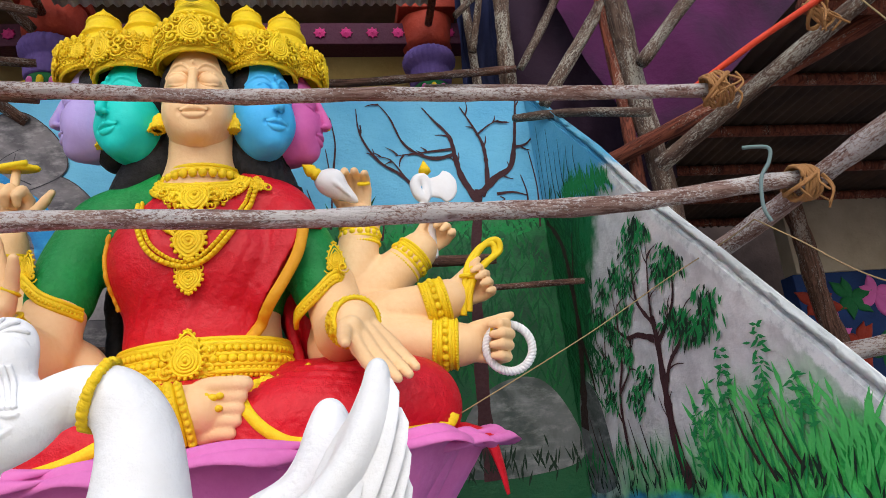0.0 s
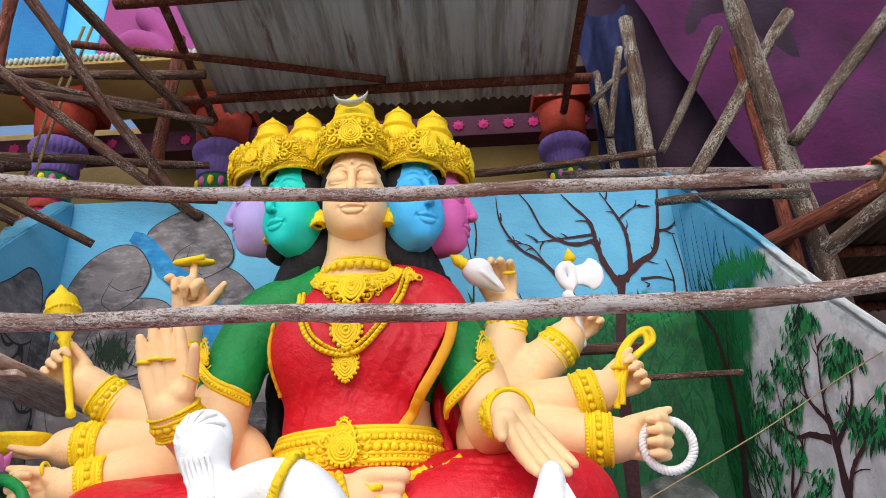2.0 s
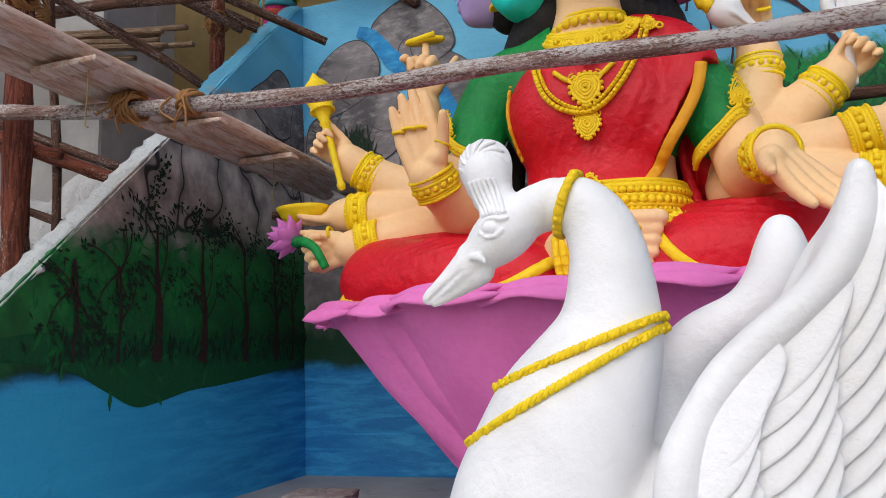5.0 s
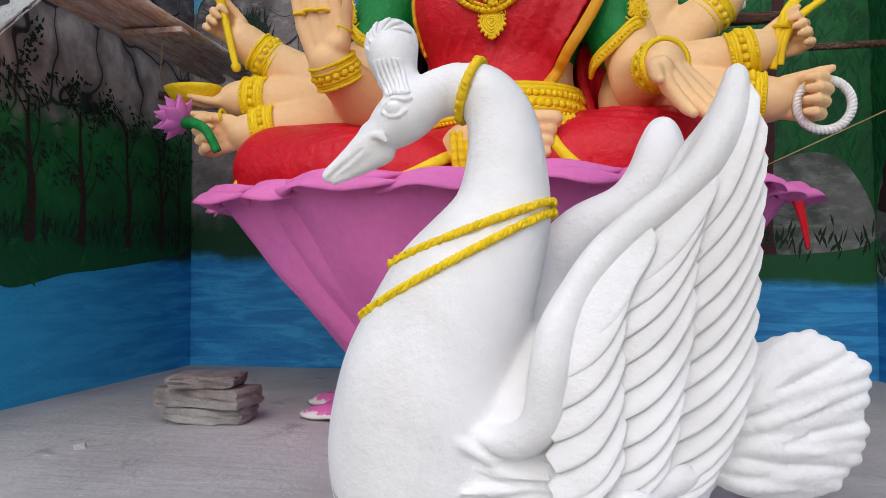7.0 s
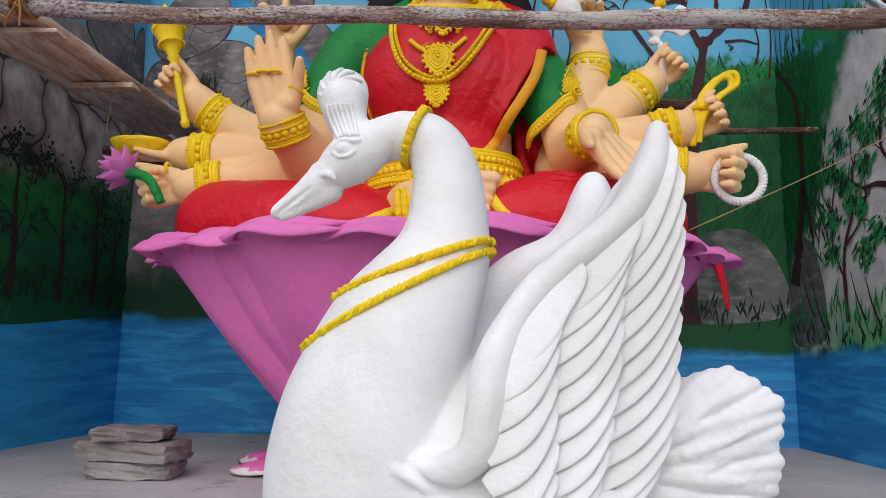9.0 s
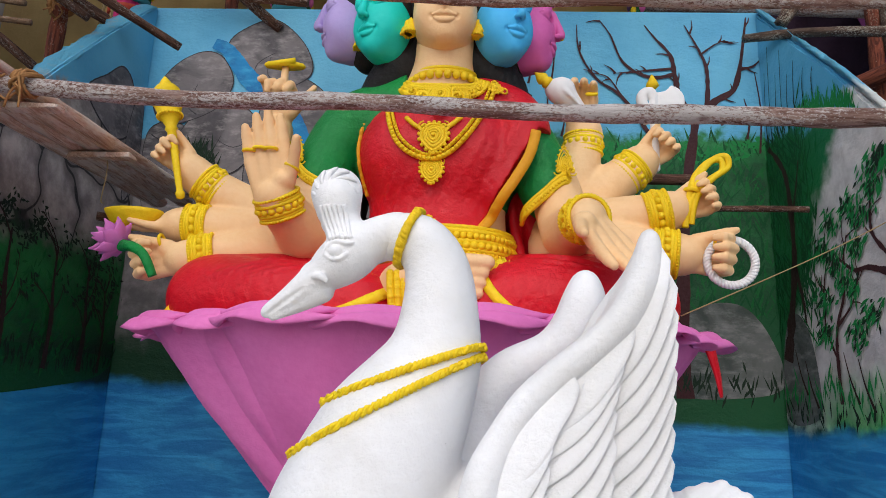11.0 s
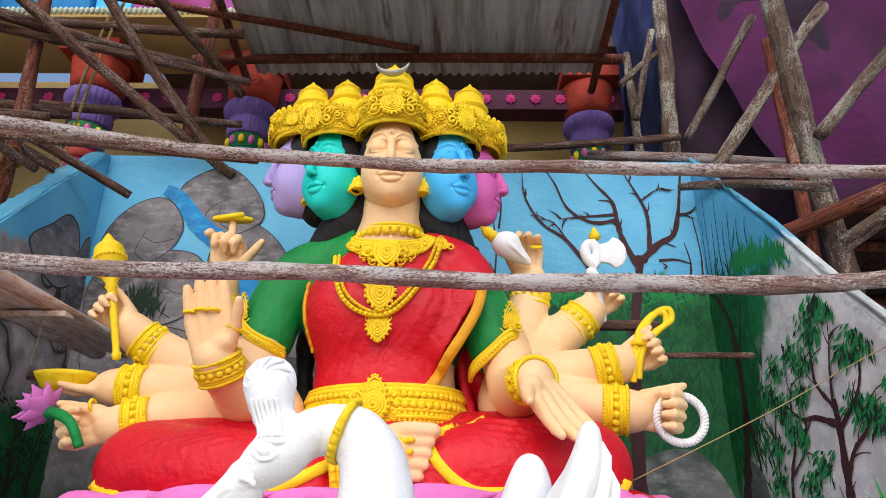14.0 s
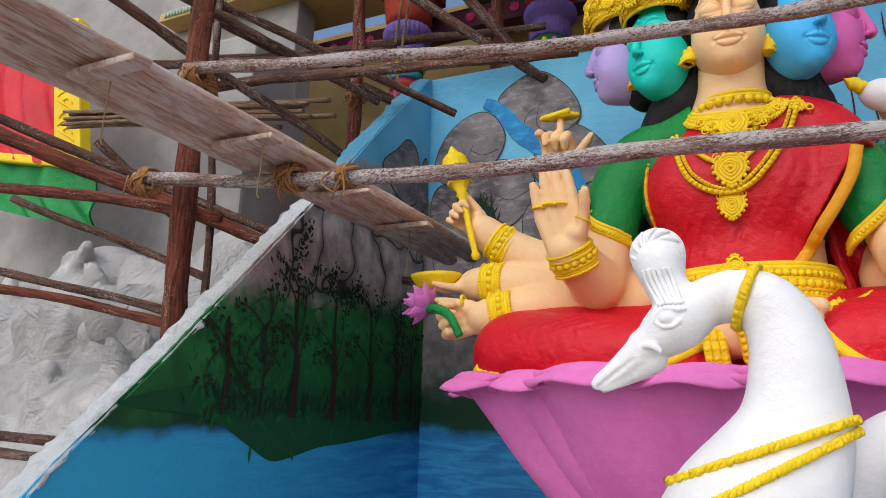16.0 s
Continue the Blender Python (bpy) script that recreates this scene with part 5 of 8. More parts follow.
# sleeve hems with a beaded edge and a raised point
for pts, tip, n in (([(-1.235, 3.12, 1.82), (-1.2, 2.99, 1.8), (-1.12, 2.955, 1.715), (-1.03, 2.96, 1.665), (-0.97, 3.04, 1.64)], (-1.19, 2.985, 1.84), (-0.45, -1, 0.1)),
                    ([(-0.065, 3.08, 1.53), (-0.045, 2.97, 1.55), (0.04, 2.93, 1.62), (0.13, 2.95, 1.7), (0.185, 3.04, 1.67), (0.21, 3.13, 1.62)], (0.135, 2.945, 1.765), (0.35, -1, 0.1))):
    q = curve_points(pts, 10)
    for dz, t in ((0.02, 0.011), (0.0, 0.013), (-0.022, 0.012)):
        statue.add(tube(q + np.array((0, -0.004, dz)), t, 8), YELLOW)
    statue.add(beads(q + np.array((0, -0.014, -0.011)), 0.009), YELLOW)
    statue.add(plaque(tip, n, 0.036, 2.4), YELLOW)
    statue.add(curl((tip[0] + 0.03, tip[1] - 0.004, tip[2] - 0.03), n, 0.028, 200, 1), YELLOW)
    statue.add(curl((tip[0] - 0.03, tip[1] - 0.004, tip[2] - 0.03), n, 0.028, -20, -1), YELLOW)

# necklaces
for z, r, t in ((2.3, 0.162, 0.012), (2.28, 0.166, 0.012)):
    statue.add(ring((HX - 0.005, 3.1, z), (0, -0.12, 1), r, t, 40), YELLOW)
statue.add(ring_beads((HX - 0.006, 3.095, 2.256), (0, -0.12, 1), 0.176, 0.021), YELLOW)
NX = HX - 0.004
for wide, top, bot, t in ((0.185, 2.25, 2.175, 0.012), (0.198, 2.246, 2.155, 0.013), (0.213, 2.242, 2.13, 0.012), (0.228, 2.238, 2.105, 0.013)):
    xz = [(NX + wide * math.sin(a), top - (top - bot) * math.cos(a)) for a in np.linspace(-1.5, 1.5, 15)]
    line = laid(cloth, xz, 0.008, 3)
    statue.add(tube(line, t, 8), YELLOW)
    statue.add(beads(line + np.array((0, -0.01, -0.012)), t * 0.6), YELLOW)
p0 = front(cloth, NX, 2.115, 0.02)
statue.add(plaque(p0, (0, -1, 0.35), 0.062, 1.6, True), YELLOW)
for sx in (-1, 1):
    for dx, dz, r in ((0.085, 0.0, 0.04), (0.065, -0.055, 0.028), (0.14, 0.035, 0.032), (0.115, -0.015, 0.026), (0.185, 0.075, 0.026)):
        q = front(cloth, NX + sx * dx, 2.115 + dz, 0.016)
        statue.add(curl(q, (sx * 0.2, -1, 0.35), r, 90, sx, 1.4), YELLOW)
        statue.add(bead(q + np.array((0, 0.004, -r * 0.8)), r * 0.45), YELLOW)
chain = [(-0.765, 2.235), (-0.745, 2.12), (-0.72, 2.0), (-0.675, 1.88), (-0.6, 1.81), (-0.498, 1.785), (-0.41, 1.815), (-0.335, 1.89), (-0.28, 1.98), (-0.235, 2.09), (-0.2, 2.19)]
for shift, t in ((0.0, 0.014), (0.02, 0.01)):
    xz = [(x + shift * (1 if x < -0.498 else -1) * (abs(x + 0.498) > 0.05), z + shift * 0.8) for x, z in chain]
    line = laid(cloth, xz, 0.012)
    statue.add(tube(line, t * 0.9, 8), YELLOW)
    statue.add(beads(line + np.array((0, -0.008, 0)), t * 0.85), YELLOW)
for sx, x in ((-1, -0.76), (1, -0.2)):
    q = front(cloth, x, 2.19, 0.016)
    statue.add(plaque(q, (sx * 0.3, -1, 0.4), 0.03, 1.5), YELLOW)
    statue.add(curl(q + np.array((sx * 0.04, 0.004, -0.02)), (sx * 0.3, -1, 0.4), 0.03, 0, sx), YELLOW)
for x, z, r in ((-0.498, 1.735, 0.05), (-0.49, 1.895, 0.062)):
    q = front(cloth, x, z, 0.018)
    statue.add(plaque(q, (0, -1, 0.05), r, 1.25, True), YELLOW)
    for sx in (-1, 1):
        statue.add(curl(q + np.array((sx * r * 0.8, 0.004, r * 0.75)), (0, -1, 0.05), r * 0.5, 90, sx), YELLOW)
q = laid(cloth, [(-0.63, 2.0), (-0.57, 1.945), (-0.49, 1.925), (-0.42, 1.945), (-0.36, 2.0)], 0.01)
statue.add(tube(q, 0.012, 8), YELLOW)

# girdle
for z, fat, t in ((1.462, 0.0, 0.013), (1.44, 0.006, 0.016), (1.395, 0.008, 0.014), (1.35, 0.012, 0.014), (1.318, 0.016, 0.013)):
    a = np.linspace(0, 2 * math.pi, 60, endpoint=False)
    el = np.stack([CX + (0.375 + fat) * np.cos(a), 3.21 + (0.275 + fat) * np.sin(a), z - 0.02 * np.cos(a) * 0 + 0 * a], 1)
    statue.add(tube(el, t, 8, closed=True), YELLOW)
a = np.linspace(0, 2 * math.pi, 72, endpoint=False)
for z, s, n in ((1.418, 0.018, 74), (1.372, 0.022, 60), (1.332, 0.014, 90), (1.302, 0.012, 100)):
    ang = np.linspace(0, 2 * math.pi, n, endpoint=False)
    statue.add(merge(*[bead((CX + 0.388 * math.cos(b), 3.21 + 0.288 * math.sin(b), z), s) for b in ang]), YELLOW)
statue.add(moved(lathe([(0.36, 1.3), (0.385, 1.3), (0.38, 1.46), (0.36, 1.47)], 48), Matrix.Translation((CX, 3.21, 0)) @ Matrix.Diagonal((1, 0.735, 1, 1))), YELLOW)
bk = np.array((CX - 0.02, 2.895, 1.365))
statue.add(plaque(bk + np.array((0, -0.01, 0)), (0, -1, 0.15), 0.06, 1.25), YELLOW)
statue.add(plaque(bk + np.array((0, 0.008, 0.055)), (0, -1, 0.15), 0.05, 1.5), YELLOW)
for sx in (-1, 1):
    for dx, dz, r, st in ((0.08, 0.045, 0.042, 60), (0.13, 0.055, 0.034, 40), (0.085, -0.03, 0.04, 120), (0.14, 0.0, 0.036, 90), (0.055, -0.085, 0.036, 150), (0.11, -0.075, 0.03, 150), (0.18, 0.03, 0.026, 60)):
        statue.add(curl(bk + np.array((sx * dx, 0.012 + 0.25 * dx * dx / 0.1, dz)), (sx * dx * 2, -1, 0.15), r, st if sx > 0 else 180 - st, sx, 1.5), YELLOW)
        statue.add(bead(bk + np.array((sx * dx, 0.024 + 0.25 * dx * dx / 0.1, dz)), (r, 0.02, r)), YELLOW)
statue.add(plaque(bk + np.array((0, 0.004, -0.085)), (0, -1, 0.1), 0.04, 1.2, True), YELLOW)

# heads, each with its crown; the middle one carries a crescent
face, hair, crown, ear, spire, ear_drop = head_forms()
for (x, y, z), yaw, paint, k in (((HX, 2.985, 2.6), 4, SKIN, 0.98), ((-0.785, 3.06, 2.6), -28, TEAL, 0.87), ((-0.175, 3.06, 2.578), 32, BLUE, 0.87), ((-0.985, 3.2, 2.685), -78, VIOLET, 0.9), ((-0.06, 3.2, 2.605), 80, PINK, 0.9)):
    m = pose(x, y, z, 0, 0, yaw) @ Matrix.Diagonal((k, k, 1.0, 1.0))
    statue.add(moved(face, m), paint)
    statue.add(moved(hair, m), BLACK)
    if abs(yaw) < 60:
        statue.add(moved(ear, m), YELLOW)
    statue.add(bead(m @ Vector((0, -0.183, 0.145)), (0.008, 0.006, 0.012)), paint)
    statue.add(moved(crown, m @ Matrix.Diagonal((1.02, 1.02, 0.96, 1.0)) @ pose(0, 0, 0, 2, 0, 0)), YELLOW)
for x, y, z, k, lean in ((HX - 0.008, 3.02, 2.985, 1.1, 0), (-0.945, 3.13, 3.03, 0.86, -4), (-0.752, 3.13, 3.07, 0.78, -2), (-0.246, 3.13, 3.06, 0.78, 2), (-0.06, 3.13, 2.99, 0.86, 4)):
    statue.add(moved(spire, pose(x, y, z, 0, lean, 0) @ Matrix.Scale(k, 4)), YELLOW)
statue.add(bead((0.145, 3.17, 2.555), 0.012), YELLOW)
arc = np.linspace(radians(190), radians(350), 15)
statue.add(tube([(HX - 0.002 + 0.092 * math.cos(b), 2.86, 3.225 + 0.085 * math.sin(b)) for b in arc], [0.003 + 0.022 * math.sin(math.pi * i / 14) for i in range(15)], 10, squash=0.6), GREYPAINT)
mass = Clay((-1.15, 2.95, 1.3), (0.2, 3.8, 2.8), 0.017)
mass.limb([(CX, 3.38, 2.6), (CX, 3.42, 2.2), (CX, 3.45, 1.5)], [0.24, 0.28, 0.3], 0.05)
for sx in (-1, 1):
    mass.limb([(CX + sx * 0.12, 3.24, 2.56), (CX + sx * 0.2, 3.2, 2.4), (CX + sx * 0.31, 3.21, 2.28), (CX + sx * 0.42, 3.26, 2.15)], [0.16, 0.145, 0.115, 0.075], 0.04)
mass.limb([(-0.86, 3.42, 2.1), (-0.95, 3.42, 1.75), (-0.93, 3.4, 1.4)], [0.08, 0.05, 0.04], 0.03)
mass.ripple(lambda x, y, z: 0.007 * np.sin(70 * x + 40 * np.abs(x + 0.485) * z) + 0 * y)
statue.add(mass.skin(), BLACK)
statue.add(moved(tube([(0, 0, 0), (0.0, 0.1, 0.1)], 0.02, 8), pose(CX, 3.4, 2.7)), BLACK)

# the ten arms
right = Clay((-2.15, 2.5, 1.05), (-0.85, 3.55, 2.55), 0.0085)
right.limb([(-1.095, 3.12, 1.76), (-1.11, 3.02, 1.52), (-1.12, 2.95, 1.41)], [0.12, 0.118, 0.11], 0.03)
right.limb([(-1.11, 2.96, 1.42), (-1.15, 2.82, 1.48), (-1.185, 2.71, 1.535)], [0.112, 0.095, 0.08], 0.03)
grip(right, (-1.19, 2.7, 1.525), (-0.16, -0.12, 1.0), (0.05, -1, -0.1), 0.41, (2, 2, 3, 5), 1, 0.0, 0.4, 14)
for path, rad in (([(-1.13, 3.3, 1.42), (-1.3, 3.32, 1.68), (-1.4, 3.28, 1.97), (-1.4, 3.26, 2.1)], (0.12, 0.105, 0.078, 0.07)),
                  ([(-1.05, 3.22, 1.42), (-1.36, 3.14, 1.54), (-1.65, 3.06, 1.695), (-1.75, 3.0, 1.775)], (0.13, 0.115, 0.085, 0.068)),
                  ([(-1.05, 3.2, 1.4), (-1.36, 3.08, 1.44), (-1.67, 3.0, 1.473), (-1.79, 2.99, 1.47)], (0.13, 0.11, 0.08, 0.06)),
                  ([(-1.0, 3.15, 1.36), (-1.3, 3.02, 1.345), (-1.585, 2.93, 1.3), (-1.69, 2.9, 1.275)], (0.13, 0.1, 0.078, 0.068))):
    right.limb(path, rad, 0.04)
right.ball((-1.12, 3.15, 1.42), (0.17, 0.17, 0.15), 0.06)
grip(right, (-1.4, 3.25, 2.115), (0.06, 0.05, 1), (-0.1, -1, 0.1), 0.39, (70, 72, 60, 40), 1, 0.03, 0.75, 4)
grip(right, (-1.74, 3.0, 1.775), (-0.75, -0.15, 0.6), (0.2, -1, -0.2), 0.3, (62, 60, 58, 52), 1, 0.06, 0.3, 20)
grip(right, (-1.785, 2.99, 1.467), (-1, -0.05, 0.0), (0.0, -0.45, 0.9), 0.29, (16, 14, 14, 18), -1, 0.05, 0.3, 10)
grip(right, (-1.68, 2.89, 1.277), (-1, -0.15, -0.12), (0.1, -1, 0.05), 0.35, (64, 66, 66, 62), 1, 0.05, 0.25, 16)
statue.add(right.skin(), SKIN)
left = Clay((-0.2, 2.15, 0.98), (1.12, 3.6, 2.5), 0.0085)
left.limb([(0.09, 3.1, 1.72), (0.125, 3.02, 1.54), (0.145, 2.94, 1.43)], [0.114, 0.112, 0.108], 0.03)
left.limb([(0.14, 2.93, 1.42), (0.17, 2.76, 1.42), (0.195, 2.61, 1.415)], [0.108, 0.092, 0.076], 0.03)
grip(left, (0.2, 2.595, 1.41), (0.36, -0.55, -0.72), (0.3, -0.62, 0.7), 0.395, (3, 4, 4, 4), 1, 0.03, 0.5, 8)
for path, rad in (([(0.12, 3.3, 1.5), (0.2, 3.3, 1.75), (0.262, 3.3, 2.0), (0.262, 3.3, 2.1)], (0.13, 0.11, 0.085, 0.075)),
                  ([(0.12, 3.3, 1.5), (0.29, 3.3, 1.68), (0.495, 3.3, 1.85), (0.565, 3.3, 1.91)], (0.13, 0.115, 0.088, 0.075)),
                  ([(0.1, 3.28, 1.5), (0.34, 3.17, 1.535), (0.585, 3.08, 1.565), (0.66, 3.08, 1.585)], (0.13, 0.115, 0.085, 0.07)),
                  ([(0.1, 3.2, 1.42), (0.34, 3.08, 1.395), (0.595, 3.01, 1.355), (0.68, 3.0, 1.345)], (0.13, 0.11, 0.085, 0.075))):
    left.limb(path, rad, 0.04)
grip(left, (0.262, 3.29, 2.1), (-0.05, -0.1, 1), (-0.2, -1, 0.1), 0.33, (38, 38, 36, 34), -1, 0.08, 0.4, 20)
grip(left, (0.565, 3.3, 1.905), (0.75, 0.1, 0.65), (0.0, -1, 0.0), 0.31, (60, 62, 58, 50), -1, 0.05, 0.25, 20)
grip(left, (0.67, 3.08, 1.585), (0.85, 0.05, 0.35), (0.0, -1, 0.0), 0.31, (58, 60, 56, 50), -1, 0.06, 0.3, 18)
grip(left, (0.675, 3.0, 1.343), (1, -0.05, -0.05), (0.05, -1, 0.0), 0.365, (66, 66, 66, 64), -1, 0.04, 0.25, 16)
statue.add(left.skin(), SKIN)
for c0, ax, r in (((-1.172, 2.755, 1.508), (-0.25, -0.6, 0.9), 0.1), ((-1.4, 3.28, 1.97), (-0.2, 0, 1), 0.088), ((-1.645, 3.06, 1.693), (-0.75, -0.3, 0.55), 0.096), ((-1.665, 3.0, 1.473), (-1, -0.1, 0.02), 0.096), ((-1.585, 2.93, 1.302), (-1, -0.2, -0.2), 0.1),
                  ((0.188, 2.64, 1.416), (0.25, -0.9, -0.05), 0.09), ((0.262, 3.3, 2.0), (0.03, 0.0, 1), 0.094), ((0.5, 3.3, 1.855), (0.7, 0.0, 0.62), 0.098), ((0.582, 3.08, 1.566), (1, -0.1, 0.2), 0.104), ((0.598, 3.01, 1.355), (1, -0.15, -0.1), 0.106)):
    statue.add(bangle(c0, ax, r - 0.004, 0.098), YELLOW)
for c0, ax, r in (((-1.30, 2.66, 1.735), (0, -0.1, 1), 0.028), ((-1.25, 2.655, 1.745), (0, -0.1, 1), 0.028), ((-1.2, 2.655, 1.742), (0, -0.1, 1), 0.028), ((-1.1, 2.67, 1.66), (0.5, 0, 1), 0.032), ((0.8, 2.96, 1.385), (1, 0, -0.3), 0.026), ((0.3, 3.2, 2.25), (0, -0.6, 1), 0.026), ((-1.8, 2.95, 1.87), (1, 0.3, 0.3), 0.028), ((-1.77, 2.86, 1.36), (1, 0, 0.2), 0.03)):
    statue.add(ring(c0, ax, r, 0.008, 16), YELLOW)

for x, z in ((-0.925, 2.515), (-0.125, 2.48)):
    statue.add(moved(ear_drop, pose(x, 3.08, z) @ Matrix.Scale(1.0, 4)), YELLOW)

# attributes held by the arms
mace = merge(lathe([(0.0, -0.6), (0.02, -0.59), (0.024, -0.565), (0.016, -0.55), (0.017, -0.5), (0.02, -0.3), (0.024, -0.22), (0.034, -0.205), (0.026, -0.19), (0.05, -0.14), (0.062, -0.13), (0.055, -0.12), (0.074, -0.06), (0.078, -0.045), (0.072, -0.03), (0.076, -0.01), (0.068, 0.02), (0.05, 0.042), (0.03, 0.052), (0.03, 0.064), (0.014, 0.09), (0.003, 0.105)], 24),
             ring_beads((0, 0, -0.045), (0, 0, 1), 0.078, 0.009), ring_beads((0, 0, -0.13), (0, 0, 1), 0.062, 0.008))
statue.add(moved(mace, pose(-1.865, 2.91, 2.14, 0, -14, 0) @ Matrix.Scale(0.96, 4)), YELLOW)
statue.add(moved(lathe([(0.0, -0.075), (0.05, -0.07), (0.085, -0.045), (0.11, 0.0), (0.118, 0.02), (0.11, 0.022), (0.095, 0.0), (0.0, -0.04)], 30), pose(-1.98, 2.95, 1.512, 0, 0, 0) @ Matrix.Diagonal((1.25, 0.85, 1, 1))), YELLOW)
stem = curve_points([(-1.93, 2.81, 1.325), (-1.86, 2.76, 1.31), (-1.78, 2.73, 1.265), (-1.735, 2.75, 1.17)], 6)
statue.add(tube(stem, np.linspace(0.026, 0.02, len(stem)), 10), GREEN)
statue.add(bead((-1.93, 2.81, 1.325), (0.034, 0.034, 0.03)), GREEN)
FLOWER = enamel("flower_paint", srgb(222, 132, 206), srgb(196, 96, 176), 0.5, 40, 0.15, 0.4)


def petal(length, width, cup):
    """A pointed cupped petal from the origin along +z."""
    v, f = [], []
    n, m = 9, 7
    for i in range(n):
        u = i / (n - 1)
        w = width * math.sin(math.pi * min(1, 0.12 + 0.88 * u) ** 1.1) * (1 - u ** 6) + 0.002
        for j in range(m):
            s = 2 * j / (m - 1) - 1
            v.append((w * s, -cup * math.sin(math.pi * u * 0.8) + 0.35 * w * s * s, length * u))
    for i in range(n - 1):
        for j in range(m - 1):
            f.append((i * m + j, i * m + j + 1, (i + 1) * m + j + 1, (i + 1) * m + j))
    back = [(x, y + 0.008, z) for x, y, z in v]
    k = len(v)
    f2 = [tuple(reversed([q + k for q in g])) for g in f]
    edge = [j for j in range(m)] + [i * m + m - 1 for i in range(1, n)] + [(n - 1) * m + j for j in range(m - 2, -1, -1)] + [i * m for i in range(n - 2, 0, -1)]
    side = [(edge[i], edge[i - 1], edge[i - 1] + k, edge[i] + k) for i in range(len(edge))]
    return np.array(v + back), f + f2 + side


for count, open_a, ln in ((5, 18, 0.15), (7, 42, 0.15), (7, 62, 0.13)):
    for i in range(count):
        m = pose(-1.93, 2.81, 1.325, 0, -62, 0) @ Matrix.Scale(0.92, 4) @ pose(0, 0, 0, 0, 0, 360 * i / count + open_a) @ pose(0, 0, 0, open_a)
        statue.add(moved(petal(ln * 1.08, 0.042, 0.012), m), FLOWER)
# offering ladle: flat scalloped leaf on a short stem
statue.add(tube([(-1.365, 3.2, 2.23), (-1.36, 3.2, 2.43)], [0.024, 0.02], 10), SKIN)
plate = lathe([(0.0, -0.008), (0.14, -0.01), (0.15, 0.0), (0.14, 0.01), (0.0, 0.012)], 44, lambda a, z: 1 + 0.06 * abs(math.sin(6 * a)))
statue.add(moved(plate, pose(-1.365, 3.2, 2.44, 4, 3, 0) @ Matrix.Diagonal((0.75, 0.3, 1.1, 1))), YELLOW)
statue.add(tube([(-1.445, 3.16, 2.43), (-1.295, 3.16, 2.45)], 0.016, 8), YELLOW)
conch = Clay((-0.1, 3.05, 2.05), (0.4, 3.5, 2.45), 0.008)
conch.limb([(0.05, 3.24, 2.305), (0.1, 3.22, 2.26), (0.225, 3.22, 2.155)], [0.045, 0.066, 0.015], 0.02)
conch.limb([(0.06, 3.19, 2.3), (0.12, 3.15, 2.24), (0.2, 3.18, 2.165)], [0.01, 0.012, 0.006], 0.008)
conch.ball((0.1, 3.2, 2.28), (0.075, 0.06, 0.07), 0.02)
statue.add(moved(conch.skin(), Matrix.Translation((0.055, 3.15, 2.3)) @ Matrix.Scale(0.88, 4) @ Matrix.Translation((-0.0, -3.2, -2.33))), WHITE)
statue.add(moved(lathe([(0.0, 0.07), (0.01, 0.055), (0.028, 0.03), (0.034, 0.012), (0.026, 0.0), (0.034, -0.012), (0.03, -0.03), (0.0, -0.035)], 16), pose(0.053, 3.15, 2.305, 10, -52, 0)), YELLOW)
axe = Clay((0.45, 3.35, 1.85), (0.95, 3.6, 2.6), 0.008)
axe.cap((0.655, 3.46, 1.9), (0.655, 3.48, 2.43), 0.024, 0.026, 0.01)
axe.ball((0.755, 3.48, 2.345), (0.095, 0.02, 0.11), 0.01)
axe.ball((0.7, 3.48, 2.46), (0.06, 0.05, 0.05), 0.015, cut=True)
axe.ball((0.7, 3.48, 2.225), (0.06, 0.05, 0.05), 0.015, cut=True)
axe.limb([(0.64, 3.475, 2.26), (0.6, 3.475, 2.3), (0.585, 3.475, 2.37), (0.62, 3.475, 2.41), (0.645, 3.475, 2.37)], [0.026, 0.03, 0.03, 0.026, 0.018], 0.01)
axe.ball((0.605, 3.47, 2.215), (0.028, 0.022, 0.028), 0.01)
statue.add(moved(axe.skin(), Matrix.Translation((0.635, 3.31, 2.33)) @ Matrix.Scale(0.86, 4) @ Matrix.Translation((-0.655, -3.48, -2.435))), WHITE)
statue.add(moved(lathe([(0.02, 0), (0.034, 0.014), (0.03, 0.03), (0.016, 0.055), (0.003, 0.08)], 16), pose(0.635, 3.31, 2.33)), YELLOW)
loop = curve_points([(0.74, 3.14, 1.62), (0.76, 3.13, 1.72), (0.79, 3.14, 1.82), (0.86, 3.15, 1.9), (0.92, 3.15, 1.915), (0.925, 3.15, 1.86), (0.86, 3.14, 1.81), (0.79, 3.13, 1.74), (0.75, 3.12, 1.66), (0.735, 3.13, 1.57)], 8) + np.array((-0.02, -0.09, -0.075))
for o in (-0.014, 0.014):
    statue.add(tube(loop + np.array((o, 0.0, o * 0.6)), 0.016, 8), YELLOW)
statue.add(ring((0.745, 3.05, 1.67), (0.2, 0, 1), 0.034, 0.011, 18), YELLOW)
ang = np.linspace(0, 2 * math.pi, 160, endpoint=False)
garland = []
for ph in (0, 2.1, 4.2):
    rr = 0.105 + 0.011 * np.cos(14 * ang + ph)
    garland.append(tube(np.stack([0.872 + rr * np.cos(ang), 2.95 + 0.011 * np.sin(14 * ang + ph) + 0.0 * ang, 1.303 + rr * np.sin(ang)], 1), 0.0095, 7, closed=True))
statue.add(merge(*garland), WHITE)

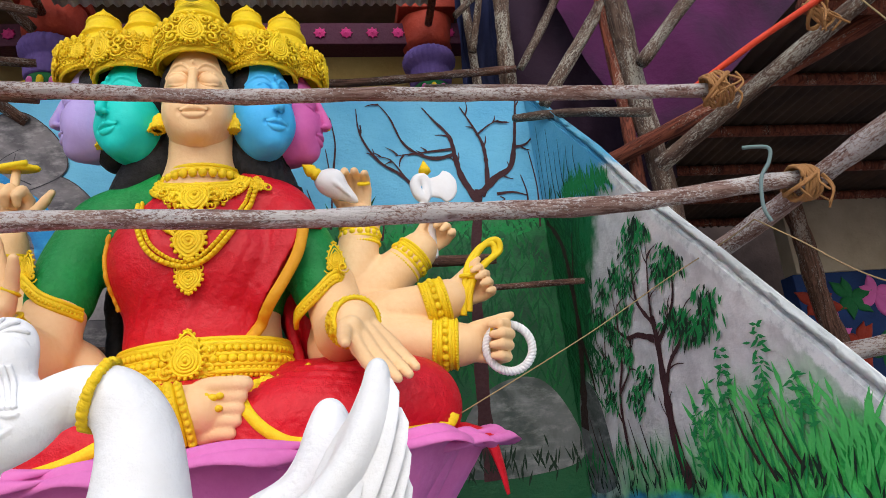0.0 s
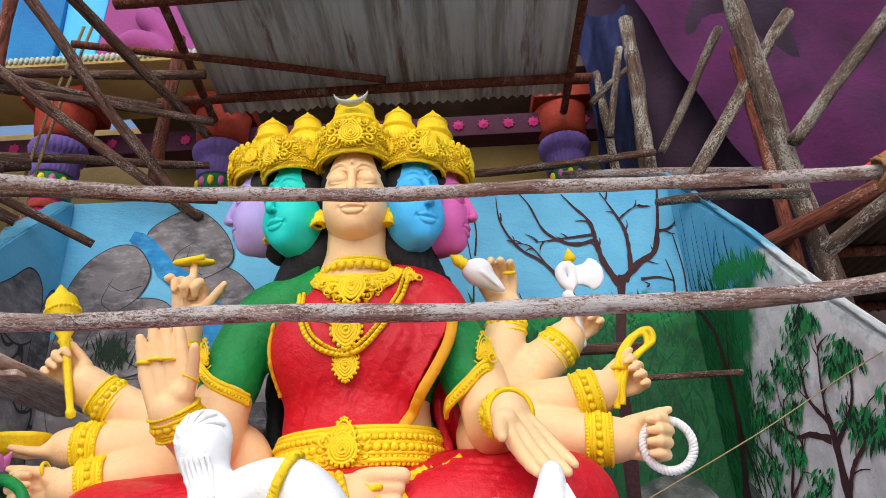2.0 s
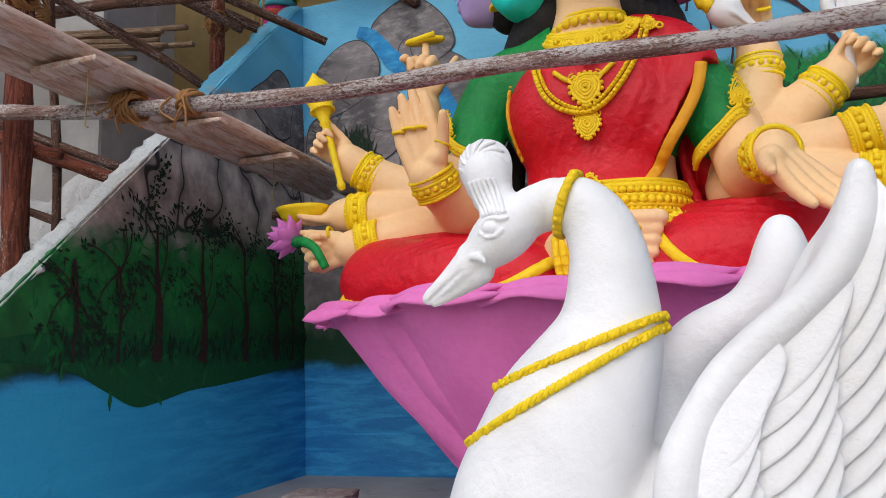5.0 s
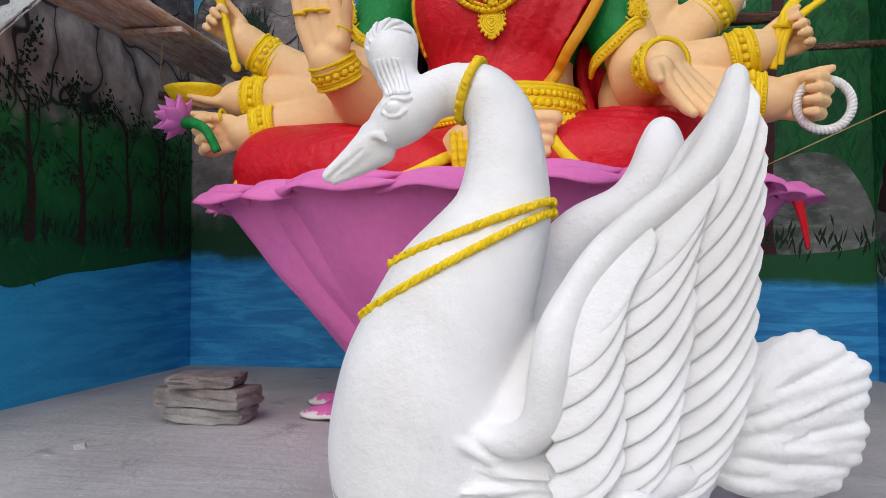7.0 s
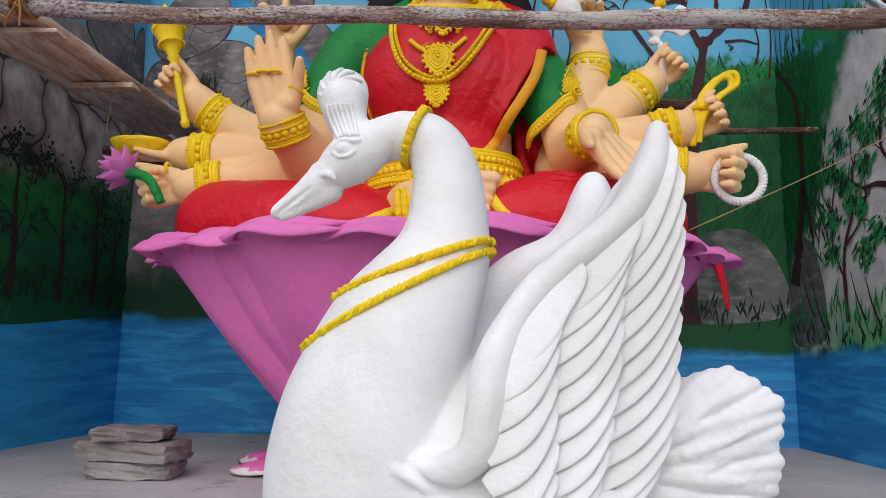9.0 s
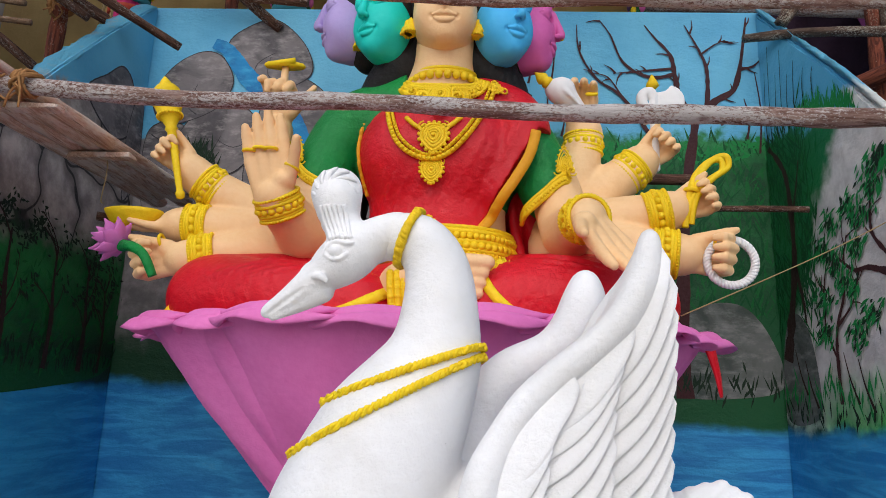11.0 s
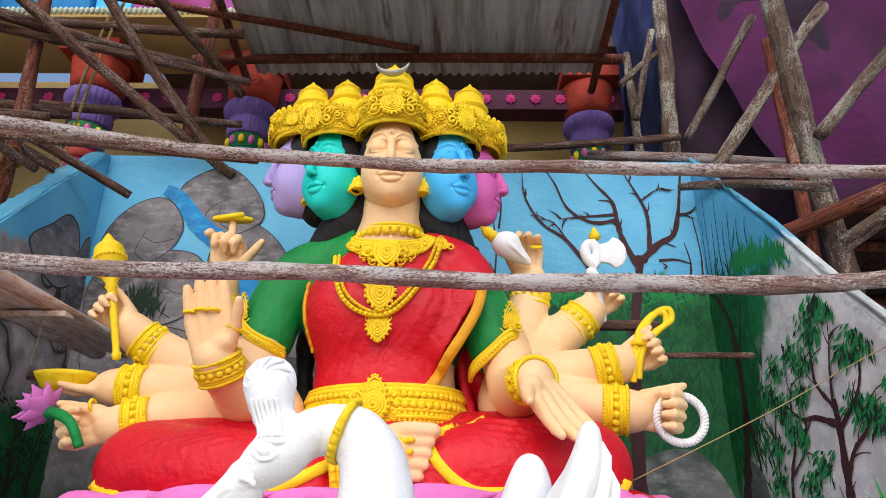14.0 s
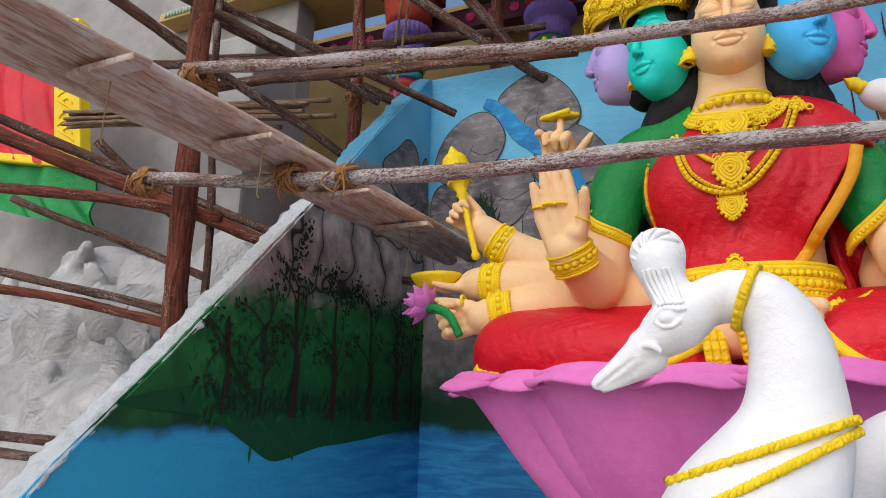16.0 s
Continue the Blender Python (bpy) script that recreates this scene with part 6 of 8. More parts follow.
# crossed legs under the skirt, hem, foot
legs = Clay((-1.85, 2.25, 0.82), (0.8, 3.75, 1.5), 0.012)
legs.limb([(-0.85, 3.2, 1.13), (-1.2, 3.02, 1.13), (-1.5, 2.86, 1.09)], [0.21, 0.19, 0.178], 0.05)
legs.limb([(-1.5, 2.86, 1.08), (-1.1, 2.7, 1.06), (-0.72, 2.62, 1.03)], [0.18, 0.16, 0.13], 0.06)
legs.limb([(-0.15, 3.2, 1.14), (0.18, 3.02, 1.13), (0.41, 2.86, 1.08)], [0.22, 0.2, 0.185], 0.05)
legs.limb([(0.41, 2.86, 1.08), (0.05, 2.7, 1.07), (-0.25, 2.64, 1.04)], [0.19, 0.175, 0.13], 0.06)
legs.ball((CX, 3.1, 1.12), (0.5, 0.4, 0.2), 0.08)
legs.ball((CX, 2.95, 0.95), (1.02, 0.5, 0.09), 0.05)
rng = random.Random(8)
for i in range(9):
    u = i / 8
    fold(legs, [(-1.0 + 0.1 * u, 1.27 - 0.2 * u), (-1.25, 1.2 - 0.2 * u), (-1.45, 1.14 - 0.14 * u), (-1.58, 1.09 - 0.06 * u)], 0.012 + 0.009 * rng.random(), 0.007)
    fold(legs, [(-0.14 + 0.1 * u, 1.27 - 0.24 * u), (0.12, 1.23 - 0.22 * u), (0.35, 1.18 - 0.17 * u), (0.5, 1.1 - 0.06 * u)], 0.012 + 0.009 * rng.random(), 0.007)
statue.add(legs.skin(), RED)
ribbon(legs, [(0.0, 1.31), (-0.1, 1.25), (-0.22, 1.17), (-0.215, 1.11), (-0.15, 1.03), (-0.06, 0.975), (0.05, 0.97), (0.2, 0.975)], 0.022, 0.004, YELLOW)
ribbon(legs, [(-0.56, 1.2), (-0.6, 1.1), (-0.68, 1.04), (-0.8, 0.985), (-0.95, 0.955)], 0.024, 0.004, YELLOW)
ribbon(legs, [(-1.64, 1.02), (-1.58, 0.985), (-1.45, 0.965), (-1.3, 0.96)], 0.022, 0.006, YELLOW)
ribbon(legs, [(0.3, 0.97), (0.42, 0.975), (0.53, 0.99), (0.56, 1.03)], 0.022, 0.006, YELLOW)
foot = Clay((-0.8, 2.25, 0.9), (-0.1, 2.85, 1.35), 0.008)
foot.limb([(-0.58, 2.62, 1.12), (-0.45, 2.53, 1.12), (-0.36, 2.51, 1.11)], [0.09, 0.085, 0.075], 0.03)
foot.ball((-0.38, 2.53, 1.11), (0.1, 0.06, 0.1), 0.03)
for i in range(5):
    z = 1.195 - 0.042 * i
    ln = (0.21, 0.225, 0.235, 0.245, 0.265)[i]
    r = (0.03, 0.024, 0.023, 0.022, 0.02)[i]
    foot.limb([(-0.37, 2.5, z - 0.005), (-0.31, 2.485, z + 0.003), (-ln, 2.49, z)], [r * 1.1, r, r * 0.95], 0.01)
statue.add(foot.skin(), SKIN)
for z, x in ((1.153, -0.32), (1.11, -0.325)):
    statue.add(merge(bead((x, 2.455, z), (0.022, 0.012, 0.014)), bead((x + 0.026, 2.455, z + 0.004), (0.016, 0.012, 0.013)), bead((x - 0.02, 2.457, z + 0.008), 0.012)), YELLOW)
for dx, t in ((-0.035, 0.016), (0.0, 0.02), (0.035, 0.016)):
    pts = curve_points([(-0.47 + dx, 2.45, 1.21), (-0.45 + dx, 2.425, 1.15), (-0.43 + dx, 2.43, 1.07), (-0.42 + dx, 2.46, 1.0)], 6)
    statue.add(tube(pts, t, 8), YELLOW)
    statue.add(beads(pts + np.array((0, -0.012, 0)), 0.012), YELLOW)
ank = curve_points([(-0.575, 2.5, 1.15), (-0.565, 2.47, 1.07), (-0.555, 2.48, 0.98)], 8)
for dx in (-0.028, 0.0, 0.028):
    statue.add(tube(ank + np.array((dx, 0.004, 0)), 0.016, 8), YELLOW)
    statue.add(beads(ank + np.array((dx, 0, 0)), 0.016), YELLOW)
# the end of the drape that falls behind the arm, and its tip below the seat
fall = Clay((-0.3, 2.9, 1.1), (0.5, 3.6, 2.1), 0.012)
fall.limb([(-0.1, 3.4, 1.95), (0.0, 3.38, 1.65), (0.2, 3.36, 1.3)], [0.1, 0.16, 0.2], 0.04)
for i in range(5):
    fall.limb([(-0.12 + 0.03 * i, 3.27, 1.85), (-0.1 + 0.075 * i, 3.225, 1.55), (-0.04 + 0.12 * i, 3.17, 1.24)], [0.016, 0.026, 0.03], 0.012)
statue.add(fall.skin(), RED)
tip = curve_points([(0.6, 2.85, 0.98), (0.68, 2.75, 0.93), (0.72, 2.75, 0.82), (0.74, 2.76, 0.7)], 6)
statue.add(tube(tip, np.linspace(0.06, 0.012, len(tip)), 10, squash=0.35), RED)
tagged(statue.build("statue"), "brightly painted cement statue seated cross-legged, five heads and ten arms", "statue")


# ---- lotus pedestal ----
def lotus_petal(half, foot=False):
    """One broad petal of the flared bowl, standing round the z axis at angle 0 (towards -y)."""
    prof = [(0.5, 0.1), (0.56, 0.2), (0.66, 0.32), (0.78, 0.46), (0.9, 0.6), (1.0, 0.74), (1.09, 0.86), (1.15, 0.93), (1.2, 0.935), (1.23, 0.9)]
    if foot:
        prof = [(0.42, 0.16), (0.46, 0.15), (0.53, 0.13), (0.6, 0.1), (0.66, 0.075), (0.7, 0.05), (0.72, 0.02)]
    prof = curve_points(prof, 3)
    n, m = len(prof), 15
    v, f = [], []
    for layer in (0, 1):
        for i, (r, z) in enumerate(prof):
            u = i / (n - 1)
            for j in range(m):
                s = 2 * j / (m - 1) - 1
                bulge = 0.085 * (1 - s * s) * math.sin(math.pi * min(1, u * 0.62 + 0.08))
                wide = half * (1.0 if u < 0.8 else 1 - 0.35 * ((u - 0.8) / 0.2) ** 2)
                a = -math.pi / 2 + wide * s
                lip = (0.1 * (1 - abs(s) ** 1.3) - 0.03) * max(0, (u - 0.75) / 0.25)
                rr = r + bulge + lip - 0.012 * abs(s) ** 6 - layer * (0.05 if not foot else 0.03)
                zz = z + (0.03 * layer if u > 0.7 else 0) + 0.012 * math.sin(5 * s + 9 * u)
                v.append((rr * math.cos(a), rr * math.sin(a), max(zz, 0.0) - (0.012 if foot and layer else 0)))
    k = n * m
    for i in range(n - 1):
        for j in range(m - 1):
            q = (i * m + j, i * m + j + 1, (i + 1) * m + j + 1, (i + 1) * m + j)
            f.append(q)
            f.append(tuple(reversed([x + k for x in q])))
    for j in range(m - 1):
        a, b = (n - 1) * m + j, (n - 1) * m + j + 1
        f.append((a, b, b + k, a + k))
    for i in range(n - 1):
        for j, flip in ((0, False), (m - 1, True)):
            a, b = i * m + j, (i + 1) * m + j
            f.append((a + k, b + k, b, a)[:: -1 if flip else 1])
    me = bpy.data.meshes.new("petal")
    me.from_pydata([tuple(p) for p in v], [], f)
    me.polygons.foreach_set("use_smooth", [True] * len(me.polygons))
    me.materials.append(LOTUSFOOT if foot else LOTUS)
    return me


lotus = thing("lotus_pedestal", "pink painted cement lotus pedestal with broad flaring petals", "pedestal", at=(-0.515, 2.93, 0.0))
lotus.scale = (1.0, 0.68, 1.0)
petal_mesh, petal_back, foot_mesh = lotus_petal(radians(19.2)), lotus_petal(radians(18)), lotus_petal(radians(17), True)
for i in range(10):
    ob = part("petal", petal_mesh, None, lotus)
    ob.rotation_euler = (0, 0, radians(36 * i + 14))
for i in range(10):
    ob = part("petal", petal_back, None, lotus)
    ob.rotation_euler = (0, 0, radians(36 * i + 32))
    ob.scale = (0.95, 0.95, 0.99)
for i in range(11):
    ob = part("foot_petal", foot_mesh, None, lotus, "lower petal, paint worn to white at its edge")
    ob.scale = (1.03, 1.03, 0.72)
    ob.rotation_euler = (0, 0, radians(360 / 11 * i + 3))
part("seat", lathe([(0.45, 0.0), (0.47, 0.1), (0.6, 0.3), (0.85, 0.6), (1.0, 0.84), (1.02, 0.9), (0.9, 0.93), (0.0, 0.94)], 48), LOTUS, lotus)

# ---- the swan, one mesh ----
swan = Figure()
SY = 1.66
NY = 1.6
bird = Clay((-0.88, 1.15, -0.05), (0.62, 2.1, 1.3), 0.0085)
bird.ball((-0.385, NY + 0.04, 0.17), (0.375, 0.2, 0.35), 0)
bird.ball((-0.12, NY + 0.03, 0.2), (0.3, 0.2, 0.2), 0.1)
bird.limb([(-0.515, NY + 0.05, 0.0), (-0.522, NY + 0.045, 0.1), (-0.522, NY + 0.035, 0.2), (-0.508, NY + 0.02, 0.3), (-0.482, NY + 0.01, 0.4), (-0.438, NY, 0.53), (-0.37, NY, 0.65), (-0.328, NY, 0.735), (-0.313, NY, 0.805), (-0.308, NY, 0.88), (-0.31, NY, 0.955), (-0.33, NY, 1.02), (-0.375, NY, 1.068), (-0.45, NY, 1.08), (-0.5, NY - 0.005, 1.064), (-0.545, NY - 0.015, 1.03)],
          [0.21, 0.236, 0.24, 0.23, 0.212, 0.183, 0.146, 0.116, 0.1, 0.089, 0.08, 0.071, 0.062, 0.054, 0.051, 0.052], 0.02)
skull = Clay((-0.84, SY - 0.16, 0.83), (-0.4, SY + 0.14, 1.38), 0.0046)
skull.limb([(-0.44, SY, 1.126), (-0.515, SY - 0.01, 1.096), (-0.57, SY - 0.02, 1.055)], [0.05, 0.05, 0.056], 0.02)
skull.ball((-0.588, SY - 0.02, 1.042), (0.1, 0.066, 0.066), 0.03, (0, -38, 0))
skull.limb([(-0.65, SY - 0.02, 0.99), (-0.72, SY - 0.02, 0.938), (-0.788, SY - 0.02, 0.896)], [0.042, 0.026, 0.011], 0.02)
skull.limb([(-0.64, SY - 0.02, 0.958), (-0.7, SY - 0.02, 0.92), (-0.768, SY - 0.02, 0.884)], [0.034, 0.021, 0.009], 0.004)
skull.limb([(-0.68, SY - 0.065, 0.955), (-0.73, SY - 0.05, 0.922), (-0.78, SY - 0.035, 0.888)], [0.006, 0.006, 0.004], 0.004, cut=True)
skull.ball((-0.672, SY - 0.02, 1.01), (0.024, 0.026, 0.022), 0.012)
skull.limb([(-0.66, SY - 0.058, 0.988), (-0.63, SY - 0.078, 0.986), (-0.612, SY - 0.083, 0.972)], [0.006, 0.008, 0.005], 0.006)
over = Clay(tuple(skull.lo), tuple(skull.lo + skull.h * (skull.n - 1)), skull.h)
over.f = skull.f.copy()
lid = lambda xz, lift: [tuple(front(over, x, z, lift)) for x, z in xz]
q = front(over, -0.592, 1.052)
skull.ball((-0.592, q[1] + 0.004, 1.052), (0.019, 0.014, 0.017), 0.002)
skull.limb(lid([(-0.625, 1.044), (-0.61, 1.068), (-0.588, 1.077), (-0.563, 1.07), (-0.545, 1.074)], 0.003), [0.003, 0.0055, 0.006, 0.005, 0.003], 0.003)
skull.limb(lid([(-0.622, 1.043), (-0.6, 1.03), (-0.578, 1.032), (-0.56, 1.046)], 0.002), [0.003, 0.0045, 0.0045, 0.003], 0.003)
skull.limb(lid([(-0.628, 1.07), (-0.604, 1.092), (-0.578, 1.098), (-0.548, 1.088)], 0.0), [0.003, 0.0055, 0.0055, 0.003], 0.003)
skull.limb([(-0.57, SY - 0.005, 1.09), (-0.598, SY, 1.14), (-0.615, SY, 1.19), (-0.618, SY, 1.22)], [0.044, 0.034, 0.04, 0.05], 0.03)
skull.ball((-0.622, SY, 1.238), (0.072, 0.036, 0.07), 0.012)
crest = []
for k in range(11):
    pts = []
    for r in np.linspace(0.006, 0.064, 9):
        b = radians(33 * k) - 1.5 * (r / 0.07)
        pts.append((-0.622 + r * math.cos(b), SY - 0.035 * math.sqrt(max(0.03, 1 - (r / 0.073) ** 2)), 1.238 + r * math.sin(b)))
    pts = [(x, y - 0.004, z) for x, y, z in pts]
    crest.append(tube(pts, [0.003, 0.004, 0.005, 0.006, 0.0068, 0.0072, 0.007, 0.006, 0.003], 8))
for i in range(6):
    crest.append(tube(curve_points([tuple(front(skull, x, z, 0.001)) for x, z in ((-0.652 + 0.013 * i, 1.185), (-0.642 + 0.013 * i, 1.15), (-0.626 + 0.012 * i, 1.115), (-0.61 + 0.011 * i, 1.085))], 5), 0.0065, 8))
for x, z, r in ((-0.65, 1.168, 0.016), (-0.64, 1.138, 0.014)):
    skull.ball((x, SY - 0.01, z), (r, 0.02, r), 0.008)
# leading edges of the wings
bird.limb([(-0.42, 1.475, 0.275), (-0.35, 1.44, 0.245), (-0.28, 1.41, 0.238), (-0.218, 1.388, 0.285), (-0.2, 1.385, 0.38), (-0.185, 1.4, 0.47), (-0.15, 1.42, 0.55), (-0.09, 1.44, 0.64), (-0.01, 1.46, 0.715), (0.065, 1.48, 0.775), (0.135, 1.5, 0.84), (0.185, 1.52, 0.915), (0.215, 1.54, 0.99), (0.228, 1.55, 1.07)],
          [0.004, 0.016, 0.03, 0.036, 0.036, 0.034, 0.031, 0.031, 0.031, 0.031, 0.031, 0.031, 0.03, 0.018], 0.022)
bird.ball((0.1, 1.56, 0.58), (0.135, 0.04, 0.42), 0.04, (0, 17, 0))
bird.ball((-0.04, 1.52, 0.37), (0.16, 0.1, 0.3), 0.05, (0, 10, 0))
bird.limb([(-0.24, 1.78, 0.42), (-0.22, 1.82, 0.6), (-0.12, 1.86, 0.73), (0.01, 1.87, 0.8), (0.075, 1.87, 0.88), (0.096, 1.87, 0.955), (0.1, 1.87, 1.015)], [0.1, 0.07, 0.055, 0.052, 0.052, 0.042, 0.017], 0.04)
# grooves that sweep round the bend of the wing
for xz in ([(-0.405, 0.258), (-0.298, 0.2), (-0.195, 0.199), (-0.137, 0.262), (-0.102, 0.362)], [(-0.36, 0.193), (-0.258, 0.178), (-0.17, 0.185), (-0.088, 0.262)],
           [(-0.4, 0.138), (-0.284, 0.148), (-0.183, 0.152), (-0.095, 0.194)], [(-0.34, 0.1), (-0.25, 0.12), (-0.171, 0.127), (-0.071, 0.157)], [(-0.3, 0.062), (-0.23, 0.086), (-0.159, 0.094), (-0.08, 0.11)]):
    n = len(xz)
    bird.limb([tuple(front(bird, x, z - 0.02, 0.004)) for x, z in xz], [0.001] + [0.013] * (n - 2) + [0.006], 0.016)
    bird.limb([tuple(front(bird, x, z, 0.004)) for x, z in xz], [0.001] + [0.009] * (n - 2) + [0.004], 0.008, cut=True)
# loose lower feathers gathered at the foot
for x0, x1, z, r in ((-0.06, 0.15, 0.16, 0.04), (-0.2, 0.02, 0.12, 0.03), (-0.02, 0.15, 0.105, 0.036), (-0.26, -0.06, 0.07, 0.028), (-0.1, 0.12, 0.06, 0.034), (-0.3, 0.02, 0.03, 0.028)):
    bird.limb([tuple(front(bird, x, zz, lift)) for x, zz, lift in ((x0, z - 0.025, 0.0), (x0 * 0.6 + x1 * 0.4, z, 0.012), (x1 - 0.04, z + 0.015, 0.012), (x1, z + 0.012, 0.0))], [r * 0.4, r, r * 0.9, r * 0.35], 0.006)
# stem of the tail
bird.limb([(-0.02, NY + 0.03, 0.19), (0.14, NY + 0.04, 0.22), (0.26, NY + 0.07, 0.27)], [0.15, 0.085, 0.06], 0.05)
bird.ball((0.32, NY + 0.08, 0.28), (0.13, 0.03, 0.14), 0.03, (0, 20, 0))
bird.ripple(lambda x, y, z: np.where(z < 0.0, 0.1, 0.0) + 0.0022 * np.sin(17 * x + 6 * z) * np.sin(13 * z - 5 * x) + 0 * y)


def blade(path, width, thick, normal, tilt=0.25, taper=0.2):
    """A feather: a lens-shaped band along path with a rounded end, its lower edge standing proud."""
    p = curve_points(path, 5)
    n = len(p)
    nrm = np.array(normal, float) / np.linalg.norm(normal)
    v, f = [], []
    m = 9
    for i in range(n):
        u = i / (n - 1)
        d = p[min(i + 1, n - 1)] - p[max(i - 1, 0)]
        d /= np.linalg.norm(d) + 1e-9
        s = np.cross(d, nrm)
        s /= np.linalg.norm(s) + 1e-9
        w = width * (taper + (1 - taper) * min(1, u * 3)) * (1 if u < 0.72 else math.sqrt(max(0.0, 1 - ((u - 0.72) / 0.285) ** 2)))
        for j in range(m):
            a = math.pi * j / (m - 1)
            c, h = -math.cos(a), math.sin(a)
            v.append(p[i] + s * c * w * 0.5 + nrm * (thick * h ** 0.6 * (1 - 0.4 * c * 1.0) + tilt * c * w * 0.5 * 0.5))
    for i in range(n - 1):
        for j in range(m - 1):
            f.append((i * m + j, i * m + j + 1, (i + 1) * m + j + 1, (i + 1) * m + j))
    return np.array(v), f


def along(line, u):
    p = np.array(line, float)
    s = np.concatenate([[0], np.cumsum(np.linalg.norm(np.diff(p, axis=0), axis=1))])
    return np.array([np.interp(u * s[-1], s, p[:, k]) for k in range(p.shape[1])])


EDGE = [(0.245, 1.54, 1.06), (0.27, 1.54, 0.96), (0.262, 1.535, 0.83), (0.25, 1.53, 0.68), (0.24, 1.525, 0.53), (0.235, 1.52, 0.44), (0.21, 1.51, 0.34), (0.165, 1.5, 0.24), (0.12, 1.49, 0.18)]
MID2 = [(0.17, 1.52, 0.87), (0.12, 1.49, 0.76), (0.1, 1.47, 0.64), (0.1, 1.46, 0.56), (0.083, 1.455, 0.47), (0.065, 1.45, 0.37), (0.05, 1.45, 0.28), (0.02, 1.45, 0.2)]
MID1 = [(0.03, 1.47, 0.73), (-0.03, 1.44, 0.64), (-0.055, 1.425, 0.56), (-0.052, 1.42, 0.5), (-0.06, 1.415, 0.43), (-0.06, 1.41, 0.36), (-0.055, 1.41, 0.28), (-0.07, 1.41, 0.21)]
ROOT = [(-0.06, 1.45, 0.66), (-0.12, 1.425, 0.57), (-0.155, 1.41, 0.48), (-0.17, 1.4, 0.4), (-0.17, 1.395, 0.33), (-0.165, 1.39, 0.27), (-0.16, 1.39, 0.22), (-0.16, 1.39, 0.19)]
plumes = []
for tips, roots, n, w, out in ((EDGE, MID2, 13, 0.084, 0.0), (MID2, MID1, 10, 0.08, 0.014), (MID1, ROOT, 8, 0.074, 0.022)):
    for i in range(n):
        u = (i + 0.3) / n
        tip = along(tips, u)
        root = along(roots, min(1, u + 0.2)) + np.array((-0.03, -0.012, -0.05))
        mid = (tip + root) / 2 + np.array((0.012, -0.012, -0.022))
        o = np.array((0, -out, 0))
        plumes.append(blade([root + o * 0.6, mid + o, tip + o], w, 0.008, (-0.12, -1, 0.1), 0.55, 0.6))
for i in range(2, 4):
    u = i / 5
    a = np.array((-0.22 + 0.06 * u, 1.4 + 0.004 * i, 0.225 - 0.022 * i))
    b = np.array((-0.1, 1.395 + 0.004 * i, 0.19 - 0.024 * i))
    c = np.array((0.07 + 0.03 * math.sin(2 * i), 1.47, 0.215 - 0.028 * i))
    plumes.append(blade([a, (a + b) / 2 + np.array((0, -0.008, -0.02)), b, c], 0.06, 0.01, (0, -1, 0.12), 0.35, 0.4))
TAIL = [(0.27, 1.63, 0.43), (0.363, 1.64, 0.462), (0.424, 1.64, 0.467), (0.476, 1.645, 0.44), (0.52, 1.65, 0.41), (0.53, 1.65, 0.35), (0.52, 1.65, 0.3), (0.523, 1.65, 0.236), (0.5, 1.65, 0.18), (0.459, 1.645, 0.11), (0.36, 1.64, 0.09)]
fan = Clay((0.05, 1.5, 0.04), (0.58, 1.75, 0.52), 0.0062)
fan.ball((0.36, 1.655, 0.28), (0.15, 0.03, 0.175), 0.01)
for i in range(20):
    u = i / 19
    tip = along(TAIL, u)
    root = np.array((0.12 + 0.012 * math.sin(3 * i), 1.6, 0.29 - 0.13 * u))
    tip = root + (tip - root) * (1 - 0.018 / np.linalg.norm(tip - root)) * (1 + 0.014 * math.sin(5 * i))
    bend = np.array((0, -0.05, 0.02 * math.sin(2.4 * i)))
    fan.limb([root, root * 0.6 + tip * 0.4 + bend, root * 0.25 + tip * 0.75 + bend * 0.5, tip], [0.018, 0.019, 0.021, 0.018 + 0.003 * math.sin(3.3 * i)], 0.009)
for i in range(9):
    u = 0.06 + i / 9.4
    tip = along(TAIL, u)
    root = np.array((0.12, 1.58, 0.285 - 0.125 * u))
    tip = root + (tip - root) * (0.52 + 0.22 * abs(math.sin(1.7 * i + 0.5)))
    bend = np.array((0, -0.05, 0.014 * math.sin(2.1 * i + 1)))
    fan.limb([root, (root + tip) / 2 + bend, tip + np.array((0, -0.045, 0))], [0.012, 0.018, 0.005], 0.007)
swan.add(fan.skin(), SWAN)
swan.add(bird.skin(), SWAN)
lower = Matrix.Translation((0.016, NY - SY - 0.005, -0.034))
swan.add(moved(skull.skin(), lower), SWAN)
swan.add(moved(merge(*crest), lower), SWAN)
swan.add(merge(*plumes), SWAN)


def wrapped(clay, center, axis, lift=0.006, n=60, reach=0.5):
    """A closed line round the clay in the plane through center across axis."""
    a, s, u = frame_of(axis, (0, 1, 0))
    out = []
    for k in range(n):
        b = 2 * math.pi * k / n
        d = s * math.cos(b) + u * math.sin(b)
        q = np.array(center) + np.outer(np.arange(0.0, reach, 0.004), d)
        idx = np.clip(np.round((q - clay.lo) / clay.h).astype(int), 0, clay.n - 1)
        f = clay.f[tuple(idx.T)]
        hit = np.nonzero(f > 0)[0]
        r = 0.004 * (hit[0] if len(hit) else len(f) - 1) + lift
        out.append(np.array(center) + d * r)
    return np.array(out)


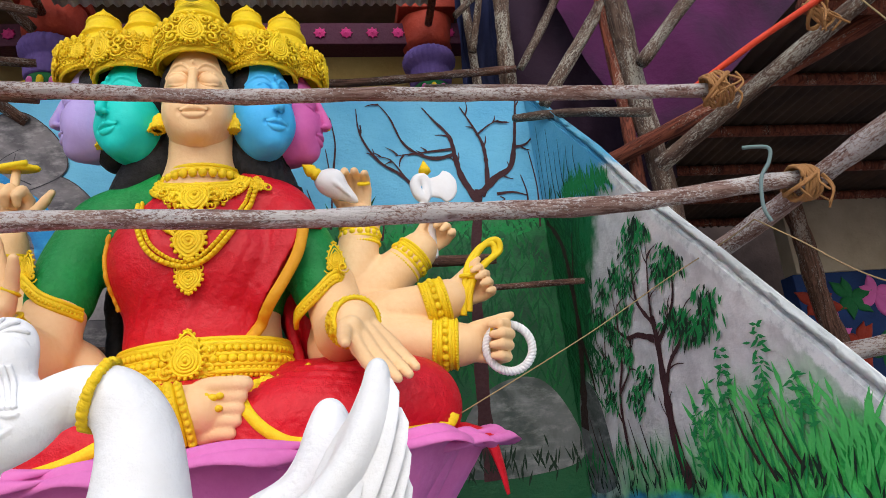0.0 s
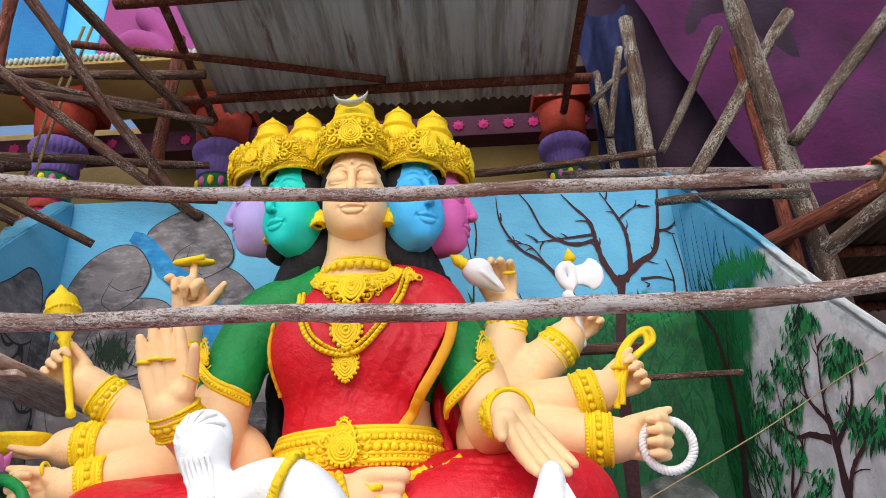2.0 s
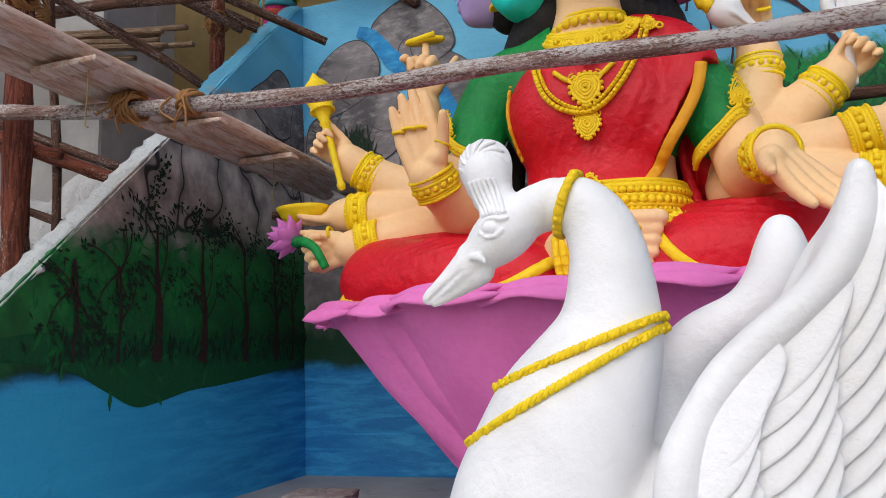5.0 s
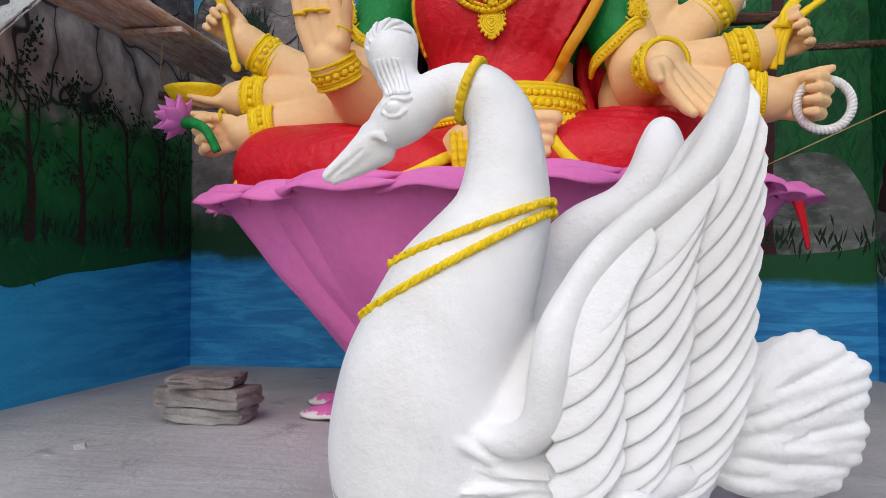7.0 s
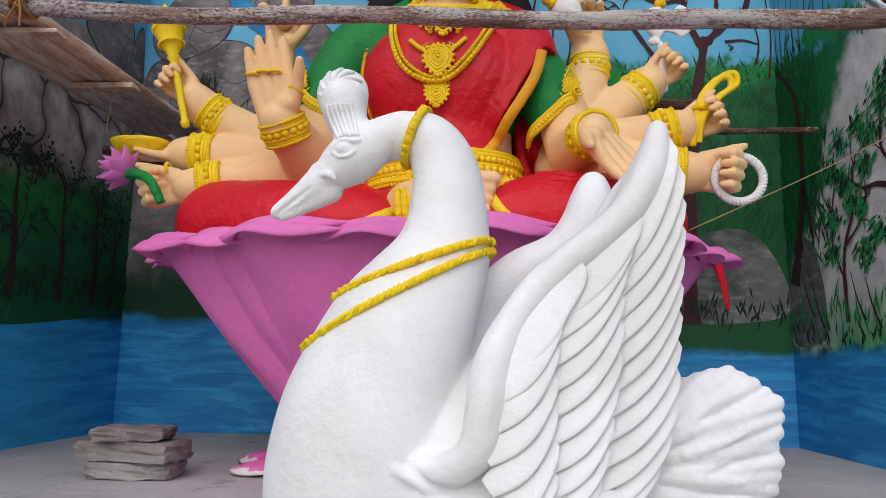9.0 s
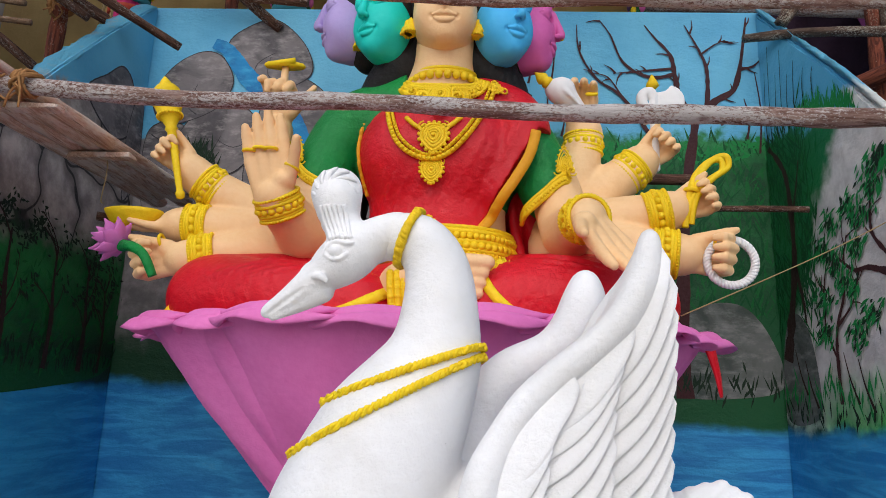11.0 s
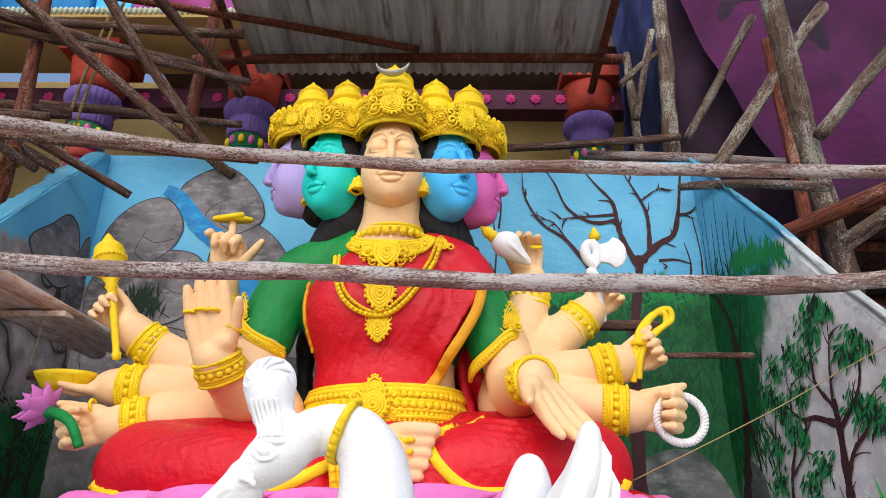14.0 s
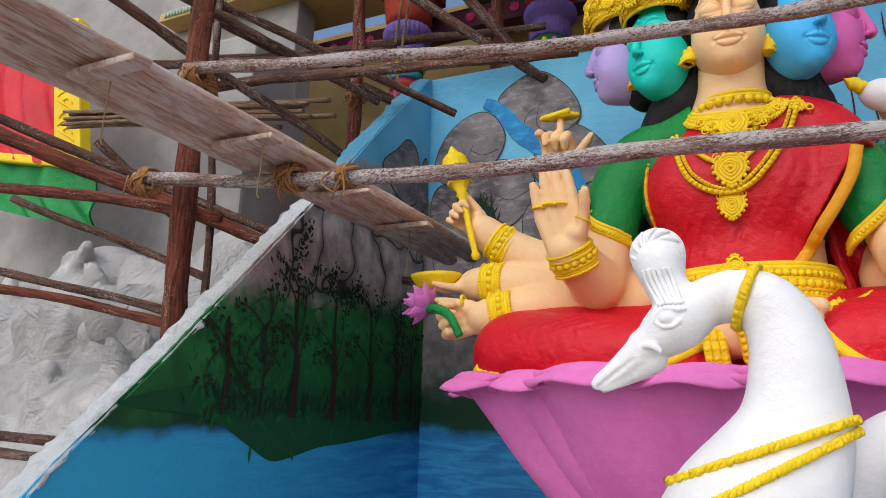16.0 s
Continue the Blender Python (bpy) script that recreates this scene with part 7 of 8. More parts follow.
for center, axis, size, reach in (((-0.402, NY, 1.065), (1, 0, -0.4), 0.0075, 0.1), ((-0.34, NY, 0.73), (-0.37, 0, 1), 0.0066, 0.3), ((-0.38, NY, 0.66), (-0.53, 0, 1), 0.0066, 0.45)):
    a, _, _ = frame_of(axis)
    line = wrapped(bird, center, axis, 0.005, 260, reach)
    k = np.arange(260) * 2 * math.pi / 260 * 44
    for ph in (0.0, math.pi):
        off = np.outer(np.cos(k + ph), a) + np.outer(np.sin(k + ph), (0, -0.6, 0))
        swan.add(tube(line + off * size * 0.9, size * 0.95, 7, closed=True), YELLOW)
bird_ob = swan.build("swan_statue")
tagged(bird_ob, "white painted cement swan with folded wings and yellow neck cords", "statue")

# ---- loose blocks on the floor ----
for i, (lo, hi, turn) in enumerate((((-0.165, -0.1, 0.0), (0.175, 0.1, 0.066), 4), ((-0.215, -0.11, 0.068), (0.195, 0.1, 0.146), -5), ((-0.15, -0.12, 0.15), (0.13, 0.09, 0.198), 12))):
    bm = bmesh.new()
    bmesh.ops.create_cube(bm, size=1.0)
    bmesh.ops.subdivide_edges(bm, edges=bm.edges[:], cuts=4, use_grid_fill=True)
    rng = random.Random(40 + i)
    size, mid = Vector(hi) - Vector(lo), (Vector(hi) + Vector(lo)) / 2
    for v in bm.verts:
        corner = sum(abs(c) > 0.49 for c in v.co)
        v.co = Vector([c * k for c, k in zip(v.co, size)]) * (1 - 0.035 * (corner - 1)) + mid + Vector((rng.uniform(-0.009, 0.009), rng.uniform(-0.009, 0.009), rng.uniform(-0.003, 0.003)))
        v.co.z = max(v.co.z, lo[2])
    ob = part("cement_block", bm, plaster("block_cement_" + "abc"[i], srgb(172, 168, 166), srgb(112, 98, 94), 0.9, 14, 1.0), smooth=False)
    ob.matrix_world = pose(-1.655, 2.57, 0.0, 0, 0, turn)
    tagged(ob, "rough grey cement block, one of three stacked on the floor", "block", "stacked blocks")
scrap = part("cement_crumb", block((-0.03, -0.02, 0.0), (0.03, 0.02, 0.03), 0.006, 0.012, 7), CEMENT, smooth=False)
scrap.matrix_world = pose(-1.86, 2.05, 0.0, 0, 0, 30) @ Matrix.Scale(0.6, 4)
tagged(scrap, "small grey lump of cement lying on the floor", "rubble")


# ---- scaffolding: posts, logs, planks, lashings ----
def lashing(center, axis, r, turns=5, width=0.05, seed=0, label="coir rope lashing round the scaffold poles"):
    """Turns of coir rope with loose ends."""
    rng = random.Random(seed)
    a, s, u = frame_of(axis)
    pts = []
    for i in range(turns * 14):
        b = 2 * math.pi * i / 14
        o = (i / (turns * 14) - 0.5) * width + 0.006 * math.sin(i * 1.7)
        rr = r + 0.004 + 0.006 * rng.random()
        pts.append(np.array(center) + a * o + rr * (s * math.cos(b) + u * math.sin(b)))
    out = [tube(pts, 0.0075, 6)]
    a2 = np.array(frame_of(s)[0])
    pts = []
    for i in range(3 * 14):
        b = 2 * math.pi * i / 14
        pts.append(np.array(center) + (r + 0.012 + 0.006 * rng.random()) * ((a * 0.9 + u * 0.5) * math.cos(b) + s * math.sin(b)) + u * 0.004 * math.sin(i))
    out.append(tube(pts, 0.007, 6))
    for i in range(5):
        p0 = np.array(center) + s * r * rng.uniform(-1, 1) + a * width * rng.uniform(-0.5, 0.5) - np.array((0, r, 0))
        ln = rng.uniform(0.05, 0.14)
        mid = p0 + np.array((rng.uniform(-0.04, 0.04), rng.uniform(-0.03, 0.0), -ln * 0.5))
        out.append(tube(curve_points([p0, mid, p0 + np.array((rng.uniform(-0.06, 0.06), rng.uniform(-0.03, 0.02), -ln))], 4), 0.005, 5))
    ob = settle(part("rope_lashing", merge(*out), ROPE))
    return tagged(ob, label, "rope", "rope lashings")


def cord(name, points, r, material, label, category="cord"):
    return tagged(settle(part(name, tube(curve_points(points, 8), r, 6), material)), label, category)


DL, LL = "old dark timber scaffold pole with patches of bark", "lichen-spotted rough timber post of the scaffold"
# posts and logs beside the wing wall with the rocks
pole("scaffold_post", [(-3.22, 2.55, -0.85), (-3.27, 2.52, 1.1), (-3.29, 2.5, 3.1), (-3.3, 2.5, 4.6)], 0.068, 0.06, POST, "thick red-brown upright timber scaffold post", 0.015, 11, "scaffold posts", 16)
pole("scaffold_post", [(-3.5, 3.0, 0.0), (-3.56, 3.0, 1.3), (-3.69, 3.0, 3.4), (-3.72, 3.0, 4.5)], 0.026, 0.024, DARKPOLE, "thin dark upright scaffold pole", 0.015, 12, "scaffold posts")
pole("scaffold_post", [(-3.15, 3.9, 0.0), (-3.16, 3.9, 2.77), (-3.2, 3.9, 3.97), (-3.22, 3.9, 5.2)], 0.05, 0.045, POST, "red-brown upright timber scaffold post", 0.012, 13, "scaffold posts")
pole("scaffold_post", [(-2.36, 4.75, 0.0), (-2.36, 4.75, 3.5), (-2.3, 4.7, 5.2)], 0.055, 0.05, POST, "red-brown upright timber scaffold post", 0.012, 14, "scaffold posts")
for i, (a, b, r0, r1, m) in enumerate((((-4.75, 2.12, 2.43), (-3.0, 3.35, 1.74), 0.05, 0.042, POST), ((-4.85, 2.2, 2.56), (-3.15, 3.3, 1.88), 0.034, 0.03, DARKPOLE),
                                       ((-4.9, 2.28, 2.1), (-3.1, 2.6, 1.83), 0.036, 0.032, POST), ((-5.5, 2.9, 2.27), (-3.9, 3.35, 1.66), 0.03, 0.028, DARKPOLE),
                                       ((-5.6, 2.8, 1.72), (-3.3, 3.05, 1.27), 0.03, 0.03, DARKPOLE), ((-5.6, 2.8, 1.61), (-3.3, 3.05, 1.19), 0.034, 0.03, POST),
                                       ((-5.4, 2.6, 0.59), (-3.2, 2.75, 0.56), 0.032, 0.03, DARKPOLE), ((-5.4, 2.6, 0.5), (-3.2, 2.75, 0.49), 0.03, 0.03, DARKPOLE),
                                       ((-3.9, 3.1, 2.96), (-1.3, 3.35, 2.84), 0.036, 0.03, DARKPOLE), ((-3.95, 1.9, 3.3), (-3.1, 3.8, 2.55), 0.036, 0.032, DARKPOLE),
                                       ((-4.1, 1.9, 3.5), (-2.95, 3.9, 3.05), 0.032, 0.03, DARKPOLE), ((-5.2, 3.0, 3.3), (-2.75, 3.6, 3.25), 0.036, 0.034, DARKPOLE),
                                       ((-4.6, 2.3, 3.9), (-2.5, 4.3, 3.05), 0.034, 0.03, DARKPOLE), ((-4.9, 3.1, 2.72), (-4.5, 3.5, 2.2), 0.04, 0.03, DARKPOLE))):
    mid = tuple((np.array(a) + np.array(b)) / 2 + np.array((0, 0, 0.01 * ((i % 3) - 1))))
    pole("scaffold_pole", [a, mid, b], r0, r1, m, DL, 0.014, 20 + i)
# seen against the light above the painted wall
for i, (a, b, r0, r1) in enumerate((((-3.6, 3.3, 4.55), (-1.9, 4.6, 3.35), 0.036, 0.03), ((-2.95, 3.6, 4.75), (-2.0, 4.4, 3.45), 0.034, 0.03), ((-2.55, 3.4, 4.55), (-1.95, 4.7, 4.15), 0.034, 0.03),
                                    ((-3.7, 3.6, 4.1), (-1.75, 4.3, 4.0), 0.026, 0.024), ((-3.6, 4.2, 4.5), (-1.9, 4.4, 4.55), 0.03, 0.03), ((-3.9, 3.2, 4.05), (-2.25, 4.5, 4.3), 0.038, 0.032),
                                    ((-3.4, 4.4, 3.86), (-1.95, 4.8, 3.95), 0.03, 0.026), ((-4.2, 3.2, 3.75), (-3.0, 4.3, 3.2), 0.04, 0.034), ((-4.4, 3.4, 3.45), (-3.0, 4.2, 3.65), 0.04, 0.036))):
    mid = tuple((np.array(a) + np.array(b)) / 2 + np.array((0, 0, -0.02)))
    pole("scaffold_pole", [a, mid, b], r0 * 1.25, r1 * 1.25, DARKPOLE, DL, 0.014, 40 + i)
for dx in (0.0, 0.07):
    line = [(-2.9 + dx, 4.3, 5.0), (-3.02 + dx, 4.25, 4.0), (-3.12 + dx, 4.2, 2.6)]
    n = 160
    pts = curve_points(line, n)
    tw = [tube(pts + np.stack([0.007 * np.cos(np.arange(len(pts)) * 0.9 + ph), 0.007 * np.sin(np.arange(len(pts)) * 0.9 + ph), 0 * np.arange(len(pts))], 1), 0.007, 5) for ph in (0, math.pi)]
    tagged(settle(part("hanging_rope", merge(*tw), TWINE)), "pale twisted rope hanging down beside the column", "rope", "hanging ropes")

# stacked canes on the scaffold
rng = random.Random(3)
for i in range(11):
    y, z = 3.5 + 0.03 * (i % 4) + rng.uniform(-0.02, 0.02), 2.84 + 0.045 * (i // 3) + rng.uniform(-0.008, 0.008)
    x1 = -3.1 - rng.uniform(0.0, 0.5)
    pole("cane", [(-5.9, y - 0.05, z + 0.3 + rng.uniform(-0.03, 0.03)), ((x1 - 5.9) / 2, y, z + 0.16), (x1, y + 0.05, z)], 0.016, 0.019, BAMBOO, "dry split cane lying in a bundle on the scaffold", 0.006, 60 + i, "stacked canes", 8)

# plank walkway on the lower pole
walkway = thing("plank_walkway", "four cement-stained half-round planks nailed to short battens", "walkway", at=(0, 0, 0))
settle(walkway)
for i in range(4):
    x0, x1 = -2.86 + 0.122 * i, -2.51 + 0.1 * i
    q = curve_points([(x0, 0.75, 2.05 - 0.004 * (i % 2)), ((x0 + x1) / 2, 2.3, 1.985), (x1, (4.3, 4.1, 4.25, 4.05)[i], 1.895)], 14)
    part("plank", tube(q, 0.066, 12, squash=0.55, rough=0.05, seed=i), PLANK, walkway, "long half-round plank, pale with cement")
for y, z in ((1.33, 1.975), (2.0, 1.945), (2.69, 1.915), (3.29, 1.89)):
    cx = -2.42 + (1.33 - y) * -0.055
    part("batten", block((cx - 0.19, y - 0.035, z - 0.03), (cx + 0.16, y + 0.035, z), 0.006, 0.006, int(y * 10)), PLANK, walkway, "short sawn batten under the planks", smooth=False)
for i, (x, y, z) in enumerate(((-2.45, 1.36, 1.93), (-2.32, 2.02, 1.92), (-2.3, 3.3, 1.86))):
    cord("loose_string", [(x, y, z), (x + 0.01, y - 0.01, z - 0.1), (x - 0.005, y, z - 0.22), (x + 0.01, y, z - 0.24)], 0.003, TWINE, "thin pale string dangling from the planks", "string")
lashing((-2.42, 2.345, 1.885), (1, 0, -0.03), 0.055, 6, 0.12, 1)
lashing((-2.1, 2.35, 1.86), (1, 0, -0.03), 0.045, 4, 0.06, 2)
lashing((-3.38, 2.34, 1.97), (1, 0.2, -0.2), 0.07, 5, 0.06, 3)
lashing((-3.24, 2.46, 2.63), (0.9, 0.1, 0.1), 0.06, 5, 0.07, 4)
lashing((-3.3, 2.55, 2.6), (0, 0, 1), 0.08, 4, 0.06, 5)
lashing((-3.12, 3.85, 3.1), (0, 0, 1), 0.07, 4, 0.06, 6)

# uprights and braces beside the cliff wall
pole("scaffold_post", [(2.42, 4.12, -0.05), (2.38, 4.1, 1.6), (2.319, 4.1, 2.6), (2.236, 4.1, 4.0), (2.18, 4.1, 5.0)], 0.088, 0.075, LICHEN, "thick lichen-spotted upright timber post", 0.012, 71, "scaffold posts", 16)
pole("scaffold_post", [(2.28, 4.2, 0.0), (2.2, 4.16, 2.4), (2.177, 4.15, 3.31), (2.14, 4.15, 4.3)], 0.045, 0.042, POST, "split red-brown timber post beside a thicker one", 0.01, 72, "scaffold posts")
pole("scaffold_post", [(1.6, 4.9, 0.0), (1.612, 4.9, 3.73), (1.622, 4.9, 4.6), (1.63, 4.9, 5.3)], 0.07, 0.062, LICHEN, LL, 0.014, 73, "scaffold posts", 14)
pole("scaffold_post", [(1.38, 5.1, 0.0), (1.376, 5.1, 3.85), (1.374, 5.1, 4.9)], 0.04, 0.036, LICHEN, LL, 0.02, 74, "scaffold posts")
for i, (a, b, r0, r1, m) in enumerate((((2.25, 4.5, 4.8), (1.58, 4.5, 3.68), 0.036, 0.032, LICHEN), ((2.6, 4.15, 4.6), (1.62, 4.2, 3.2), 0.05, 0.045, LICHEN), ((3.3, 3.85, 4.5), (2.24, 3.92, 3.36), 0.05, 0.045, LICHEN),
                                       ((1.88, 3.25, 2.3), (2.75, 1.75, 2.85), 0.042, 0.04, LICHEN), ((2.0, 4.2, 2.72), (3.4, 2.6, 3.08), 0.055, 0.06, POST), ((1.93, 3.02, 1.75), (2.35, 1.45, 2.06), 0.045, 0.048, POLE),
                                       ((-0.2, 4.6, 3.62), (1.62, 4.75, 3.82), 0.034, 0.03, DARKPOLE), ((0.9, 4.85, 3.72), (2.5, 4.35, 3.36), 0.04, 0.04, POLE), ((2.0, 3.5, 2.75), (1.45, 4.4, 3.2), 0.03, 0.03, LICHEN),
                                       ((2.25, 3.85, 1.2), (3.4, 2.6, 1.32), 0.05, 0.05, POLE), ((1.5, 4.8, 4.9), (1.35, 4.95, 4.1), 0.03, 0.03, LICHEN), ((1.2, 4.8, 4.35), (1.6, 4.9, 4.75), 0.028, 0.026, LICHEN))):
    mid = tuple((np.array(a) + np.array(b)) / 2 + np.array((0, 0, 0.015 * ((i % 3) - 1))))
    pole("scaffold_pole", [a, mid, b], r0, r1, m, "rough timber brace or rail lashed between the posts", 0.012, 80 + i)
lashing((1.79, 2.5, 2.335), (1, -0.3, 0.3), 0.065, 6, 0.08, 11)
lashing((2.02, 2.43, 1.86), (1, 0, 0.05), 0.065, 6, 0.08, 12)
lashing((2.2, 2.3, 2.58), (0.5, -0.6, 0.3), 0.055, 4, 0.04, 13)
lashing((2.2, 1.9, 1.98), (0.3, -0.9, 0.2), 0.055, 4, 0.04, 14)
cord("orange_tape", [(1.72, 2.6, 2.38), (1.95, 2.4, 2.5), (2.3, 2.1, 2.66), (2.7, 1.7, 2.9)], 0.014, ORANGECORD, "strip of orange plastic tape knotted along the pole", "tape")
cord("cord", [(1.79, 2.42, 2.02), (1.86, 2.36, 1.99), (1.85, 2.36, 1.93), (1.8, 2.36, 1.86), (1.78, 2.36, 1.74), (1.8, 2.36, 1.68)], 0.008, GREENCORD, "grey green cord tied in a loop round the pole")
cord("twine", [(0.62, 3.0, 1.1), (1.2, 2.95, 1.38), (1.6, 2.9, 1.6), (1.83, 2.75, 1.72), (1.79, 2.45, 1.72)], 0.003, TWINE, "long pale twine stretched across the niche", "twine")
cord("twine", [(1.79, 2.45, 1.72), (1.85, 2.3, 1.58), (1.92, 2.05, 1.36), (2.0, 1.7, 1.2)], 0.003, TWINE, "long pale twine stretched across the niche", "twine")
cord("twine", [(2.05, 2.0, 2.5), (2.15, 1.9, 2.2), (2.2, 1.85, 1.98)], 0.0035, TWINE, "coir string hanging between two poles", "twine")
# bars left in the painted wall behind the arms
pole("scaffold_pole", [(0.3, 4.15, 2.09), (0.75, 4.15, 2.085), (1.12, 4.1, 2.07)], 0.034, 0.034, DARKPOLE, DL, 0.006, 95)
pole("scaffold_pole", [(0.3, 3.98, 1.87), (1.05, 3.95, 1.86), (1.6, 3.92, 1.85)], 0.02, 0.018, DARKPOLE, DL, 0.006, 96)
pole("scaffold_pole", [(-2.2, 4.3, 1.68), (-1.6, 4.28, 1.7), (-0.9, 4.3, 1.68)], 0.022, 0.02, DARKPOLE, DL, 0.01, 97)
pole("scaffold_pole", [(-2.5, 3.6, 1.62), (-1.9, 4.0, 1.6), (-0.95, 4.2, 1.62)], 0.026, 0.024, DARKPOLE, DL, 0.01, 98)


# ---- what stands behind and beside the niche ----
def corrugated(x0, x1, near, far, pitch=0.085, depth=0.017):
    """A corrugated sheet: ribs run from near (y, z) to far (y, z)."""
    n = int((x1 - x0) / pitch * 6)
    xs = np.linspace(x0, x1, n)
    wave = depth * np.sin(2 * math.pi * (xs - x0) / pitch)
    v = [(x, near[0], near[1] + w) for x, w in zip(xs, wave)] + [(x, far[0], far[1] + w) for x, w in zip(xs, wave)]
    v += [(x, y, z + 0.004) for x, y, z in v]
    f = []
    for i in range(n - 1):
        f.append((i, n + i, n + i + 1, i + 1))
        f.append((2 * n + i, 2 * n + i + 1, 3 * n + i + 1, 3 * n + i))
    return np.array(v), f


ceiling = thing("tin_roof", "rusty corrugated tin sheets on timber rafters over the statue", "roof")
settle(ceiling)
for i, (x0, x1, dz) in enumerate(((-2.0, -1.2, 0.0), (-1.27, -0.45, 0.016), (-0.52, 0.3, 0.002), (0.23, 1.08, 0.017))):
    part("tin_sheet", corrugated(x0, x1, (2.3, 5.06 + dz), (5.15, 4.69 + dz)), TIN, ceiling)
for i, (a, b, r) in enumerate((((-2.5, 4.9, 4.66), (1.25, 4.88, 4.67), 0.042), ((-2.4, 3.85, 4.79), (1.25, 3.8, 4.8), 0.05), ((-2.4, 2.7, 4.95), (1.25, 2.7, 4.96), 0.05), ((-2.04, 2.3, 5.0), (-2.1, 5.3, 4.62), 0.036), ((1.1, 2.3, 5.0), (1.06, 5.3, 4.62), 0.036), ((-2.9, 4.2, 4.74), (-0.5, 4.75, 4.66), 0.032))):
    q = curve_points([a, tuple((np.array(a) + np.array(b)) / 2 + np.array((0, 0, 0.012))), b], 10)
    part("rafter", tube(q, r, 10, rough=0.04, seed=i), POST, ceiling, "round red-brown timber rafter")

# colonnade of the temple behind
CAPRED = enamel("capital_red_paint", srgb(166, 58, 36), srgb(124, 38, 26), 0.6, 30, 0.8, 0.6)
CAPVIOLET = enamel("capital_violet_paint", srgb(120, 96, 170), srgb(84, 66, 130), 0.6, 30, 0.6, 0.5)
SHAFT = enamel("shaft_magenta_paint", srgb(196, 50, 120), srgb(150, 34, 92), 0.6, 30, 0.5, 0.5)
TEALBAND = enamel("teal_band_paint", srgb(64, 150, 170), srgb(40, 110, 130), 0.6, 30, 0.5, 0.5)
DEEPGREEN = enamel("deep_green_paint", srgb(30, 110, 60), srgb(18, 80, 44), 0.6)
FRIEZE = enamel("frieze_plum_paint", srgb(74, 28, 52), srgb(50, 18, 38), 0.6)


def column(x, y):
    col = thing("temple_column", "painted temple column with red block, violet fluted capital and pink shaft", "column", "temple columns", at=(x, y, 0))
    flute = lambda n, d: (lambda a, z: 1 + d * math.cos(n * a))
    part("shaft", lathe([(0.17, 0.0), (0.17, 4.1), (0.18, 4.12)], 60, flute(20, 0.05)), SHAFT, col, "pink ribbed shaft")
    part("band", lathe([(0.19, 4.02), (0.2, 4.03), (0.2, 4.09), (0.19, 4.1)], 40), TEALBAND, col, "blue band round the shaft")
    part("band", lathe([(0.185, 3.9), (0.195, 3.91), (0.195, 3.97), (0.185, 3.98)], 40), CAPRED, col, "orange-red band round the shaft")
    neck = part("neck", lathe([(0.19, 4.1), (0.2, 4.12), (0.2, 4.24), (0.19, 4.26)], 40), DEEPGREEN, col, "green neck with yellow and pink leaves")
    for i in range(12):
        a = 2 * math.pi * i / 12
        leaf = bead((0.2 * math.cos(a), 0.2 * math.sin(a), 4.18), (0.035, 0.035, 0.05))
        part("leaf", leaf, YELLOW if i % 2 else PINK, neck)
    part("capital", lathe([(0.2, 4.26), (0.215, 4.28), (0.225, 4.36), (0.21, 4.42), (0.22, 4.45), (0.27, 4.48), (0.285, 4.54), (0.26, 4.6), (0.2, 4.62)], 90, flute(30, 0.03)), CAPVIOLET, col, "violet fluted capital")
    part("block", lathe([(0.2, 4.62), (0.25, 4.64), (0.27, 4.7), (0.29, 4.86), (0.3, 4.94), (0.27, 4.96)], 40, flute(8, 0.012)), CAPRED, col, "red carved block")
    part("abacus", block((-0.32, -0.32, 4.96), (0.32, 0.32, 5.08), 0.01), CAPRED, col, smooth=False)
    return col


col_a = column(1.08, 5.6)
SLIM = Matrix.Diagonal((0.85, 0.85, 0.972, 1.0))
col_a.matrix_world = SET @ pose(1.08, 5.6, 0) @ SLIM
for x, y in ((-2.1, 5.4), (-3.5, 5.22)):
    copy_thing(col_a, SET @ pose(x, y, 0)).matrix_world = SET @ pose(x, y, 0) @ SLIM
beam = thing("frieze_beam", "plum-coloured beam with a row of pink flower reliefs", "beam")
beam.matrix_world = SET @ Matrix.Translation((0, 0, -0.23))
part("beam_body", block((-6.0, 5.5, 4.78), (1.5, 5.72, 5.0), 0.01), FRIEZE, beam, smooth=False)
for i in range(26):
    x = -4.6 + 0.235 * i
    part("flower", rosette((x, 5.49, 4.89), (0, -1, 0), 0.06, 8), SHAFT, beam)
wall_rear = part("wall_rear", block((-7.0, 6.6, -0.85), (2.2, 6.8, 5.6), 0.01), CREAM, smooth=False)
settle(wall_rear)
tagged(wall_rear, "cream painted temple wall behind the columns", "wall", kind="structure")
# soffit takes the brown that holds shade in its colour
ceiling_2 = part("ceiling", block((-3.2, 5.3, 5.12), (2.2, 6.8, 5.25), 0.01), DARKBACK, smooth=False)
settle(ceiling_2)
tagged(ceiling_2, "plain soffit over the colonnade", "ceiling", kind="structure")

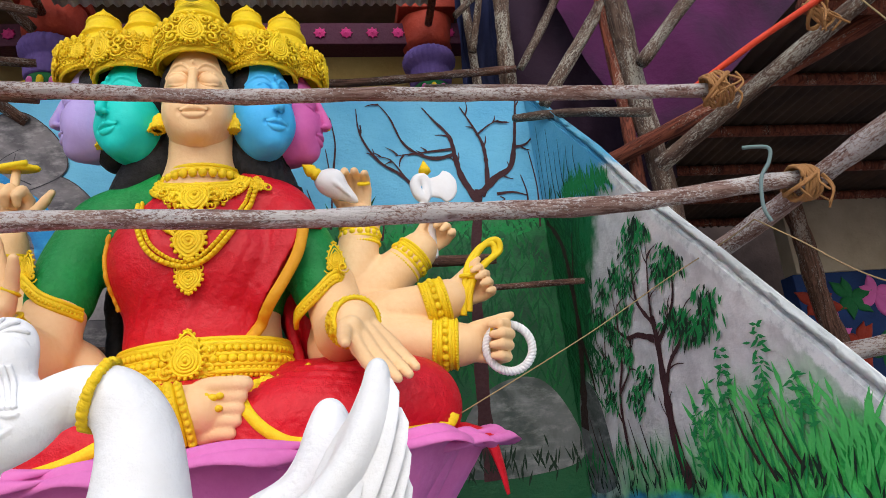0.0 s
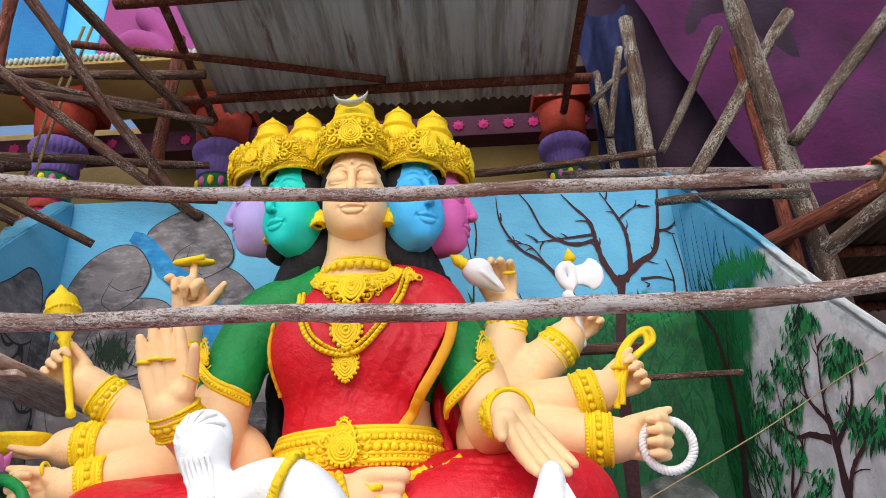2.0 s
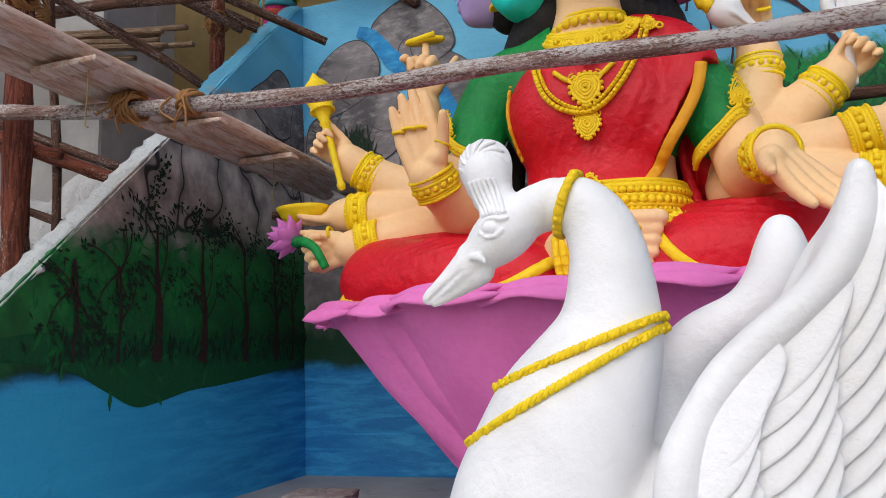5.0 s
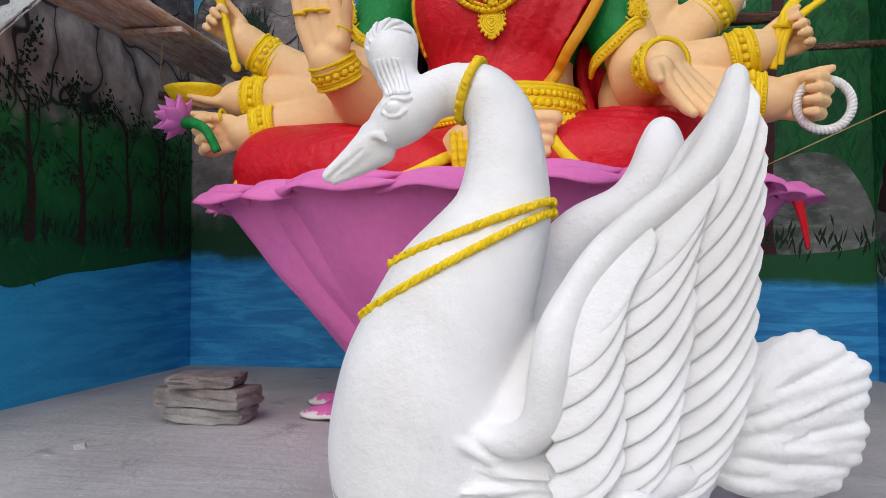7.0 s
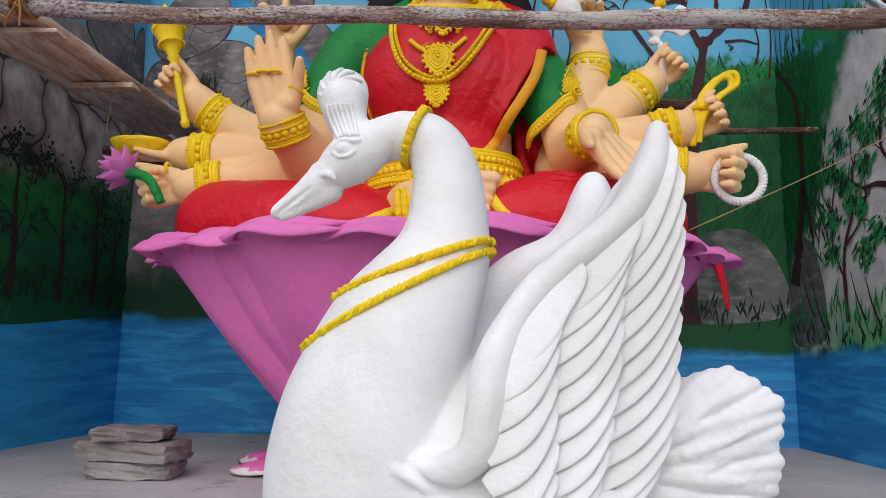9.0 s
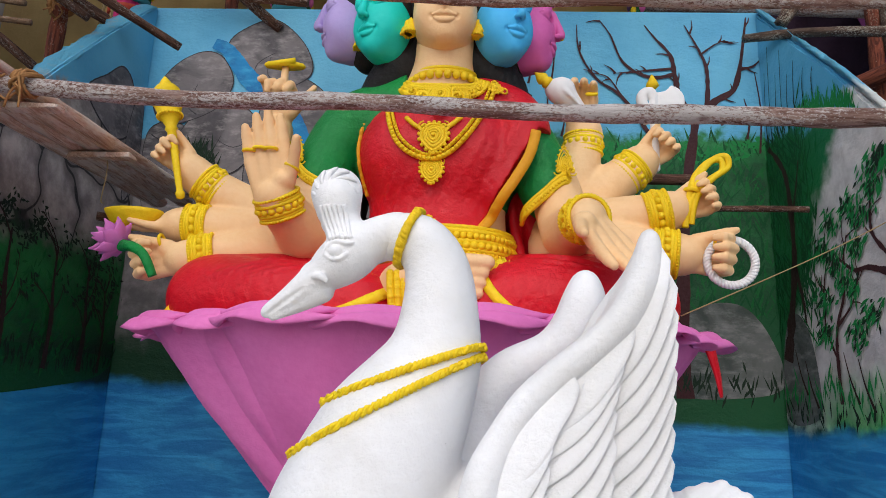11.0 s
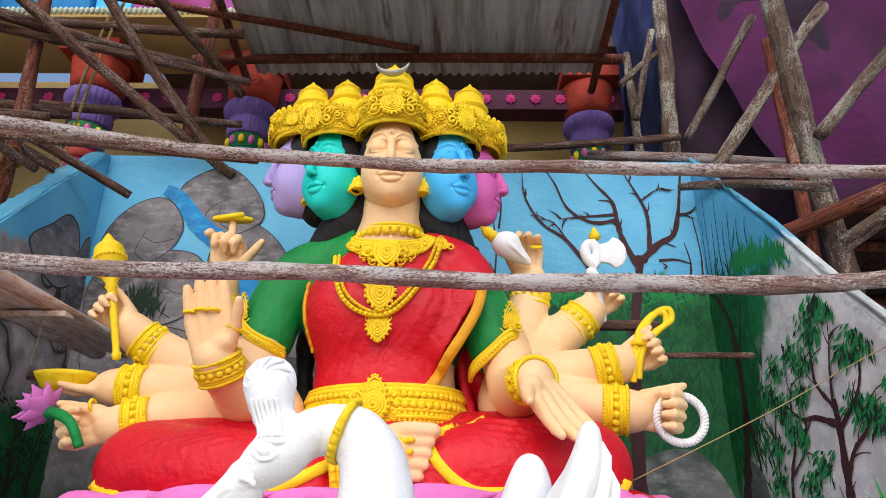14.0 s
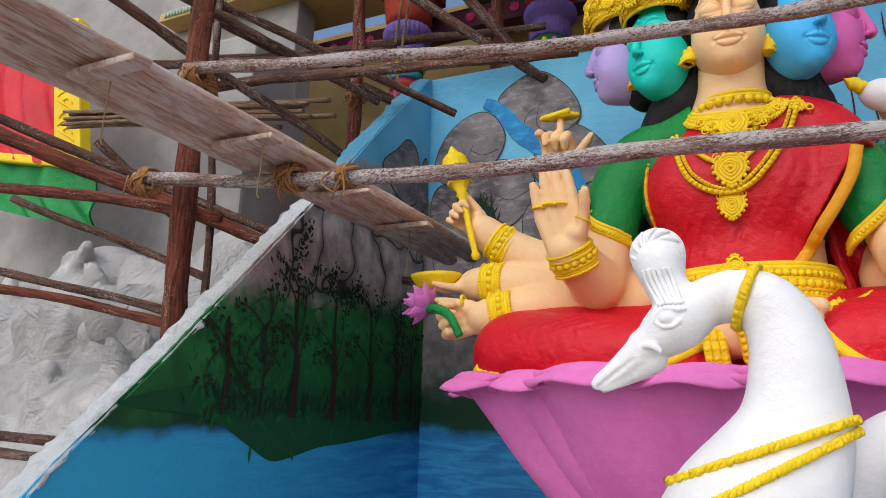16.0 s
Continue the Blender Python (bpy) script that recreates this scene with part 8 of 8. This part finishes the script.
# bright upper terrace seen through the gap beside the tin roof
EAVE = enamel("eave_white_green_paint", srgb(190, 198, 186), srgb(96, 150, 106), 0.6)
SKYPAINT = enamel("panel_blue_paint", srgb(34, 124, 184), srgb(18, 78, 150), 0.6)
PINKPANEL = enamel("panel_pink_paint", srgb(160, 70, 136), srgb(118, 46, 104), 0.6)
eave = thing("scalloped_eave", "white and green scalloped eave of the temple terrace", "eave")
settle(eave)
part("eave_slab", block((-6.5, 4.75, 5.0), (-2.05, 5.6, 5.1), 0.015), CREAM, eave, smooth=False)
for i in range(92):
    part("scallop", bead((-6.4 + 0.0475 * i, 4.74, 5.06), (0.021, 0.018, 0.04), 4, 6), EAVE, eave)
panel = thing("terrace_relief", "pink and blue painted relief panels on the terrace", "relief")
settle(panel)
for i, (x0, x1, m) in enumerate(((-6.3, -4.9, PINKPANEL), (-4.88, -3.75, SKYPAINT), (-3.73, -3.35, BLUE), (-3.33, -2.1, PINKPANEL))):
    part("panel", block((x0, 5.2, 5.1), (x1, 5.4, 6.4), 0.03, 0.03, i), m, panel, smooth=False)
c = Clay((-3.4, 4.9, 5.05), (-2.1, 5.4, 6.3), 0.025)
c.limb([(-3.2, 5.2, 5.2), (-2.9, 5.1, 5.5), (-2.5, 5.2, 5.3)], [0.1, 0.12, 0.1], 0.05)
c.limb([(-2.9, 5.2, 5.9), (-2.6, 5.15, 5.6), (-2.2, 5.2, 5.2)], [0.1, 0.1, 0.12], 0.05)
part("relief", c.skin(), PINKPANEL, panel)

# white plastered building and unpainted rocks past the left wing wall
wall_west = part("wall_west", block((-14, 5.0, -0.85), (-4.72, 5.3, 6.5), 0.02), WHITEWALL, smooth=False)
settle(wall_west)
tagged(wall_west, "white plastered wall of the neighbouring building", "wall", kind="structure")
wall_pier = part("wall_pier", block((-5.0, 4.0, -0.85), (-4.3, 4.6, 4.0), 0.03), WHITEWALL, smooth=False)
settle(wall_pier)
tagged(wall_pier, "white plastered pier with a vertical crack", "pier", kind="structure")
hill = Clay((-8.2, 2.7, -0.2), (-3.1, 5.2, 2.75), 0.05)
for cx, cy, cz, r in ((-7.3, 4.3, 0.9, (1.0, 0.8, 1.05)), (-6.1, 4.3, 1.0, (0.75, 0.7, 1.25)), (-5.0, 4.2, 0.9, (0.8, 0.7, 1.2)), (-4.3, 4.2, 1.3, (0.6, 0.6, 1.0)), (-3.75, 4.1, 0.5, (0.6, 0.8, 1.0)), (-6.6, 3.8, 0.2, (1.3, 0.7, 0.9)), (-4.9, 3.7, 0.2, (1.2, 0.7, 0.9))):
    hill.ball((cx, cy, cz), r, 0.12)
rng = random.Random(21)
for i in range(40):
    x, z = rng.uniform(-7.6, -3.6), rng.uniform(0.1, 2.1)
    q = front(hill, x, z)
    hill.ball(tuple(q), (rng.uniform(0.1, 0.3), 0.07, rng.uniform(0.1, 0.28)), 0.06, (rng.uniform(-30, 30), rng.uniform(-40, 40), rng.uniform(-30, 30)))
rocks = part("plaster_rock", hill.skin(), ROCKWHITE)
settle(rocks)
tagged(rocks, "unpainted white plaster rocks of the next niche", "artificial rock")


def drape(x0, x1, z0, z1, y, material, parent, label):
    n, m = 60, 24
    v = []
    for i in range(m):
        for j in range(n):
            u, w = j / (n - 1), i / (m - 1)
            v.append((x0 + (x1 - x0) * u + 0.02 * math.sin(7 * w), y + 0.05 * math.sin(30 * u + 2 * math.sin(4 * w)) * (0.4 + 0.6 * w) + 0.03 * math.sin(13 * u + 1), z1 + (z0 - z1) * w - 0.05 * u * w))
    f = [(i * n + j, i * n + j + 1, (i + 1) * n + j + 1, (i + 1) * n + j) for i in range(m - 1) for j in range(n - 1)]
    k = len(v)
    v += [(x, yy + 0.02, z) for x, yy, z in v]
    f += [tuple(reversed([q + k for q in g])) for g in f]
    return part("cloth_fold", (np.array(v), f), material, parent, label)


robe = thing("statue_robe", "red, yellow and green painted robe of a neighbouring statue", "statue robe")
drape(-2.4, -0.38, 0.0, 1.6, 0.06, RED, robe, "red folded cloth")
drape(-2.4, -0.02, -0.57, 0.0, 0.1, GREEN, robe, "green folded lower cloth")
part("border", block((-0.4, -0.02, -0.02), (0.0, 0.1, 1.6), 0.02), YELLOW, robe, "yellow embossed border", smooth=False)
part("border", block((-2.4, 0.02, -0.06), (0.0, 0.12, 0.04), 0.02), YELLOW, robe, "yellow embossed border", smooth=False)
for i in range(10):
    zc, sx = 0.12 + 0.16 * i, 1 if i % 2 else -1
    swirl = [(-0.2 + sx * (0.1 - 0.012 * k) * math.cos(0.55 * k), -0.022, zc + (0.085 - 0.01 * k) * math.sin(0.55 * k)) for k in range(8)]
    part("scroll", merge(tube(curve_points(swirl, 3), 0.013, 6), tube(curve_points([(-0.2 + sx * 0.12, -0.022, zc - 0.08), (-0.2 + sx * 0.06, -0.022, zc - 0.04), (-0.2 - sx * 0.12, -0.022, zc + 0.03)], 4), 0.011, 6)), YELLOW, robe)
slant = Matrix(((0.978, 0, -0.25, 0), (0, 1, 0, 0), (-0.21, 0, 0.97, 0), (0, 0, 0, 1)))
for ob in robe.children:
    ob.data.transform(slant)
robe.location = (-5.8, 3.4, 2.93)

# tarpaulin, low tin roof and painted wall past the right wing wall


def hung(corners, sag, name, material, label, n=40, seed=1):
    """A slack sheet between four corners (top-left, top-right, bottom-right, bottom-left)."""
    a, b, c, d = [np.array(q, float) for q in corners]
    rng = np.random.default_rng(seed)
    ph = rng.uniform(0, 6.28, 6)
    nrm = np.cross(b - a, d - a)
    nrm /= np.linalg.norm(nrm)
    v = []
    for i in range(n):
        for j in range(n):
            u, w = j / (n - 1), i / (n - 1)
            p = (a * (1 - u) + b * u) * (1 - w) + (d * (1 - u) + c * u) * w
            e = sag * math.sin(math.pi * w) * math.sin(math.pi * u) + 0.06 * math.sin(9 * u + 3 * w + ph[0]) + 0.04 * math.sin(17 * u - 7 * w + ph[1]) + 0.03 * math.sin(23 * (u + w) + ph[2])
            v.append(p + nrm * e)
    f = [(i * n + j, i * n + j + 1, (i + 1) * n + j + 1, (i + 1) * n + j) for i in range(n - 1) for j in range(n - 1)]
    k = len(v)
    v = v + [q + nrm * 0.004 for q in v]
    f = f + [tuple(reversed([q + k for q in g])) for g in f]
    return tagged(settle(part(name, (np.array(v), f), material)), label, "tarpaulin")


hung([(1.15, 5.35, 6.2), (3.1, 4.9, 5.6), (2.9, 4.9, 2.9), (1.7, 5.25, 2.3)], 0.1, "tarpaulin", TARPSHADED, "purple tarpaulin hung as a screen, its colour darkened for shade", seed=4)
hung([(1.6, 5.3, 6.6), (5.6, 4.4, 6.4), (4.7, 4.2, 3.95), (2.45, 4.55, 3.05)], 0.2, "tarpaulin", TARP, "slack purple tarpaulin stretched over the poles", seed=5)
hung([(1.25, 5.15, 5.6), (1.75, 5.15, 5.6), (1.6, 5.2, 3.4), (1.3, 5.2, 3.6)], 0.05, "tarpaulin", TARPBLUE, "narrow blue tarpaulin hanging beside the column", 20, 6)
lean = thing("lean_to_roof", "low brown corrugated roof on round timber purlins", "roof")
settle(lean)
RUSTTIN = sheet("rusty_tin", srgb(86, 68, 58), srgb(58, 48, 44), 0.6)
sheet_v, sheet_f = corrugated(0.0, 5.2, (0.0, 0.0), (4.4, 0.0))
m = Matrix.Translation((2.55, 2.55, 3.02)) @ pose(0, 0, 0, 1, 1, -4)
part("tin_sheet", moved((sheet_v, sheet_f), m), RUSTTIN, lean)
for i in range(6):
    a = m @ Vector((0.0, 0.25 + 0.75 * i, -0.05))
    b = m @ Vector((5.2, 0.4 + 0.75 * i, -0.05))
    part("purlin", tube(curve_points([tuple(a), tuple((a + b) / 2 + Vector((0, 0, -0.02))), tuple(b)], 8), 0.042, 10, rough=0.04, seed=i), POST, lean, "round timber purlin")
PANELBLUE = plaster("blue_mural_wall", srgb(40, 66, 120), srgb(26, 44, 84))
wall_east = part("wall_east", block((4.55, 6.0, 2.28), (9.0, 6.2, 3.6), 0.01), plaster("grey_cream_wall", srgb(190, 178, 160), srgb(160, 146, 126)), smooth=False)
settle(wall_east)
tagged(wall_east, "grey cream upper wall of the building opposite", "wall", kind="structure")
wall_east = part("wall_east", block((4.5, 6.0, -0.85), (9.0, 6.2, 2.276), 0.01), PANELBLUE, smooth=False)
settle(wall_east)
tagged(wall_east, "blue painted wall with large red flowers and green leaves", "wall", kind="structure")
rng = random.Random(9)
for i in range(9):
    x, z = 4.7 + 0.32 * (i % 5) + rng.uniform(-0.08, 0.08), 2.05 - 0.4 * (i // 5) - rng.uniform(0, 0.2)
    art = part("wall_flower", merge(*[moved(petal(rng.uniform(0.18, 0.3), 0.06, 0.01), pose(x, 5.985, z, 0, rng.uniform(-20, 20) + 360 * k / 6, 0)) for k in range(6)]), DEEPGREEN if i % 3 == 1 else (PINK if i % 3 else CAPRED))
    settle(art)
    tagged(art, "large flower painted in relief on the blue wall", "wall relief", "wall flowers")
# dark far wall stands in for deep shade beyond the posts
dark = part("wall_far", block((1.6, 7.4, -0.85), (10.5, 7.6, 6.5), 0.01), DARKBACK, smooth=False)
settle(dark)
tagged(dark, "far wall behind the posts, its colour darkened for shade", "wall", kind="structure")
pole("scaffold_post", [(4.1, 5.2, -0.85), (4.15, 5.2, 1.6), (4.05, 5.2, 3.4)], 0.09, 0.08, DARKPOLE, "dark upright timber post in the shade", 0.03, 120, "scaffold posts")
